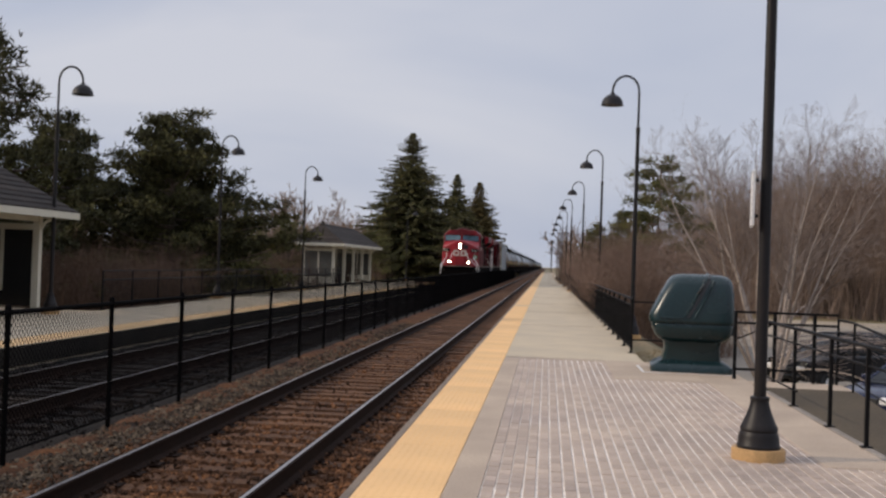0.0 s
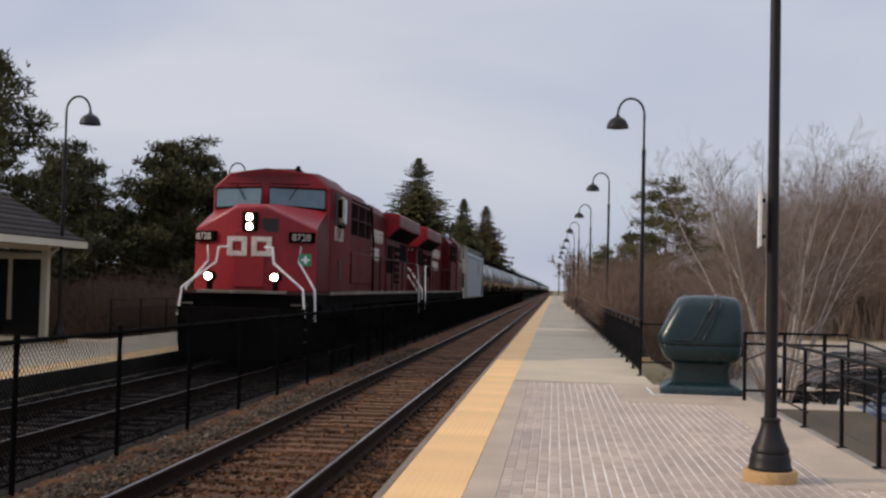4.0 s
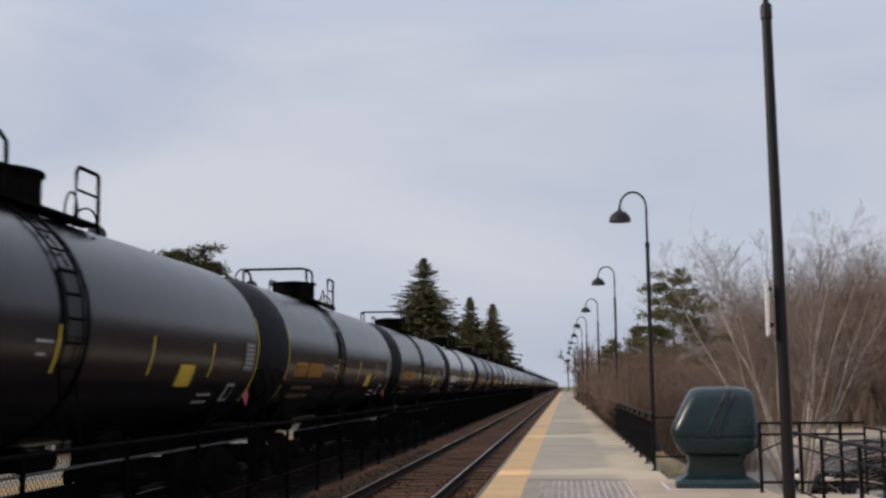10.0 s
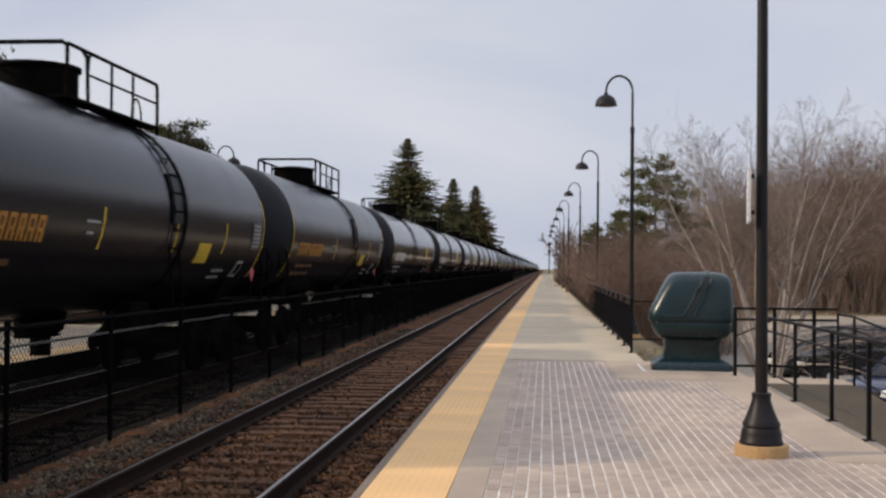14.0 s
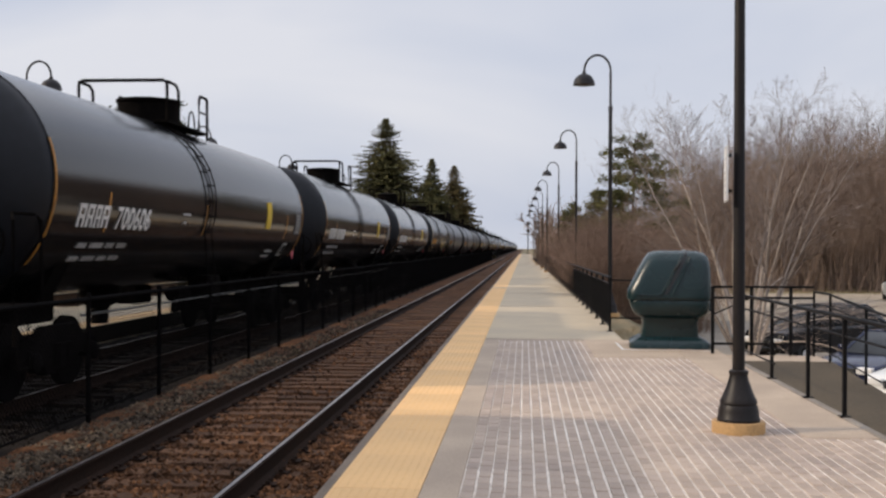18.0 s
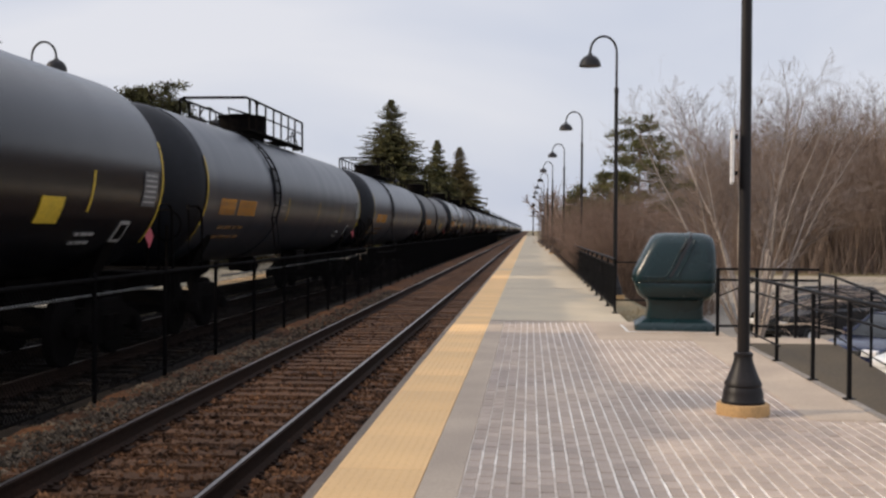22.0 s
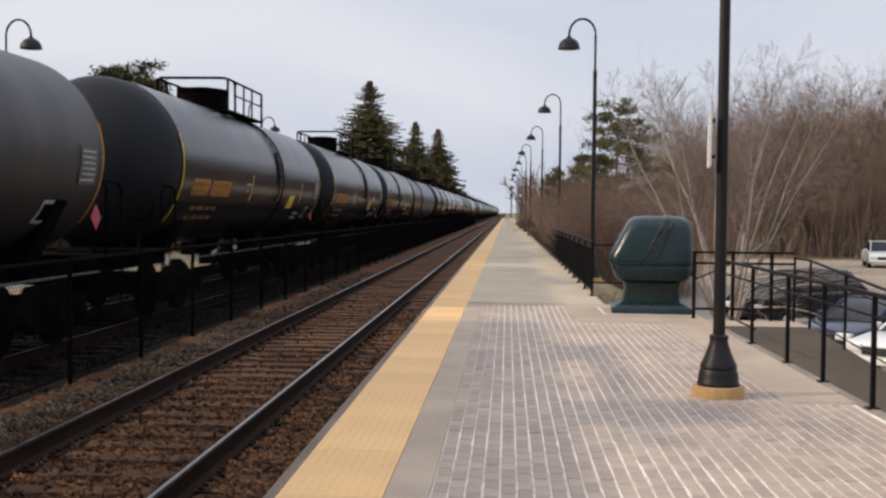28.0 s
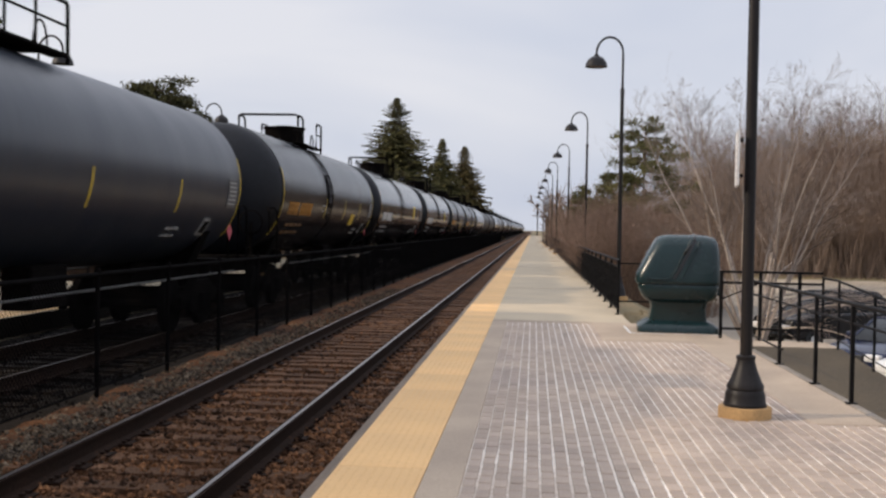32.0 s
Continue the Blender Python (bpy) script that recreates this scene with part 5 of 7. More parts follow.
def build_hopper():
    """A pale covered hopper with slope sheets at both ends and a roof walk."""
    t = thing("hopper_car", "pale grey covered hopper car with rusty open ends", "freight car", "train vehicles")
    L = 17.3
    side = [(0.85, 3.85), (L - 1.15, 3.85), (L - 1.15, 3.5), (L - 2.35, 1.62), (L - 2.30, 1.30), (2.15, 1.30), (2.15, 2.0), (1.35, 2.75), (0.85, 2.75)]
    body = Shape().prism(side, -1.50, 1.50, "x")
    part("body", body, HOPPER, t, "pale grey side sheets", bevel=0.02)
    eave = Shape().prism([(-1.56, 3.80), (1.56, 3.80), (1.54, 4.04), (0.8, 4.27), (-0.8, 4.27), (-1.54, 4.04)], 0.82, L - 1.12, "y")
    part("roof", eave, HOPPER, t, "pale curved roof", bevel=0.02)
    part("end_sheet", Shape().box(-1.48, 1.48, 0.78, 0.86, 2.72, 3.82), HOPPER_DIRT, t, "stained end sheet", bevel=0.01)
    part("end_sheet", Shape().box(-1.48, 1.48, L - 1.16, L - 1.10, 2.9, 3.82), HOPPER_DIRT, t, "stained end sheet", bevel=0.01)
    part("slope_sheet", Shape().prism([(0.95, 2.74), (1.35, 2.74), (3.2, 1.35), (2.9, 1.30)], -1.35, 1.35, "x"), TAN_RUST, t, "rusty slope sheet")
    for x in (-1, 1):
        part("side_sill", Shape().box(x * 1.50 - 0.06, x * 1.50 + 0.06, 0.6, L - 0.9, 1.12, 1.32), HOPPER_DIRT, t, "pale side sill", bevel=0.01)
        band = part("reflector_band", Shape().box(x * 1.51 - 0.06, x * 1.51 + 0.06, 2.0, L - 1.0, 0.92, 1.10), TAN_RUST, t, "rust-red lower band")
        for k in range(10):
            part("reflector", Shape().box(x * 1.575 - 0.006, x * 1.575 + 0.006, 2.4 + 1.3 * k, 2.85 + 1.3 * k, 0.96, 1.05), WHITE_PAINT, band)
        part("end_post", Shape().box(x * 1.46 - 0.07, x * 1.46 + 0.07, 0.76, 0.92, 1.15, 4.36), HOPPER_DIRT, t, "pale corner post", bevel=0.01)
        part("end_post", Shape().box(x * 0.75 - 0.05, x * 0.75 + 0.05, 0.72, 0.80, 1.15, 2.75), HOPPER_DIRT, t, bevel=0.01)
        lad = part("ladder", Shape().box(x * 1.50 - 0.012, x * 1.50 + 0.012, 1.36, 1.385, 1.2, 2.6), HOPPER_DIRT, t, "pale ladder")
        for k in range(5):
            part("rung", Shape().tube([(x * 1.50, 0.85, 1.32 + 0.33 * k), (x * 1.50, 1.38, 1.32 + 0.33 * k)], 0.013, 6), HOPPER_DIRT, lad)
        lad = part("ladder", Shape().box(x * 1.52 - 0.02, x * 1.52 + 0.02, L - 1.14, L - 1.115, 1.2, 3.75), HOPPER_DIRT, t, "pale ladder")
        for k in range(7):
            part("rung", Shape().tube([(x * 1.52, L - 1.13, 1.4 + 0.36 * k), (x * 1.52, L - 0.75, 1.4 + 0.36 * k)], 0.016, 6), WHITE_PAINT, lad)
    walk_ = part("roof_walk", Shape().box(-1.36, -0.72, 0.80, L - 1.2, 4.38, 4.42).box(0.72, 1.36, 0.80, L - 1.2, 4.38, 4.42).box(-0.72, 0.72, 0.80, 1.25, 4.38, 4.42), HOPPER_DIRT, t, "grey roof walk")
    for k in range(12):
        part("bracket", Shape().box(1.28, 1.33, 1.0 + 1.25 * k, 1.06 + 1.25 * k, 4.08, 4.39), HOPPER, walk_)
    part("end_hoop", Shape().tube([(1.2, L - 1.2, 4.40), (1.3, L - 1.1, 4.38), (1.38, L - 1.08, 4.25), (1.4, L - 1.08, 3.9)], 0.025, 6), HOPPER, walk_)
    for k in range(3):
        y = 4.2 + 4.2 * k
        part("outlet_hopper", Shape().loft([[(-1.2, y - 1.7, 1.3), (1.2, y - 1.7, 1.3), (1.2, y + 1.7, 1.3), (-1.2, y + 1.7, 1.3)], [(-0.4, y - 0.4, 0.55), (0.4, y - 0.4, 0.55), (0.4, y + 0.4, 0.55), (-0.4, y + 0.4, 0.55)]]), UNDER, t)
    part("centre_sill", Shape().box(-0.2, 0.2, 0.6, L - 0.6, 0.95, 1.28), TAN_RUST, t)
    part("end_platform", Shape().box(-1.45, 1.45, 0.55, 0.95, 1.12, 1.18), HOPPER_DIRT, t)
    part("brake_cylinder", Shape().lathe([(0.16, 1.1), (0.16, 1.8)], 12, (0.6, 0, 1.45), "y"), UNDER, t)
    # writing: plain bars; a ring-shaped emblem
    bars([0.16, 0.16, 0.16], 0.26, 0.05, 0.006, STENCIL, t, pose(1.503, 3.0, 2.42) @ Matrix.Rotation(radians(90), 4, "Z") @ pose(0, -0.006, 0), "dark faded lettering")
    part("yellow_stain", Shape().box(1.502, 1.506, 3.0, 3.75, 1.62, 2.0), material("faded_yellow", (0.36, 0.34, 0.16), 0.7, 0, 0.3, 9, 4), t, "faded yellow patch", smooth=None)
    em = Shape()
    ring = []
    for r in (0.50, 0.43):
        ring.append([(1.503, 11.2 + r * 0.62 * math.cos(2 * math.pi * k / 24), 3.08 + r * 1.05 * math.sin(2 * math.pi * k / 24)) for k in range(24)])
    em.v = [p for r in ring for p in r] + [(p[0] + 0.006, p[1], p[2]) for r in ring for p in r]
    for k in range(24):
        j = (k + 1) % 24
        em.f.append((48 + k, 48 + j, 72 + j, 72 + k))
        em.f.append((k, j, 48 + j, 48 + k))
        em.f.append((24 + k, 24 + j, 72 + j, 72 + k))
    part("round_emblem", em, LOCO_ROOF, t, "faded dark ring emblem", smooth=None)
    part("emblem_centre", Shape().prism([(11.2 + 0.24 * math.cos(math.pi * k / 10), 3.08 + 0.42 * math.sin(math.pi * k / 10)) for k in range(20)], 1.502, 1.506, "x"), DECAL_BOX, t, "faded grey oval emblem")
    for k, w in enumerate((1.4, 1.1, 1.2)):
        part("lettering", Shape().box(1.502, 1.508, 11.75, 11.75 + w, 3.30 - 0.28 * k, 3.42 - 0.28 * k), material("faded_red_lettering", (0.42, 0.18, 0.16), 0.7, 0, 0.3, 9, 4), t, "faded red lettering", smooth=None)
    for y, z in ((8.6, 1.6), (8.6, 1.78), (8.6, 1.96), (13.6, 1.6)):
        part("stencil", Shape().box(1.502, 1.507, y, y + 0.7, z, z + 0.06), DECAL_BOX, t, smooth=None)
    for k in range(7):
        part("stencil", Shape().box(-0.2 + 0.05 * (k % 2), 0.9 - 0.07 * (k % 3), 0.772, 0.778, 3.0 + 0.13 * k, 3.05 + 0.13 * k), DECAL_BOX, t, smooth=None)
    truck(t, 2.0, 1.75, 2, True)
    truck(t, L - 2.2, 1.75, 2, True)
    coupler(t, 0.0, 1)
    coupler(t, L, -1)
    return t


def end_profile(R, y0, y1, head):
    pr = []
    for k in range(7):
        a = math.pi / 2 * k / 6
        pr.append((max(0.02, R * math.sin(a)), y0 + head * (1 - math.cos(a))))
    return pr


TANK_MESH = {}


def build_tank_car(kind, length, detail=2, number="", man=0.48, fore=1.9, aft=1.1, rung_at=-1.0, yellow=True, placard=True):
    """A tank car. kind A: satin jacketed tank; B: glossy tank; C: smaller dusty tank; D: slate-grey tank. length: of the tank.
    man: where along it the manway stands; fore, aft: how far the walkway reaches before and behind it; rung_at: the ladder's offset from it."""
    R, Z = {"C": (1.37, 2.56), "D": (1.43, 2.59)}.get(kind, (1.47, 2.62))
    lab = {"A": "satin black tank car with orange markings", "B": "glossy black tank car with white stencils", "C": "dusty brown-black tank car with orange markings", "D": "long slate-grey tank car with orange markings"}[kind]
    t = thing("tank_car", lab, "tank car", "train vehicles")
    paint = {"A": TANK_A, "B": TANK_B, "C": TANK_C, "D": TANK_D}[kind]
    y0, y1 = 0.0, length
    head = 0.55
    key = ("shell", kind, round(length, 1))
    if key not in TANK_MESH:
        TANK_MESH[key] = Shape().lathe([(R, y0 + 0.02), (R, y1 - 0.02)], 56, (0, 0, Z), "y", caps=False).mesh("tank", paint, 60)
        pr = end_profile(R - 0.012, -head, 0, head)
        TANK_MESH[key + ("end",)] = Shape().lathe(pr + [(R - 0.012, 0.05)], 48, (0, 0, Z), "y").mesh("tank_head", TANK_END, 60)
        s = Shape()
        for side in (1,):
            n = len(s.v)
            for k in range(15):
                ang = radians(20 - 62 * k / 14)
                for yy in (0.0, 0.05):
                    s.v.append((side * (R + 0.007) * math.cos(ang), yy, Z + (R + 0.007) * math.sin(ang)))
            s.f += [(n + 2 * k, n + 2 * k + 1, n + 2 * k + 3, n + 2 * k + 2) for k in range(14)]
        TANK_MESH[key + ("band",)] = s.mesh("band", YELLOW_PAINT if kind in "AD" else ORANGE_PAINT, None, False)
    part("tank", TANK_MESH[key], paint, t)
    part("tank_head", TANK_MESH[key + ("end",)], TANK_END, t, "dark domed end")
    part("tank_head", TANK_MESH[key + ("end",)], TANK_END, t, "dark domed end", at=pose(0, length, 0, 0, 0, 180))
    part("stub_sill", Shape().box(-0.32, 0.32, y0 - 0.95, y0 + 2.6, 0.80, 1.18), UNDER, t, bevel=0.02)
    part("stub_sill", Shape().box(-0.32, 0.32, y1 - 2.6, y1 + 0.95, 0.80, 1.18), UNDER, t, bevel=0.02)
    c = length * man
    part("manway_housing", Shape().lathe([(0.54, 3.80), (0.54, 4.48), (0.58, 4.49), (0.58, 4.54), (0.30, 4.58)], 24, (0, c, 0)), UNDER, t, "black valve housing")
    if detail == 0:
        for y in (y0 + 1.1, y1 - 1.1):
            part("truck", Shape().box(-1.05, 1.05, y - 1.2, y + 1.2, 0.05, 0.85), UNDER, t, "dark bogie")
        part("railing", Shape().box(-0.8, 0.8, c - 0.75, c + 1.9, 4.06, 4.10).box(0.75, 0.8, c - 0.75, c - 0.7, 4.16, 4.7).box(0.75, 0.8, c + 1.85, c + 1.9, 4.16, 4.7).box(0.75, 0.8, c - 0.7, c + 1.9, 4.66, 4.7), UNDER, t)
        return t
    for m in (pose(0, 0, 0), pose(0, 0.05, 0, 0, 0, 180), pose(0, length - 0.05, 0)):
        part("end_stripe", TANK_MESH[key + ("band",)], ORANGE_PAINT, t, "thin curved reflective stripe", at=m)
    part("end_stripe", TANK_MESH[key + ("band",)], ORANGE_PAINT, t, "thin curved reflective stripe", at=pose(0, length, 0, 0, 0, 180))
    for y in (y0 + 1.1, y1 - 1.1):
        part("saddle", Shape().prism([(-1.25, 1.95), (-0.8, 1.05), (0.8, 1.05), (1.25, 1.95), (0.9, 1.6), (-0.9, 1.6)], y - 0.2, y + 0.2, "y"), UNDER, t, bevel=0.01)
    # walkway and its railings on top
    cf, ca = c - fore, c + aft
    cb = max(c + 0.56, ca - 1.3)
    wk = part("walkway", Shape().box(-0.80, -0.55, cf - 0.03, ca + 0.03, 4.00, 4.04).box(0.55, 0.80, cf - 0.03, ca + 0.03, 4.00, 4.04).box(-0.55, 0.55, min(cb, ca - 0.4), ca + 0.03, 4.06, 4.10), UNDER, t, "steel top walkway")
    part("railing", Shape().tube([(-0.78, cf, 4.02), (-0.78, cf, 4.66), (-0.72, cf, 4.72), (0.72, cf, 4.72), (0.78, cf, 4.66), (0.78, cf, 4.02)], 0.03, 8), UNDER, wk, "black pipe railing")
    for x in (-1, 1):
        part("railing", Shape().tube([(x * 0.78, cf + 0.02, 4.70), (x * 0.78, cf + 0.47, 4.70), (x * 0.78, cf + 0.62, 4.62), (x * 0.78, cf + 0.66, 4.02)], 0.028, 8), UNDER, wk, "black pipe railing")
        if fore > 1.5:
            part("side_rail", Shape().tube([(x * 0.78, cf + 0.64, 4.36), (x * 0.78, c - 0.2, 4.30), (x * 0.78, c, 4.04)], 0.018, 6), UNDER, wk)
        front = cf + 0.66 if aft > 2 else cb
        if aft > 2:
            part("side_rail", Shape().tube([(x * 0.78, cf + 0.4, 4.70), (x * 0.78, cf + 0.9, 4.70)], 0.028, 8), UNDER, wk)
        part("railing", Shape().tube([(x * 0.78, front, 4.02), (x * 0.78, front, 4.62), (x * 0.78, front + 0.08, 4.70), (x * 0.78, ca - 0.06, 4.70), (x * 0.78, ca - 0.02, 4.66), (x * 0.78, ca, 3.9)], 0.028, 8), UNDER, wk, "black pipe railing")
        part("mid_railing", Shape().tube([(x * 0.78, front, 4.40), (x * 0.78, ca - 0.02, 4.40)], 0.018, 6), UNDER, wk)
        for k in range(1, int((ca - front) / 0.8)):
            part("railing_post", Shape().tube([(x * 0.78, front + 0.8 * k, 4.02), (x * 0.78, front + 0.8 * k, 4.70)], 0.022, 6), UNDER, wk)
        hoop = [(x * 0.60, ca - 0.42 + 0.20 * math.cos(math.pi * k / 8), 4.08 + 0.34 * math.sin(math.pi * k / 8)) for k in range(9)]
        part("hoop", Shape().tube(hoop, 0.016, 6), UNDER, wk)
        # side ladder bent over the tank
        c = length * man + rung_at - 1.3
        rails = Shape()
        for dy in (0.0, 0.42):
            arc = []
            for k in range(9):
                a = radians(68 - 88 * k / 8)
                arc.append((x * (R + 0.035) * math.cos(a), c + 1.1 + dy, Z + (R + 0.035) * math.sin(a)))
            arc.append((x * (R + 0.03), c + 1.1 + dy, 1.25))
            rails.tube(arc, 0.014, 6)
        lad = part("ladder", rails, UNDER, t, "black curved side ladder")
        for k in range(9):
            a = radians(64 - 84 * k / 8)
            part("rung", Shape().tube([(x * (R + 0.04) * math.cos(a), c + 1.1, Z + (R + 0.04) * math.sin(a)), (x * (R + 0.04) * math.cos(a), c + 1.52, Z + (R + 0.04) * math.sin(a))], 0.014, 5), UNDER, lad)
        if kind != "B":
            plate = []
            for k in range(5):
                a = radians(24 - 30 * k / 4)
                plate.append((x * (R + 0.03) * math.cos(a), Z + (R + 0.03) * math.sin(a)))
            s = Shape()
            s.v = [(px, yy, pz) for yy in (c + 1.05, c + 1.57) for px, pz in plate]
            s.f = [(k, k + 1, 6 + k, 5 + k) for k in range(4)]
            part("ladder_plate", s, TANK_END, lad, "dark ladder backing plate")
            # the raised strap seam that runs round the jacket
            part("jacket_seam", Shape().lathe([(R, c + 1.70), (R + 0.022, c + 1.705), (R + 0.022, c + 1.76), (R, c + 1.765)], 48, (0, 0, Z), "y", caps=False), paint, t)
        # yellow reflector strips
        for f in ((0.38, 0.60, 0.80) if kind != "B" else (0.12, 0.43, 0.88)):
            yy = length * f
            s = Shape()
            for k in range(3):
                a0, a1 = radians(-2 - 7 * k), radians(-2 - 7 * (k + 1))
                rr = R + 0.006
                n = len(s.v)
                s.v += [(x * rr * math.cos(a0), yy, Z + rr * math.sin(a0)), (x * rr * math.cos(a0), yy + 0.055, Z + rr * math.sin(a0)), (x * rr * math.cos(a1), yy + 0.055, Z + rr * math.sin(a1)), (x * rr * math.cos(a1), yy, Z + rr * math.sin(a1))]
                s.f.append((n, n + 1, n + 2, n + 3))
            part("reflector", s, YELLOW_PAINT if kind != "B" else ORANGE_PAINT, t, "yellow reflector strip", smooth=None)

    def wrap(me, y, z, lift):
        """Bends a flat mesh (x along, y outward when negative, z up) round the side that faces the near platform."""
        a0 = math.asin((z - Z) / R)
        for q in me.vertices:
            x_, d_, z_ = q.co
            a, rr = a0 + z_ / R, R + lift - d_
            q.co = (rr * math.cos(a), y + x_, Z + rr * math.sin(a))
        me.update()

    def mark(widths, height, gap, mat, y, z, label="", name="lettering", stroke=0.0, lift=0.010, owner=None):
        s, px = Shape(), 0.0
        for w in widths:
            if stroke and w > 2.5 * stroke:
                for q0, q1, h0, h1 in ((0, stroke, 0, height), (w - stroke, w, 0, height), (stroke, w - stroke, height - stroke, height), (stroke, w - stroke, height * 0.38, height * 0.38 + stroke * 0.8)):
                    s.box(px + q0, px + q1, -0.004, 0.004, h0, h1)
            else:
                n = max(1, round(height / 0.13))
                for k in range(n):
                    s.box(px, px + w, -0.004, 0.004, height * k / n, height * (k + 1) / n)
            px += w + gap
        ob = part(name, s, mat, owner or t, label, smooth=None)
        wrap(ob.data, y, z, lift)
        return ob
    ink = STENCIL_BRIGHT if kind == "B" else ORANGE_PAINT
    yl = length * 0.055
    mark([0.21, 0.20, 0.19, 0.21], 0.30, 0.06, ink, yl, 2.10, "painted reporting marks", "lettering", 0.055)
    if number:
        ob = lettering(number, 0.43, ink, t, Matrix(), "painted car number", 0.008, 1.05)
        for q in ob.data.vertices:
            q.co = (q.co.x, -q.co.z, q.co.y)
        wrap(ob.data, yl + 1.25, 2.10, 0.012)
    else:
        mark([0.15, 0.17, 0.16, 0.15, 0.17, 0.16], 0.30, 0.06, ink, yl + 1.25, 2.10, "painted car number", "lettering", 0.05)
    for k in range(2):
        mark([0.30, 0.42, 0.28, 0.34], 0.07, 0.12, STENCIL if kind == "B" else ORANGE_DIM, yl + 0.3, 1.84 - 0.17 * k, "small stencilled lines")
    mark([0.20, 0.20], 0.035, 0.0, STENCIL, length * 0.34, 2.36, "small framed stencil")
    mark([0.20], 0.035, 0.0, STENCIL, length * 0.34 + 0.05, 2.22, "small framed stencil")
    if yellow:
        if kind == "B":
            mark([0.40], 0.56, 0.0, YELLOW_PAINT, length * 0.74, 2.24, "upright yellow panel", "warning_panel")
        else:
            mark([0.62], 0.34, 0.0, YELLOW_PAINT, length * 0.695, 1.90, "yellow warning panel", "warning_panel")
    bd = mark([0.55], 0.50, 0.0, DECAL_BOX, length - 0.80, 2.16, "grey inspection stencil board", "stencil_board")
    for k in range(6):
        mark([0.44], 0.025, 0.0, STENCIL, length - 0.75, 2.21 + 0.075 * k, "", "stencil_line", lift=0.016, owner=bd)
    bx = mark([0.36], 0.34, 0.0, STENCIL, length * 0.90, 1.66, "white placard frame", "placard")
    mark([0.26], 0.24, 0.0, UNDER, length * 0.90 + 0.05, 1.70, "", "placard_face", lift=0.016, owner=bx)
    for k in range(2):
        mark([0.14, 0.2, 0.16], 0.045, 0.05, STENCIL, length * 0.80, 1.75 - 0.11 * k, "small stencilled line")
    for y, w in ((y0, -1), (y1, 1)):
        # end platform with grab irons
        ep = part("end_platform", Shape().box(-1.35, 1.35, min(y, y + w * 0.85) + (0.0 if w > 0 else 0.0), max(y, y + w * 0.85), 1.14, 1.19), UNDER, t)
        for x in (-1, 1):
            part("grab_rail", Shape().tube([(x * 1.36, y + w * 0.10, 1.18), (x * 1.36, y + w * 0.12, 2.14), (x * 1.30, y + w * 0.16, 2.22), (x * 1.30, y + w * 0.72, 2.22), (x * 1.34, y + w * 0.78, 2.14), (x * 1.36, y + w * 0.80, 0.75)], 0.022, 6), UNDER, ep)
            part("step", Shape().tube([(x * 1.40, y + w * 0.55, 1.15), (x * 1.42, y + w * 0.55, 0.5), (x * 1.42, y + w * 0.82, 0.5), (x * 1.40, y + w * 0.82, 1.15)], 0.016, 6), WHEEL, ep, "stirrup step")
        coupler(t, y + w * 1.05, -w)
    for x in (-1, 1):
        # grey, not black: the light along the pipe is put into its colour
        part("side_pipe", Shape().tube([(x * 1.41, 0.9, 0.99), (x * 1.41, length - 0.3, 0.99)], 0.018, 6), DECAL_BOX, t, "thin side pipe, greyed for the light along it")
        part("piping_box", Shape().box(x * 0.7 - 0.2, x * 0.7 + 0.2, length * 0.57, length * 0.63, 0.75, 1.3), UNDER, t, bevel=0.03)
    if placard:
        part("placard_sign", Shape().box(-0.13, 0.13, -0.012, 0.0, -0.13, 0.13), PINK_CAP, t, "red diamond placard", at=pose(1.12, y1 + 0.35, 1.72, 0, 45, 90))
        part("placard_post", Shape().tube([(1.10, y1 + 0.35, 1.18), (1.10, y1 + 0.35, 1.6)], 0.02, 6), UNDER, t)
    bw = part("hand_brake", Shape().lathe([(0.24, -0.02), (0.27, 0.0), (0.24, 0.02)], 16, (0.9, y0 - 0.6, 1.9), "y", caps=False), UNDER, t)
    part("brake_post", Shape().tube([(0.9, y0 - 0.55, 1.18), (0.9, y0 - 0.55, 1.9)], 0.03, 6), UNDER, bw)
    part("bottom_outlet", Shape().lathe([(0.35, 1.20), (0.30, 0.95), (0.14, 0.85), (0.14, 0.60)], 14, (0, c, 0)), UNDER, t)
    part("brake_cylinder", Shape().lathe([(0.14, c + 2.0), (0.14, c + 2.7)], 12, (0.55, 0, 1.0), "y"), UNDER, t)
    truck(t, y0 + 1.1, 1.75, 2, detail == 2)
    truck(t, y1 - 1.1, 1.75, 2, detail == 2)
    return t


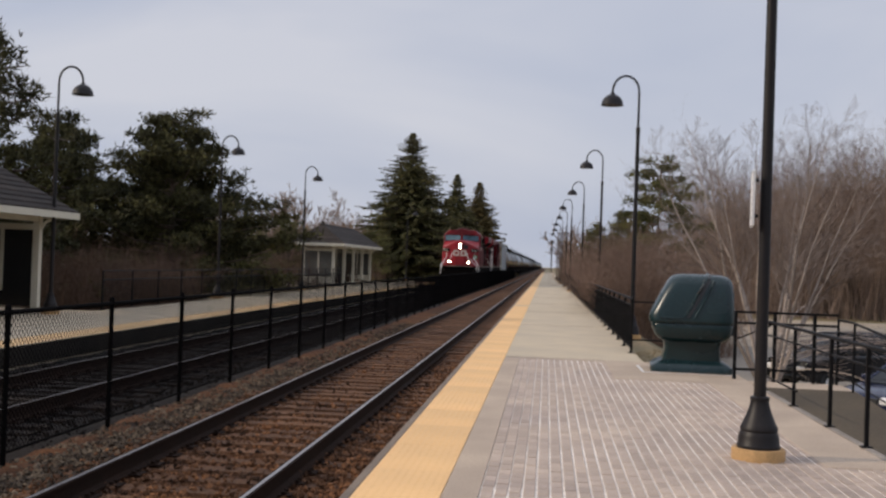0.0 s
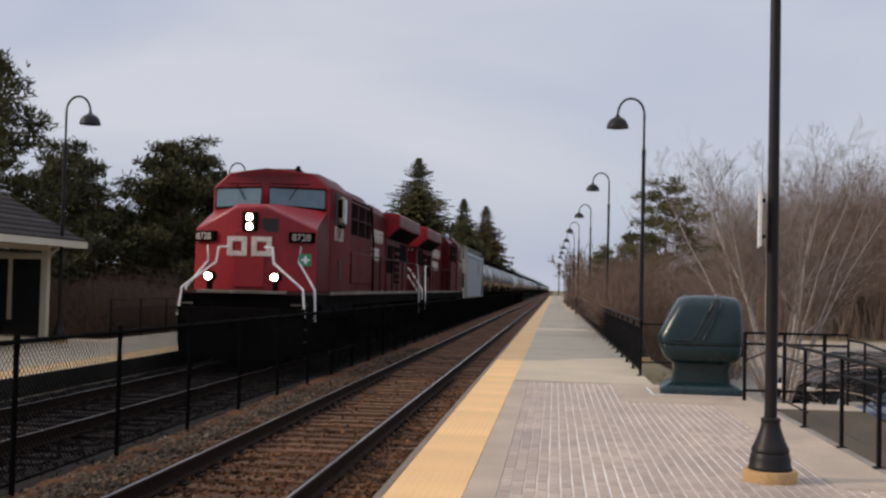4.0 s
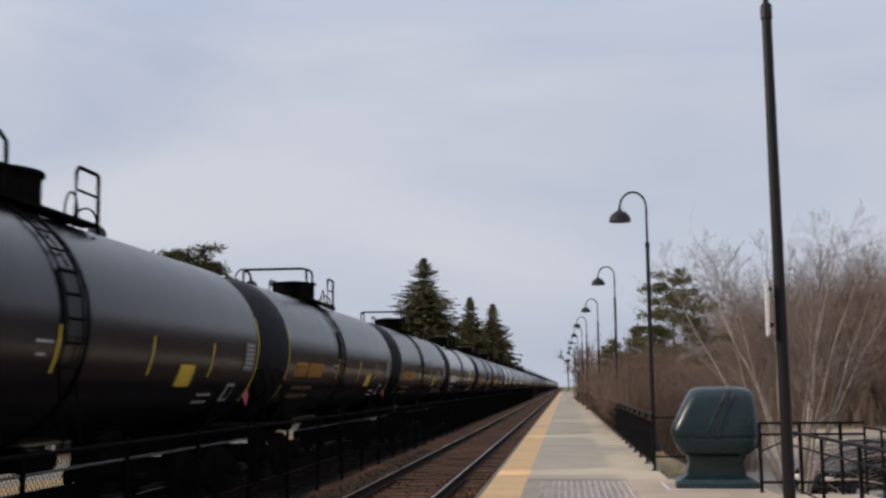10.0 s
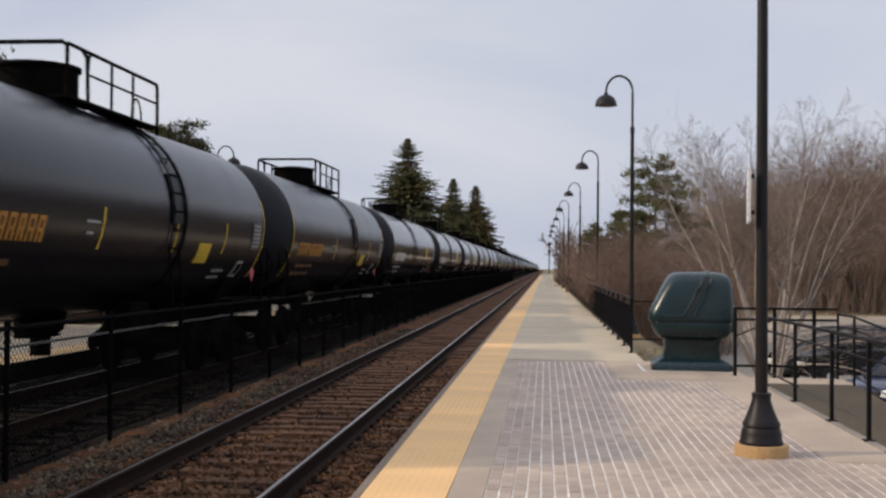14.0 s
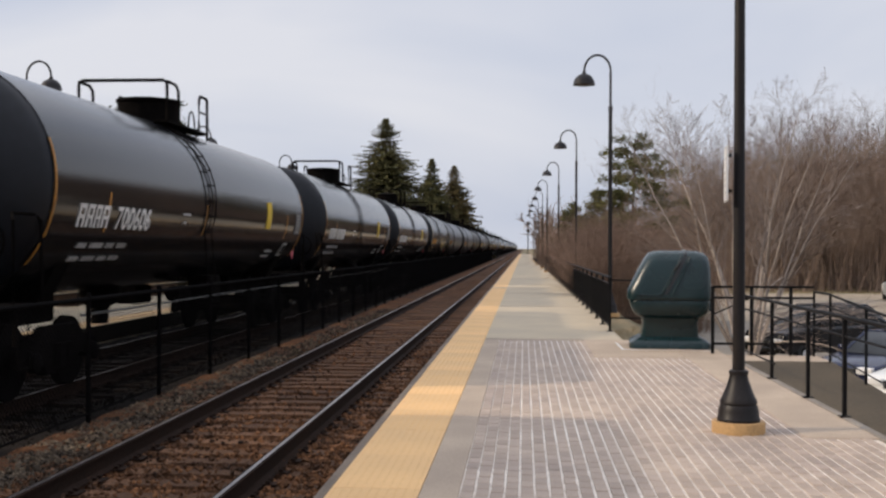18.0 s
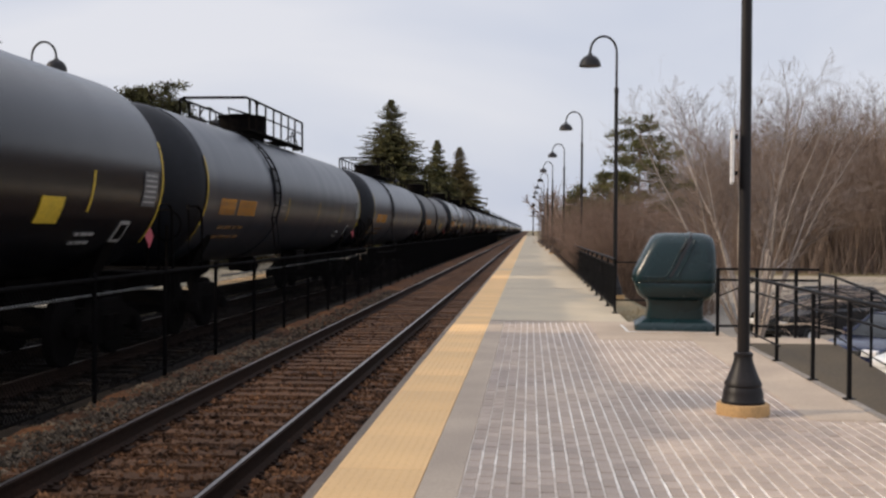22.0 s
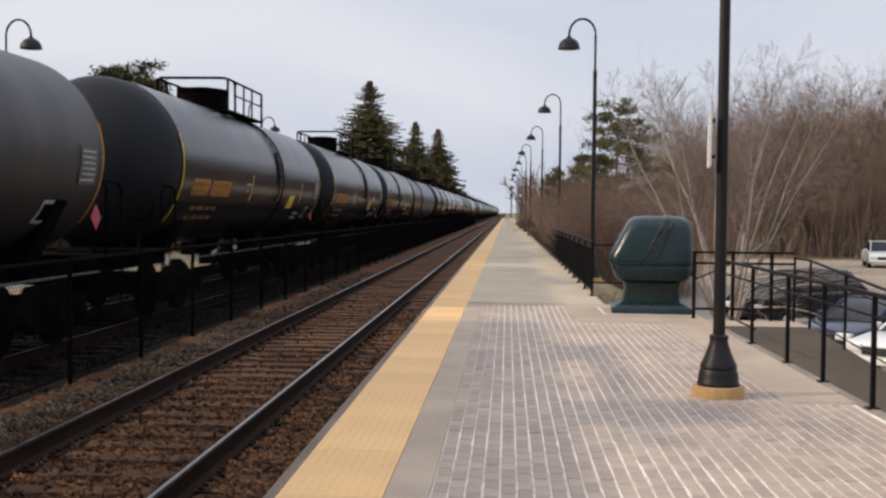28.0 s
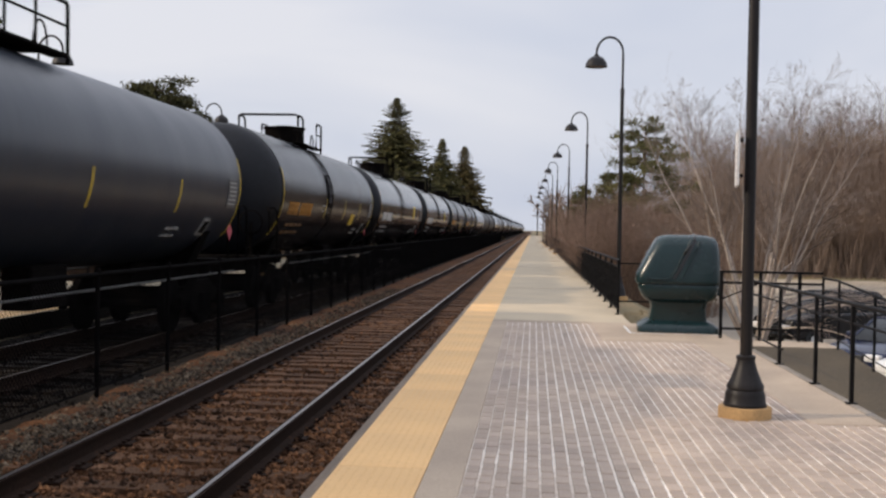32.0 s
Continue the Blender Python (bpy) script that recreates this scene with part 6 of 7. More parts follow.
# the consist: kind, place of the tank's front and rear along the train, and what sets a car apart
CARS = [("A", 146.65, 159.9, "901737", "fore"), ("A", 162.1, 174.8, "", "fore"), ("A", 177.0, 190.0, "", "fore"), ("A", 192.4, 205.9, "", "fore"), ("B", 208.2, 222.85, "", "mid"),
        ("A", 226.1, 238.6, "", "aft"), ("A", 241.1, 254.2, "", "aft"), ("B", 257.1, 271.5, "", "mid"), ("B", 274.6, 288.95, "", "mid"), ("B", 292.3, 306.6, "700606", "mid"),
        ("B", 309.9, 324.3, "", "mid"), ("B", 327.6, 342.0, "", "mid"), ("A", 345.1, 358.1, "", "fore"), ("D", 360.5, 377.4, "", "long"), ("D", 380.8, 397.8, "", "long"),
        ("C", 400.85, 415.7, "", "mid"), ("A", 419.0, 431.9, "", "aft"), ("C", 434.1, 450.2, "", "rear"), ("A", 453.6, 467.0, "", "aft"), ("A", 469.75, 482.9, "", "aft"),
        ("A", 485.3, 498.5, "", "fore"), ("D", 500.5, 517.8, "", "long"), ("A", 521.2, 534.5, "", "fore"), ("B", 536.6, 551.0, "", "mid"), ("B", 553.8, 568.4, "", "mid"),
        ("A", 571.2, 584.6, "", "fore"), ("A", 587.1, 600.5, "", "aft")]
# where the manway stands, how far the walkway reaches, and the ladder
TOPS = {"fore": (0.475, 1.85, 1.25, -0.9), "aft": (0.475, 0.8, 2.5, 1.5), "mid": (0.515, 1.3, 1.1, -1.0), "long": (0.45, 2.3, 3.3, -2.5), "rear": (0.55, 1.1, 4.6, 1.5)}


def build_train():
    loco = build_locomotive()
    TRAIN.append((loco, 85.3, 0))
    second = copy_thing(loco, pose(0, 0, 0))
    tagged(second, "red diesel freight locomotive running hood first, lamps unlit")
    TRAIN.append((second, 128.4, 180))
    AXLES.extend(o for o in second.children_recursive if o.name.startswith("wheelset"))
    for o in second.children_recursive:
        if o.type == "MESH" and o.data.materials and o.data.materials[0] == HEADLIGHT:
            o.data = o.data.copy()
            o.data.materials[0] = WHITE_SIGN
            tagged(o, "unlit lamp")
    # lettering on the sides that face the near platform: bars for the name, digits for the numbers
    one = [0.36, 0.36, 0.38, 0.36, 0.36, 0.14, 0.36, 0.38]
    two = [0.34, 0.36, 0.34, 0.14, 0.34, 0.14, 0.34]
    side1 = Matrix.Rotation(radians(90), 4, "Z")
    bars(one, 0.42, 0.08, 0.01, LETTER, loco, pose(1.026, 10.7, 3.26) @ side1 @ pose(0, -0.01, 0), "worn cream lettering", "lettering", 0.085)
    bars(two, 0.42, 0.08, 0.01, LETTER, loco, pose(1.026, 10.7, 2.66) @ side1 @ pose(0, -0.01, 0), "worn cream lettering", "lettering", 0.085)
    side2 = Matrix.Rotation(radians(-90), 4, "Z")
    bars(one, 0.42, 0.08, 0.01, LETTER, second, pose(-1.026, 13.9, 3.26) @ side2 @ pose(0, -0.01, 0), "worn cream lettering", "lettering", 0.085)
    bars(two, 0.42, 0.08, 0.01, LETTER, second, pose(-1.026, 13.9, 2.66) @ side2 @ pose(0, -0.01, 0), "worn cream lettering", "lettering", 0.085)
    lettering("8728", 0.50, LETTER, loco, pose(1.508, 3.38, 2.95, 90, 0, 90), "pale road number", 0.004, 1.16)
    lettering("8777", 0.50, LETTER, second, pose(-1.508, 4.5, 2.95, 90, 0, -90), "pale road number", 0.004, 1.16)
    lettering("8777", 0.30, LETTER, second, pose(-0.35, 20.11, 3.35, 90, 0, 180), "pale road number")
    TRAIN.append((build_hopper(), 128.15, 0))
    for kind, a, b, num, top in CARS:
        near = build_tank_car(kind, b - a, 2, num, *TOPS[top], yellow=top not in ("long", "rear"))
        TRAIN.append((near, a, 0))
    u = 603.4
    model = {}
    r = random.Random(3)
    for k in range(34):
        kind, length = r.choice((("A", 13.3), ("B", 14.8), ("A", 13.3), ("B", 14.8), ("C", 14.0)))
        if kind not in model:
            model[kind] = build_tank_car(kind, length, 0)
            TRAIN.append((model[kind], u, 0))
        else:
            TRAIN.append((copy_thing(model[kind], pose(0, 0, 0)), u, 0))
        u += length + 2.5


build_train()

# ---- trees and brush ----


def leaf(s, p, d, w, up):
    """One flat spray of needles or twigs: a slim kite from p along d."""
    side = d.cross(up)
    if side.length < 1e-6:
        side = Vector((1, 0, 0))
    side = side.normalized() * w
    n = len(s.v)
    m = p + d * 0.45
    s.v += [tuple(p), tuple(m + side), tuple(p + d), tuple(m - side)]
    s.f.append((n, n + 1, n + 2, n + 3))


def rand_dir(r, lift=0.0):
    a, z = r.uniform(0, 2 * math.pi), r.uniform(-1, 1)
    q = math.sqrt(1 - z * z)
    return Vector((q * math.cos(a), q * math.sin(a), z + lift)).normalized()


def spruce(at, h, radius, seed, label="tall olive-green spruce with drooping boughs", n_level=46, size=0.42, mat=None):
    """A tapered trunk, tiers of drooping boughs, and hanging sprays of needles along each bough."""
    r = random.Random(seed)
    t = thing("spruce_tree", label, "tree", at=at)
    part("trunk", Shape().tube([(0, 0, -0.5), (0.05, 0, h * 0.5), (0, 0, h * 0.99)], [0.24, 0.14, 0.015], 8), BARK, t, "dark straight trunk")
    s, limbs = Shape(), Shape()
    for k in range(n_level):
        f = min(0.99, max(0.0, (k + r.uniform(-0.3, 0.3)) / n_level))
        z = h * (0.02 + 0.975 * f)
        reach = radius * (1 - f) ** 0.90 * 0.95 + 0.10
        count = 11 if f < 0.75 else 7
        for j in range(count):
            a = 2 * math.pi * (j + r.random()) / count
            ln = reach * (r.uniform(0.45, 0.98) if r.random() < 0.9 else r.uniform(0.95, 1.12))
            out = Vector((math.cos(a), math.sin(a), 0))
            across = Vector((-out.y, out.x, 0))
            drop = -0.22 * ln * r.uniform(-0.9, 1.6) if f < 0.85 else 0.35 * ln
            lift = r.uniform(-0.05, 0.05) * h * (1 - f)
            base = Vector((0, 0, z + 0.1 + lift))
            tip = Vector((0, 0, lift)) + out * ln + Vector((0, 0, z + drop))
            limbs.tube([base, base.lerp(tip, 0.6) - Vector((0, 0, 0.06 * ln)), tip], [0.03, 0.02, 0.006], 3, False)
            m = max(5, int(ln * 5.5 / size * 0.55))
            for i in range(m):
                g = (i + r.random()) / m
                p = base.lerp(tip, 0.12 + 0.88 * g)
                wide = (0.5 + 0.7 * (1 - g)) * size * (0.5 + 0.5 * min(1.0, 1.6 * (1 - f)))
                for q in range(3):
                    d = (out * r.uniform(0.3, 1.0) + across * r.uniform(-1.0, 1.0) + Vector((0, 0, r.uniform(-0.95, 0.10)))).normalized()
                    leaf(s, p + across * r.uniform(-0.35, 0.35) * wide, d * wide * r.uniform(0.7, 1.2), size * r.uniform(0.14, 0.28) * (0.5 + 0.5 * (1 - f)), rand_dir(r))
    part("branchwork", limbs, BARK, t, fix=False)
    part("crown", s, mat or SPRUCE, t, "hanging olive-green needles", smooth=None, fix=False)
    return t


def pine(at, h, radius, seed, mat, label, boughs=40, low=0.15, tuft=0.30, flat=0.20):
    """A crooked pine: limbs in loose tiers that carry flat clumps of long needles, with gaps between."""
    r = random.Random(seed)
    t = thing("pine_tree", label, "tree", at=at)
    trunk, limbs, s = Shape(), Shape(), Shape()
    pts, rs = [], []
    for k in range(8):
        f = k / 7
        pts.append(Vector((0.25 * math.sin(2.1 * f + seed), 0.2 * math.sin(3 * f + seed * 2), -0.4 + (h * 0.94 + 0.4) * f)))
        rs.append(0.20 * (1 - f) + 0.03)
    trunk.tube(pts, rs, 8)
    for k in range(boughs):
        f = ((k + r.random()) / boughs) ** 0.9
        z = h * (low + (0.98 - low) * f)
        a = 2.4 * k + r.uniform(-0.5, 0.5)
        lim = radius * (1.0 - 0.78 * f ** 1.6) * r.uniform(0.55, 1.1)
        rise = r.uniform(-0.05, 0.28) * lim
        j = min(7, int((z + 0.4) / (h * 0.94 + 0.4) * 7))
        root = Vector((pts[j].x, pts[j].y, z - 0.2))
        tip = root + Vector((lim * math.cos(a), lim * math.sin(a), rise))
        limbs.tube([root, root.lerp(tip, 0.5) + Vector((0, 0, -0.06 * lim)), tip], [0.055, 0.035, 0.012], 4, False)
        m = max(2, int(lim * 2.6))
        for i in range(m):
            g = 0.30 + 0.75 * (i + r.random()) / m
            p = root.lerp(tip, g) + Vector((r.gauss(0, 0.22), r.gauss(0, 0.22), r.uniform(-0.05, 0.2)))
            cr = r.uniform(0.24, 0.48) * (0.55 + radius / 7.0)
            for n in range(int(34 * cr / 0.45)):
                q = p + Vector((r.gauss(0, cr * 0.6), r.gauss(0, cr * 0.6), r.gauss(0, cr * flat * 1.5)))
                for w in range(3):
                    leaf(s, q, rand_dir(r, 0.6) * tuft * r.uniform(0.6, 1.1), tuft * r.uniform(0.07, 0.16), rand_dir(r))
    part("trunk", trunk, BARK, t, "crooked trunk", fix=False)
    part("branchwork", limbs, BARK, t, fix=False)
    part("crown", s, mat, t, "clumps of long needles", smooth=None, fix=False)
    return t


def branch(s, r, p, d, ln, rad, depth, sides, spread, up, fine):
    """One limb, drawn as a bent tapering bar, that forks again and again into twigs."""
    q = p
    k = 3 if depth > 1 else 2
    pts, rs = [p], [rad]
    for i in range(k):
        d = (d + Vector((r.gauss(0, 0.13), r.gauss(0, 0.13), r.gauss(0, 0.10) + up))).normalized()
        q = q + d * (ln / k)
        pts.append(q)
        rs.append(max(fine, rad * (1 - 0.45 * (i + 1) / k)))
    s.tube(pts, rs, sides if depth > 1 else 3, False)
    if depth <= 0:
        return
    for i in range(r.choice((2, 3, 3)) if depth > 1 else 3):
        f = r.uniform(0.35, 1.0)
        a = pts[0].lerp(pts[-1], f) if i else pts[-1]
        j = min(k, max(1, round(f * k)))
        a = pts[j]
        nd = (d + rand_dir(r) * spread).normalized()
        branch(s, r, a, nd, ln * r.uniform(0.6, 0.85), max(fine, rs[j] * 0.7), depth - 1, sides, spread, up, fine)


def bare_tree(at, h, seed, stems, mat, label, depth=5, lean=0.35, rad=0.055, fine=0.006, spread=0.55, up=0.06):
    r = random.Random(seed)
    t = thing("bare_tree", label, "tree", at=at)
    trunk, twigs = Shape(), Shape()
    for k in range(stems):
        a = 2 * math.pi * k / stems + r.uniform(-0.4, 0.4)
        d = Vector((math.cos(a) * lean * r.uniform(0.4, 1.3), math.sin(a) * lean * r.uniform(0.4, 1.3), 1)).normalized()
        base = Vector((0.14 * math.cos(a), 0.14 * math.sin(a), -0.15)) if stems > 1 else Vector((0, 0, -0.2))
        mid = base + d * h * 0.27
        trunk.tube([base, base.lerp(mid, 0.5) + Vector((r.uniform(-.03, .03), r.uniform(-.03, .03), 0)), mid], [rad * 1.25, rad * 1.1, rad], 8, False)
        for j in range(2):
            branch(twigs, r, mid, (d + rand_dir(r) * 0.25).normalized(), h * 0.24, rad * 0.85, depth, 5, spread, up, fine)
    part("trunk", trunk, mat, t, "bare leaning stems", fix=False)
    part("crown", twigs, mat, t, "fine leafless twigs", smooth=None, fix=False)
    return t


def grow(s, r, p, d, ln, rad, level, fork, up, fine):
    """A limb of gently bent pieces with side shoots that fork again, in ever finer steps."""
    k = 5 if level > 1 else 3
    pts, rs = [p], [rad]
    for i in range(k):
        d = (d + rand_dir(r) * 0.13 + Vector((0, 0, up))).normalized()
        p = p + d * (ln / k)
        pts.append(p)
        rs.append(max(fine, rad * (1 - 0.85 * (i + 1) / k)))
    s.tube(pts, rs, 5 if level > 2 else 3, False)
    if level == 0:
        return
    n = (0, 6, 7, 9)[level]
    for j in range(n):
        f = (0.34 if level == 3 else 0.18) + (0.65 if level == 3 else 0.8) * (j + r.random()) / n
        i = min(k - 1, int(f * k))
        b = pts[i].lerp(pts[i + 1], f * k - i)
        axis = (pts[i + 1] - pts[i]).normalized()
        side = axis.cross(rand_dir(r)).normalized()
        nd = (axis + side * fork * r.uniform(0.6, 1.3)).normalized()
        grow(s, r, b, nd, ln * (0.62 - 0.34 * f) * r.uniform(0.7, 1.15), max(fine, rs[i] * 0.5), level - 1, fork, up * 0.6, fine)


def fan_tree(at, seed, stems, height, spread, label):
    """A shrub-like tree: pale stems that fan out from one foot and fork into a haze of fine twigs."""
    r = random.Random(seed)
    t = thing("bare_tree", label, "tree", at=at)
    for k in range(stems):
        a = 2.4 * k
        q = ((k + 0.5) / stems) ** 0.5
        d = Vector((math.cos(a) * q * spread, math.sin(a) * q * spread, 1)).normalized()
        h = height * (1.0 - 0.06 * q) * r.uniform(0.88, 1.04)
        p = Vector((0.25 * math.cos(a) * q, 0.25 * math.sin(a) * q, -0.2))
        twigs = Shape()
        pts, rs = [p], [0.066]
        for i in range(8):
            d = (d + rand_dir(r) * 0.11 + Vector((0, 0, 0.008))).normalized()
            p = p + d * h / 8
            pts.append(p)
            rs.append(0.054 * (1 - (i + 1) / 8.4) ** 1.15 + 0.005)
        for j in range(13):
            f = 0.33 + 0.65 * (j + r.random()) / 13
            i = min(7, int(f * 8))
            b = pts[i].lerp(pts[i + 1], f * 8 - i)
            axis = (pts[i + 1] - pts[i]).normalized()
            side = axis.cross(rand_dir(r)).normalized()
            grow(twigs, r, b, (axis + side * r.uniform(0.4, 0.95)).normalized(), h * (0.40 - 0.24 * f) * r.uniform(0.75, 1.15), rs[i] * 0.5, 2, 0.75, 0.02, 0.0024)
        st = part("stem", Shape().tube(pts, rs, 7, False), TWIG, t, "pale bent stem", fix=False)
        tagged(part("crown", twigs, FINE_TWIG, st, "fine leafless twigs", smooth=None, fix=False), kind="stuff")
    # low arching branches that hang out over the slope
    for k in range(9):
        a = radians(-50 + 13 * k)
        d = Vector((math.cos(a), math.sin(a), r.uniform(0.35, 0.75))).normalized()
        p = Vector((0.2, 0, 0.3 + 0.12 * k))
        pts = [p]
        for i in range(6):
            d = (d + rand_dir(r) * 0.06 + Vector((0, 0, -0.10))).normalized()
            p = p + d * r.uniform(0.50, 0.66)
            pts.append(p)
        st = part("stem", Shape().tube(pts, [0.03, 0.025, 0.02, 0.015, 0.011, 0.008, 0.005], 6, False), TWIG, t, "low arching branch", fix=False)
        twigs = Shape()
        for j in range(9):
            i = r.randrange(1, 6)
            axis = (pts[i + 1] - pts[i]).normalized()
            grow(twigs, r, pts[i], (axis + rand_dir(r) * 0.5).normalized(), r.uniform(0.6, 1.2), 0.008, 1, 0.5, -0.02, 0.0034)
        tagged(part("crown", twigs, FINE_TWIG, st, "fine leafless twigs", smooth=None, fix=False), kind="stuff")
    return t


def triangles(name, co, mat):
    """A mesh of loose triangles from an array of corners, shape (n, 3, 3)."""
    n = len(co)
    me = bpy.data.meshes.new(name)
    me.vertices.add(3 * n)
    me.vertices.foreach_set("co", co.astype(np.float32).ravel())
    me.loops.add(3 * n)
    me.loops.foreach_set("vertex_index", np.arange(3 * n, dtype=np.int32))
    me.polygons.add(n)
    me.polygons.foreach_set("loop_start", np.arange(0, 3 * n, 3, dtype=np.int32))
    me.update(calc_edges=True)
    me.shade_flat()
    me.materials.append(mat)
    return me


def brush(name, label, boxes, count, hmin, hmax, mat, seed, width=0.012, category="brush", twigs=9, low=0.25, wild=0.4, sub=2):
    """A tangle of leafless growth over an area: slim bent stems whose twigs stray and fork, in one mesh."""
    r = np.random.RandomState(seed)

    def ways(*shape):
        d = r.normal(size=(*shape, 3))
        return d / np.linalg.norm(d, axis=-1, keepdims=True)

    def unit(d):
        return d / np.linalg.norm(d, axis=-1, keepdims=True)
    box = np.array(boxes, float)[r.randint(len(boxes), size=count)]
    x = box[:, 0] + (box[:, 1] - box[:, 0]) * r.rand(count)
    y = box[:, 2] + (box[:, 3] - box[:, 2]) * r.rand(count)
    clump = np.array([0.78 + 0.42 * noise.noise(Vector((p * 0.35, q * 0.12, seed))) for p, q in zip(x, y)])
    h = (hmin + (hmax - hmin) * r.rand(count)) * clump
    z = np.array([ground_height(p) for p in x])
    p = np.stack([x, y, z - 0.05], 1)
    d = unit(np.concatenate([r.normal(0, wild, (count, 2)), np.ones((count, 1))], 1))
    m = p + d * h[:, None] * 0.5
    e = m + unit(d + ways(count) * (0.3 + wild)) * h[:, None] * 0.5
    w = width * (0.6 + 0.7 * r.rand(count))
    sx = np.stack([w, w * (1.2 * r.rand(count) - 0.6), 0 * w], 1)
    tris = [np.stack(q, 1) for q in ((p - sx, p + sx, m + sx * 0.6), (p - sx, m + sx * 0.6, m - sx * 0.6), (m - sx * 0.6, m + sx * 0.6, e))]
    f = low + (1 - low) * r.rand(count, twigs, 1)
    a = np.where(f < 0.5, p[:, None] + (m - p)[:, None] * f * 2, m[:, None] + (e - m)[:, None] * (f * 2 - 1))
    g = unit(d[:, None] * (1.0 - wild) + ways(count, twigs) * (0.7 + wild) + np.array([0, 0, 0.15]))
    ln = h[:, None, None] * (0.10 + 0.16 * r.rand(count, twigs, 1)) * (1.25 - 0.6 * f)
    b = a + g * ln
    wide = w[:, None, None] * 0.4
    sd = np.where(np.abs(g[..., :1]) < 0.8, wide * np.array([1.0, 0, 0]), wide * np.array([0, 0, 1.0]))
    tris.append(np.stack((a - sd, a + sd, b), 2).reshape(-1, 3, 3))
    for k in range(sub):
        c = a + (b - a) * (0.25 + 0.7 * r.rand(count, twigs, 1))
        u = c + (g + ways(count, twigs) * 0.8) * ln * 0.4
        tris.append(np.stack((c - sd * 0.6, c + sd * 0.6, u), 2).reshape(-1, 3, 3))
    ob = new(name, triangles(name, np.concatenate(tris), mat))
    return tagged(ob, label, category, kind="stuff")


spruce(pose(-12.7, 100, -0.4), 14.0, 8.9, 11, n_level=120, size=0.36)
spruce(pose(-12.7, 150, -0.4), 14.4, 7.4, 12, n_level=88, size=0.52)
spruce(pose(-12.6, 197, -0.4), 17.0, 9.0, 13, "tall brown-olive spruce with drooping boughs", 76, 0.70, SPRUCE_OLIVE)
spruce(pose(-16.0, 112, -0.4), 9.0, 4.2, 14, "dark spruce in the gap between taller spruces", n_level=56, size=0.40)
pine(pose(-16.5, 47.0, -0.3), 8.3, 5.3, 21, PINE_DARK, "broad dark pine behind the platform fence", 70, 0.06)
pine(pose(-20.4, 44.0, -0.3), 7.0, 3.8, 22, PINE_DARK, "dark green pine beside a larger pine", 38, 0.06)
pine(pose(-16.2, 30.4, -0.3), 8.6, 3.1, 23, PINE_DARK, "dark pine that rises over the shelter", 60, 0.08, 0.26)
pine(pose(-21.0, 36.0, -0.3), 6.6, 3.0, 28, PINE_DARK, "dark pine in the shade behind the shelter", 40, 0.06)
pine(pose(-15.4, 54.0, -0.3), 3.3, 2.2, 24, PINE, "low green shrub pine by the fence", 30, 0.02, 0.22)
pine(pose(-17.5, 72.0, -0.3), 4.6, 2.8, 25, PINE, "light green shrub pine behind the shelter", 34, 0.02, 0.24)
pine(pose(-14.6, 90.0, -0.3), 4.6, 2.4, 26, PINE, "light green shrub pine at the platform's end", 32, 0.02, 0.24)
# unseen pines, added to shade the brush and far platform and fill gaps
for x, y, h, q in ((-26, 31, 9.0, 61), (-25, 53, 9.0, 62), (-28, 43, 9.5, 63), (-23, 64, 8.0, 64), (-26, 76, 9.0, 65), (-24, 20, 9.0, 66)):
    pine(pose(x, y, -0.3), h, 4.2, q, PINE_DARK, "dark pine added behind the station for its shade", 30, 0.06, 0.42)
pine(pose(4.9, 60.0, -1.2), 4.6, 2.2, 34, PINE, "low olive pine among bare brush", 26, 0.05, 0.30)
pine(pose(6.7, 70.0, -1.4), 10.4, 3.5, 31, PINE, "open-crowned pine above bare brush", 27, 0.42, 0.30, 0.24)
pine(pose(6.2, 96.0, -1.4), 8.0, 2.8, 32, PINE, "pine among bare brush", 30, 0.2, 0.36)
pine(pose(5.0, 112.0, -1.0), 7.2, 2.8, 33, PINE, "pine among bare brush", 28, 0.1, 0.38)
fan_tree(pose(6.4, 32.0, -1.45), 44, 13, 7.9, 0.58, "pale leafless many-stemmed tree fanning out by the ramp")
for i, (x, y, h) in enumerate(((-34, 140, 12), (-27, 150, 12.5), (-44, 150, 13), (-22, 165, 13), (-52, 140, 12))):
    bare_tree(pose(x, y, -0.3), h, 50 + i, 2, FARWOOD, "distant leafless grey tree", 5, 0.25, 0.16, 0.03, 0.6, 0.03)
for i, (x, y, h) in enumerate(((27, 98, 15), (31, 104, 16), (35, 96, 15), (23, 106, 13.5), (39, 104, 16), (19, 112, 12), (44, 108, 16))):
    bare_tree(pose(x, y, -1.7), h, 70 + i, 2, BARK, "leafless tree in the wood beyond the road", 5, 0.22, 0.15, 0.024, 0.6, 0.03)
brush("bare_brush", "leafless brown brush along the platform railing", [(2.6, 4.2, 38, 50), (2.6, 6.4, 46, 72), (2.6, 6.4, 50, 76), (2.2, 7.0, 72, 120)], 9500, 1.9, 4.8, BRUSH, 81, 0.008, twigs=18, sub=3)
brush("bare_brush", "leafless brown thicket beside the parking lot", [(4.4, 7.6, 44, 62), (5.0, 10.0, 86, 112)], 4600, 2.4, 5.6, BRUSH, 82, 0.009, twigs=20, sub=3)
brush("far_thicket", "brown wood of leafless trees beyond the road", [(13, 66, 90, 124), (17, 46, 88, 104)], 4600, 9.0, 18.0, FARWOOD, 83, 0.022, "brush", 34, 0.40, 0.30, 3)
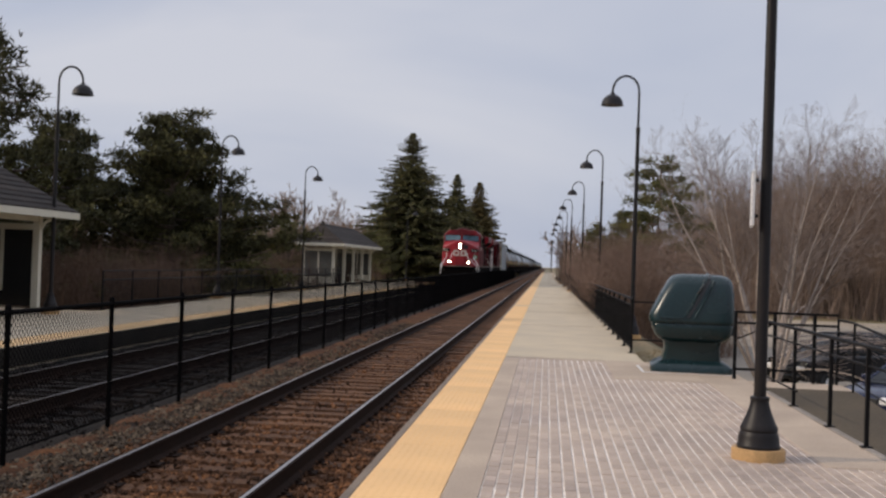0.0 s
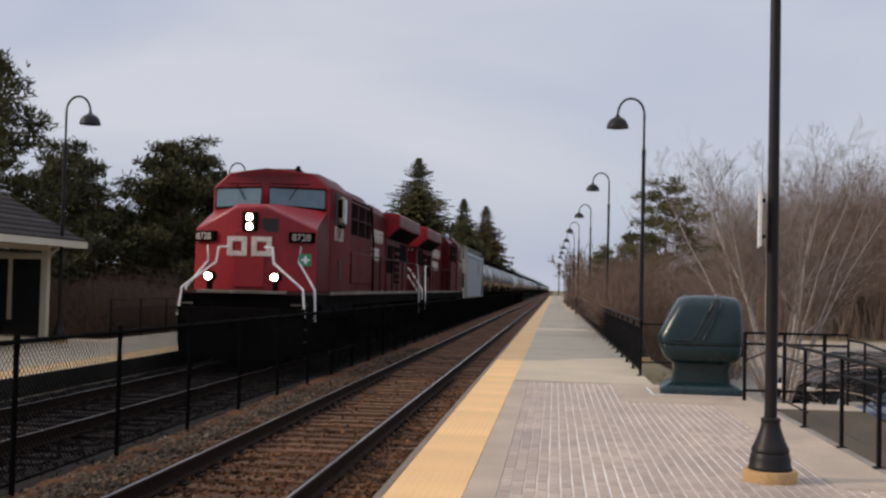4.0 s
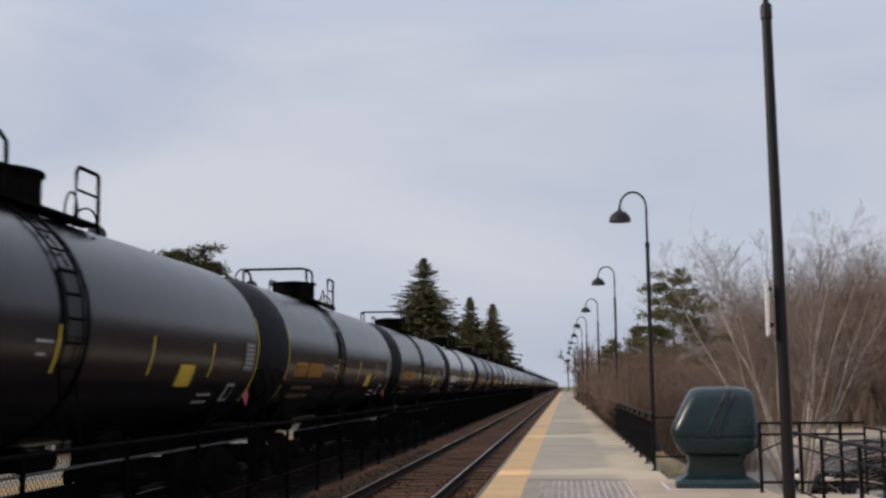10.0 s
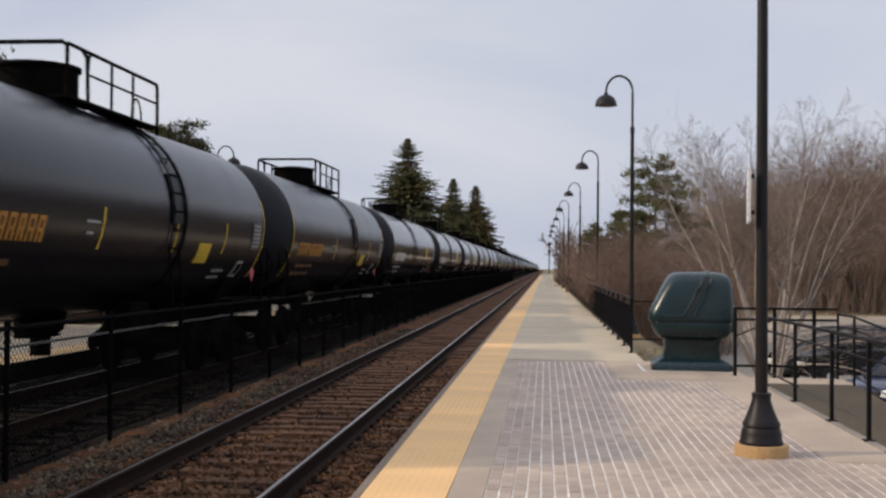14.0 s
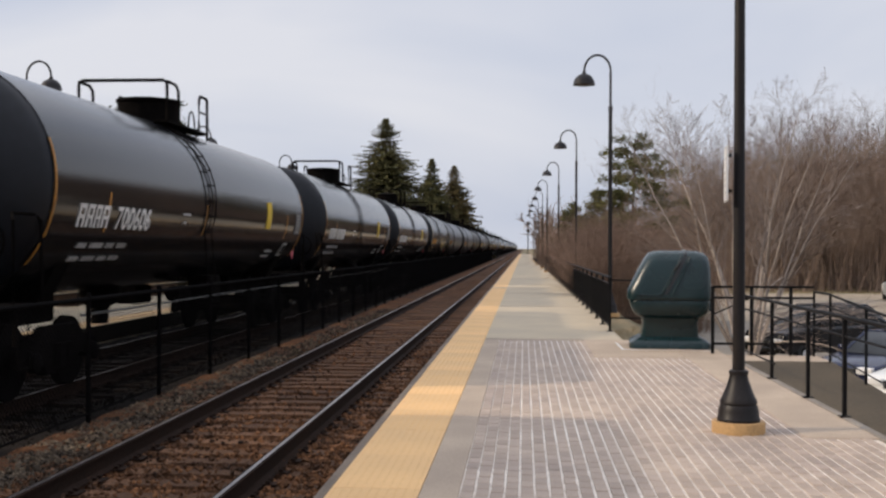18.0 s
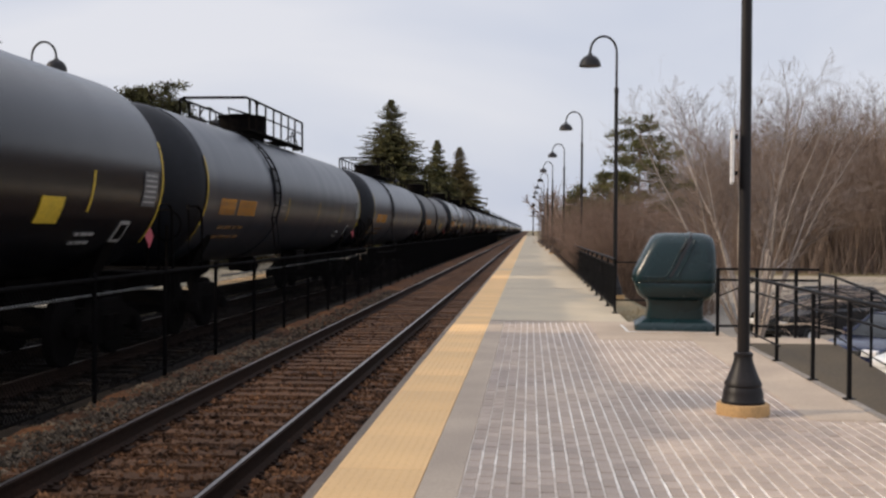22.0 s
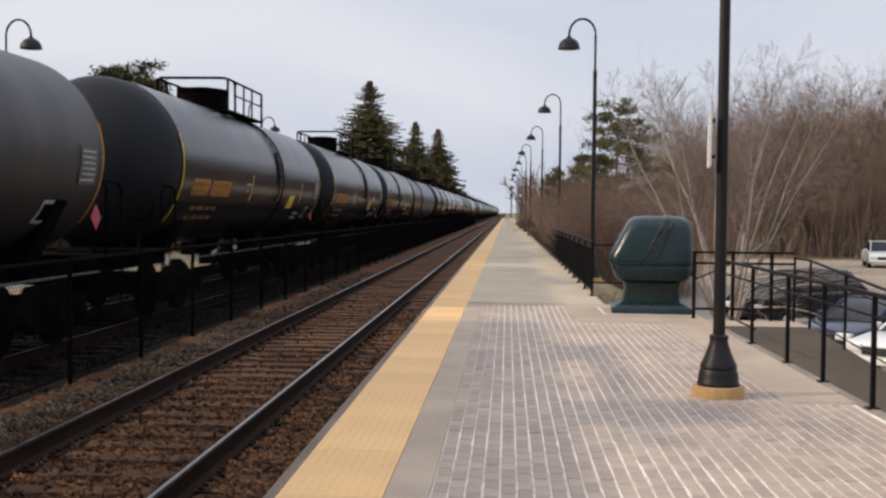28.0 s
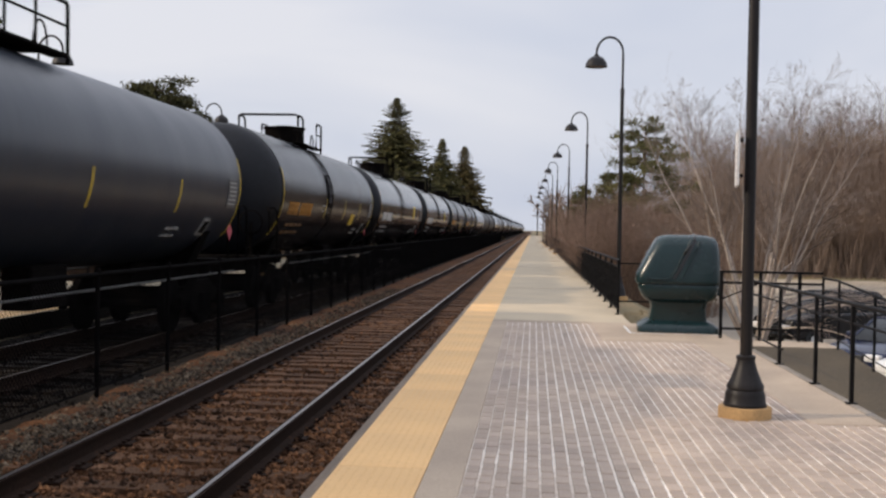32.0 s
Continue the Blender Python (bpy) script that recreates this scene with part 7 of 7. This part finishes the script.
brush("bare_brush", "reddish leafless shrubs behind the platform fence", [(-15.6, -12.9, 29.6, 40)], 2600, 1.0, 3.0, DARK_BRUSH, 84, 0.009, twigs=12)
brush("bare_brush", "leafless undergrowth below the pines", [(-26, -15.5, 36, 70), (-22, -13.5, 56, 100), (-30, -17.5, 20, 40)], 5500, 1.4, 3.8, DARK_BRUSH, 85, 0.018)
brush("far_thicket", "distant brown tree line on the horizon", [(-160, -18, 230, 420), (12, 260, 230, 420), (-60, -20, 170, 230), (3, 60, 140, 230)], 7000, 6.0, 12.0, FARWOOD, 86, 0.22, wild=0.2)
brush("dry_grass_tufts", "tufts of dry straw-coloured grass beside the platform", [(1.95, 4.4, 20.2, 30), (4.6, 6.1, 14, 30)], 5000, 0.08, 0.3, GRASS, 87, 0.008, "grass", 3, sub=0)
pine(pose(36.5, 102.0, -1.7), 18.5, 3.6, 35, PINE_DARK, "tall dark pine in the wood beyond the road", 46, 0.2, 0.5)


# ---- pieces: ties, pavers, tactile tiles, stones ----


# tie colour blackened for the train's shade over the far track
TIE_DARK = material("shade_black_tie", (0.028, 0.020, 0.015), 0.9, 0, 0.4, 30, 2.0, 0.8, (0.014, 0.010, 0.008), 0.35, (8.0, 8.0, 1.0), 0, 0.1)


def build_ties(track, c, seed, mat):
    r = random.Random(seed)
    kinds = []
    for k in range(4):
        w, hl = 0.115 + r.uniform(-0.008, 0.008), 1.30 + r.uniform(-0.03, 0.03)
        s = Shape()
        for x0, x1 in ((-hl, -0.9), (-0.9, -0.3), (-0.3, 0.4), (0.4, hl)):
            dz = r.uniform(-0.012, 0.006)
            s.box(x0, x1, -w, w, -0.17, dz)
        kinds.append(s.mesh("tie", mat, None))
    y, n = -6.3, 0
    far = Shape()
    for k in range(400):
        far.box(c - 1.3, c + 1.3, -206.8 + 0.5 * k - 0.115, -206.8 + 0.5 * k + 0.115, -0.5, -0.384)
    while y < 260:
        if n < 145:
            part("tie", kinds[n % 4], mat, track, at=pose(c + r.uniform(-0.03, 0.03), y + r.uniform(-0.05, 0.05), -0.374 + r.uniform(-0.010, 0.006), 0, 0, r.uniform(-1.5, 1.5)))
            if 4 < y < 24:
                for side in (-0.753, 0.753):
                    part("tie_plate", PLATE, RAIL_SIDE, track, at=pose(c + side, y, -0.369))
        else:
            far.box(c - 1.3, c + 1.3, y - 0.115, y + 0.115, -0.5, -0.372)
        y += 0.50
        n += 1
    tagged(part("far_ties", far, mat, track, "timber ties", smooth=None), kind="stuff")


plate = Shape().box(-0.18, 0.18, -0.09, 0.09, 0.0, 0.014)
for px in (-0.11, 0.11):
    for py in (-0.05, 0.05):
        plate.box(px - 0.02, px + 0.02, py - 0.02, py + 0.02, 0.014, 0.04)
PLATE = plate.mesh("tie_plate", RAIL_SIDE)


def build_stones():
    """Loose ballast stones lying on the bed, as faceted lumps."""
    r = random.Random(99)
    for name, mat, spans, count, lab in (("ballast_stones", STONE, [(-5.0, -4.05, 5.5, 36), (-5.0, -4.3, 5.5, 20)], 11000, "pale grey crushed stones between the tracks"),
                                         ("ballast_stones", STONE_RUST, [(-4.4, -1.45, 5.5, 26), (-2.2, -1.42, 5.5, 22), (-4.4, -1.45, 5.5, 14)], 17000, "rust-brown crushed stones between the ties"),
                                         ("ballast_stones", BALLAST_DARK, [(-8.7, -5.0, 8, 28)], 4500, "dark crushed stones under the train, its shade in their colour")):
        s = Shape()
        for k in range(count):
            x0, x1, y0, y1 = r.choice(spans)
            x, y = r.uniform(x0, x1), y0 + (y1 - y0) * r.random() ** 1.5
            a = r.uniform(0.012, 0.036)
            on_tie = abs(((y - 3.2 + 0.25) % 0.5) - 0.25) < 0.10 and min(abs(x - NEAR_C), abs(x - FAR_C)) < 1.3
            if on_tie and r.random() < 0.6:
                continue
            z = -0.366 if on_tie else -0.395 + r.uniform(-0.02, 0.025)
            q = Euler((r.uniform(0, 6), r.uniform(0, 6), r.uniform(0, 6))).to_matrix()
            n = len(s.v)
            for d in ((1, 0, 0), (-1, 0, 0), (0, 1, 0), (0, -1, 0), (0, 0, 1), (0, 0, -1)):
                p = q @ (Vector(d) * a * r.uniform(0.6, 1.25))
                s.v.append((x + p.x, y + p.y, z + p.z))
            s.f += [(n, n + 2, n + 4), (n + 2, n + 1, n + 4), (n + 1, n + 3, n + 4), (n + 3, n, n + 4), (n + 2, n, n + 5), (n + 1, n + 2, n + 5), (n + 3, n + 1, n + 5), (n, n + 3, n + 5)]
        tagged(part(name, s, mat, None, smooth=None, fix=False), lab, "gravel", kind="stuff")


def build_tactile():
    """Yellow panels with raised domes, laid end to end."""
    base = Shape().box(-0.305, 0.305, -0.6055, 0.6055, -0.03, 0.004).mesh("tactile_panel", YELLOW_TILE)
    d = Shape()
    for i in range(10):
        for j in range(20):
            x, y = -0.275 + 0.061 * i, -0.573 + 0.0603 * j
            n = len(d.v)
            for rr, z in ((0.0125, 0.004), (0.007, 0.0066)):
                d.v += [(x + rr * math.cos(math.pi / 3 * k), y + rr * math.sin(math.pi / 3 * k), z) for k in range(6)]
            d.f += [(n + k, n + (k + 1) % 6, n + 6 + (k + 1) % 6, n + 6 + k) for k in range(6)] + [tuple(range(n + 6, n + 12))]
    domes = d.mesh("domes", YELLOW_TILE, None, False)
    y = 3.2 - 1.212 * 7
    k = 0
    while y < 45.6:
        p = part("tactile_panel", base, YELLOW_TILE, near_platform, at=pose(-1.005, y, 0.0012 * (k % 2)))
        tagged(part("domes", domes, YELLOW_TILE, p), kind="stuff")
        y += 1.212
        k += 1


def build_pavers():
    """Brick pavers in columns, with pale sandy joints; the nearest are objects of their own."""
    r = random.Random(5)
    brick = []
    for k in range(3):
        s = Shape()
        w, l, c = 0.0425, 0.0915, 0.005
        v = [(-w, -l), (w, -l), (w, l), (-w, l)]
        s.v = [(x, y, -0.05) for x, y in v] + [(x, y, -0.004) for x, y in v] + [(x * (1 - c / w), y * (1 - c / l), 0.0006 * k) for x, y in v]
        for b in (0, 4):
            s.f += [(b + i, b + (i + 1) % 4, b + 4 + (i + 1) % 4, b + 4 + i) for i in range(4)]
        s.f.append((8, 9, 10, 11))
        brick.append(s)
    meshes = [s.mesh("paver", PAVER) for s in brick]
    rest = Shape()
    cols = int((3.10 + 0.432) / 0.1016)
    for i in range(cols):
        x = -0.432 + 0.1016 * (i + 0.5)
        y = -5.8 + (0.1 if i % 2 else 0.0) + r.uniform(-0.02, 0.02)
        wide = 1.11 if x < -0.13 else 1.0
        while y < 19.7:
            if not (x > 1.13 and y > 16.8) and not (x > 2.5 and y > 9.86):
                k = r.randrange(3)
                z = r.uniform(-0.002, 0.002)
                if 6.0 < y < 8.15:
                    part("paver", meshes[k], PAVER, near_platform, at=pose(x + r.uniform(-0.003, 0.003), y, z, 0, 0, r.uniform(-1, 1)))
                else:
                    n = len(rest.v)
                    rest.v += [(x + a * wide, y + b, c + z) for a, b, c in brick[k].v]
                    rest.f += [tuple(q + n for q in f) for f in brick[k].f]
            y += 0.2015 + r.uniform(-0.002, 0.002)
    tagged(part("far_pavers", rest, PAVER, near_platform, "brick pavers", smooth=None, fix=False), kind="stuff")


build_ties(near_track, NEAR_C, 1, TIE)
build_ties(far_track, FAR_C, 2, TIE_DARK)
build_stones()
build_tactile()
build_pavers()


# ---- what moves: the whole train, and the turning of its wheels ----
def motions():
    for ob, u, turn in TRAIN:
        walk(ob, [(t, pose(FAR_C, u - SPEED * t, RAIL_Z, 0, 0, turn)) for t in (0.0, 8.0, 16.0, 24.0, 32.0)])
    step = math.degrees(SPEED / 24 / 0.46)
    for w in AXLES:
        x, y, z = w.matrix_basis.translation
        u, turn = next((q[1], q[2]) for q in TRAIN if q[0] == w.parent.parent)
        way = -1 if turn else 1
        first = min(700, max(0, int((u - 130.0) / SPEED * 24)))
        last = min(768, max(first + 1, int((u + 50.0) / SPEED * 24)))
        rows = [(k / 24, pose(x, y, z, way * step * k, 0, 0)) for k in range(first, last + 1)]
        if first:
            rows.insert(0, (0.0, rows[0][1]))
        if last < 768:
            rows.append((32.0, rows[-1][1]))
        walk(w, rows)


motions()
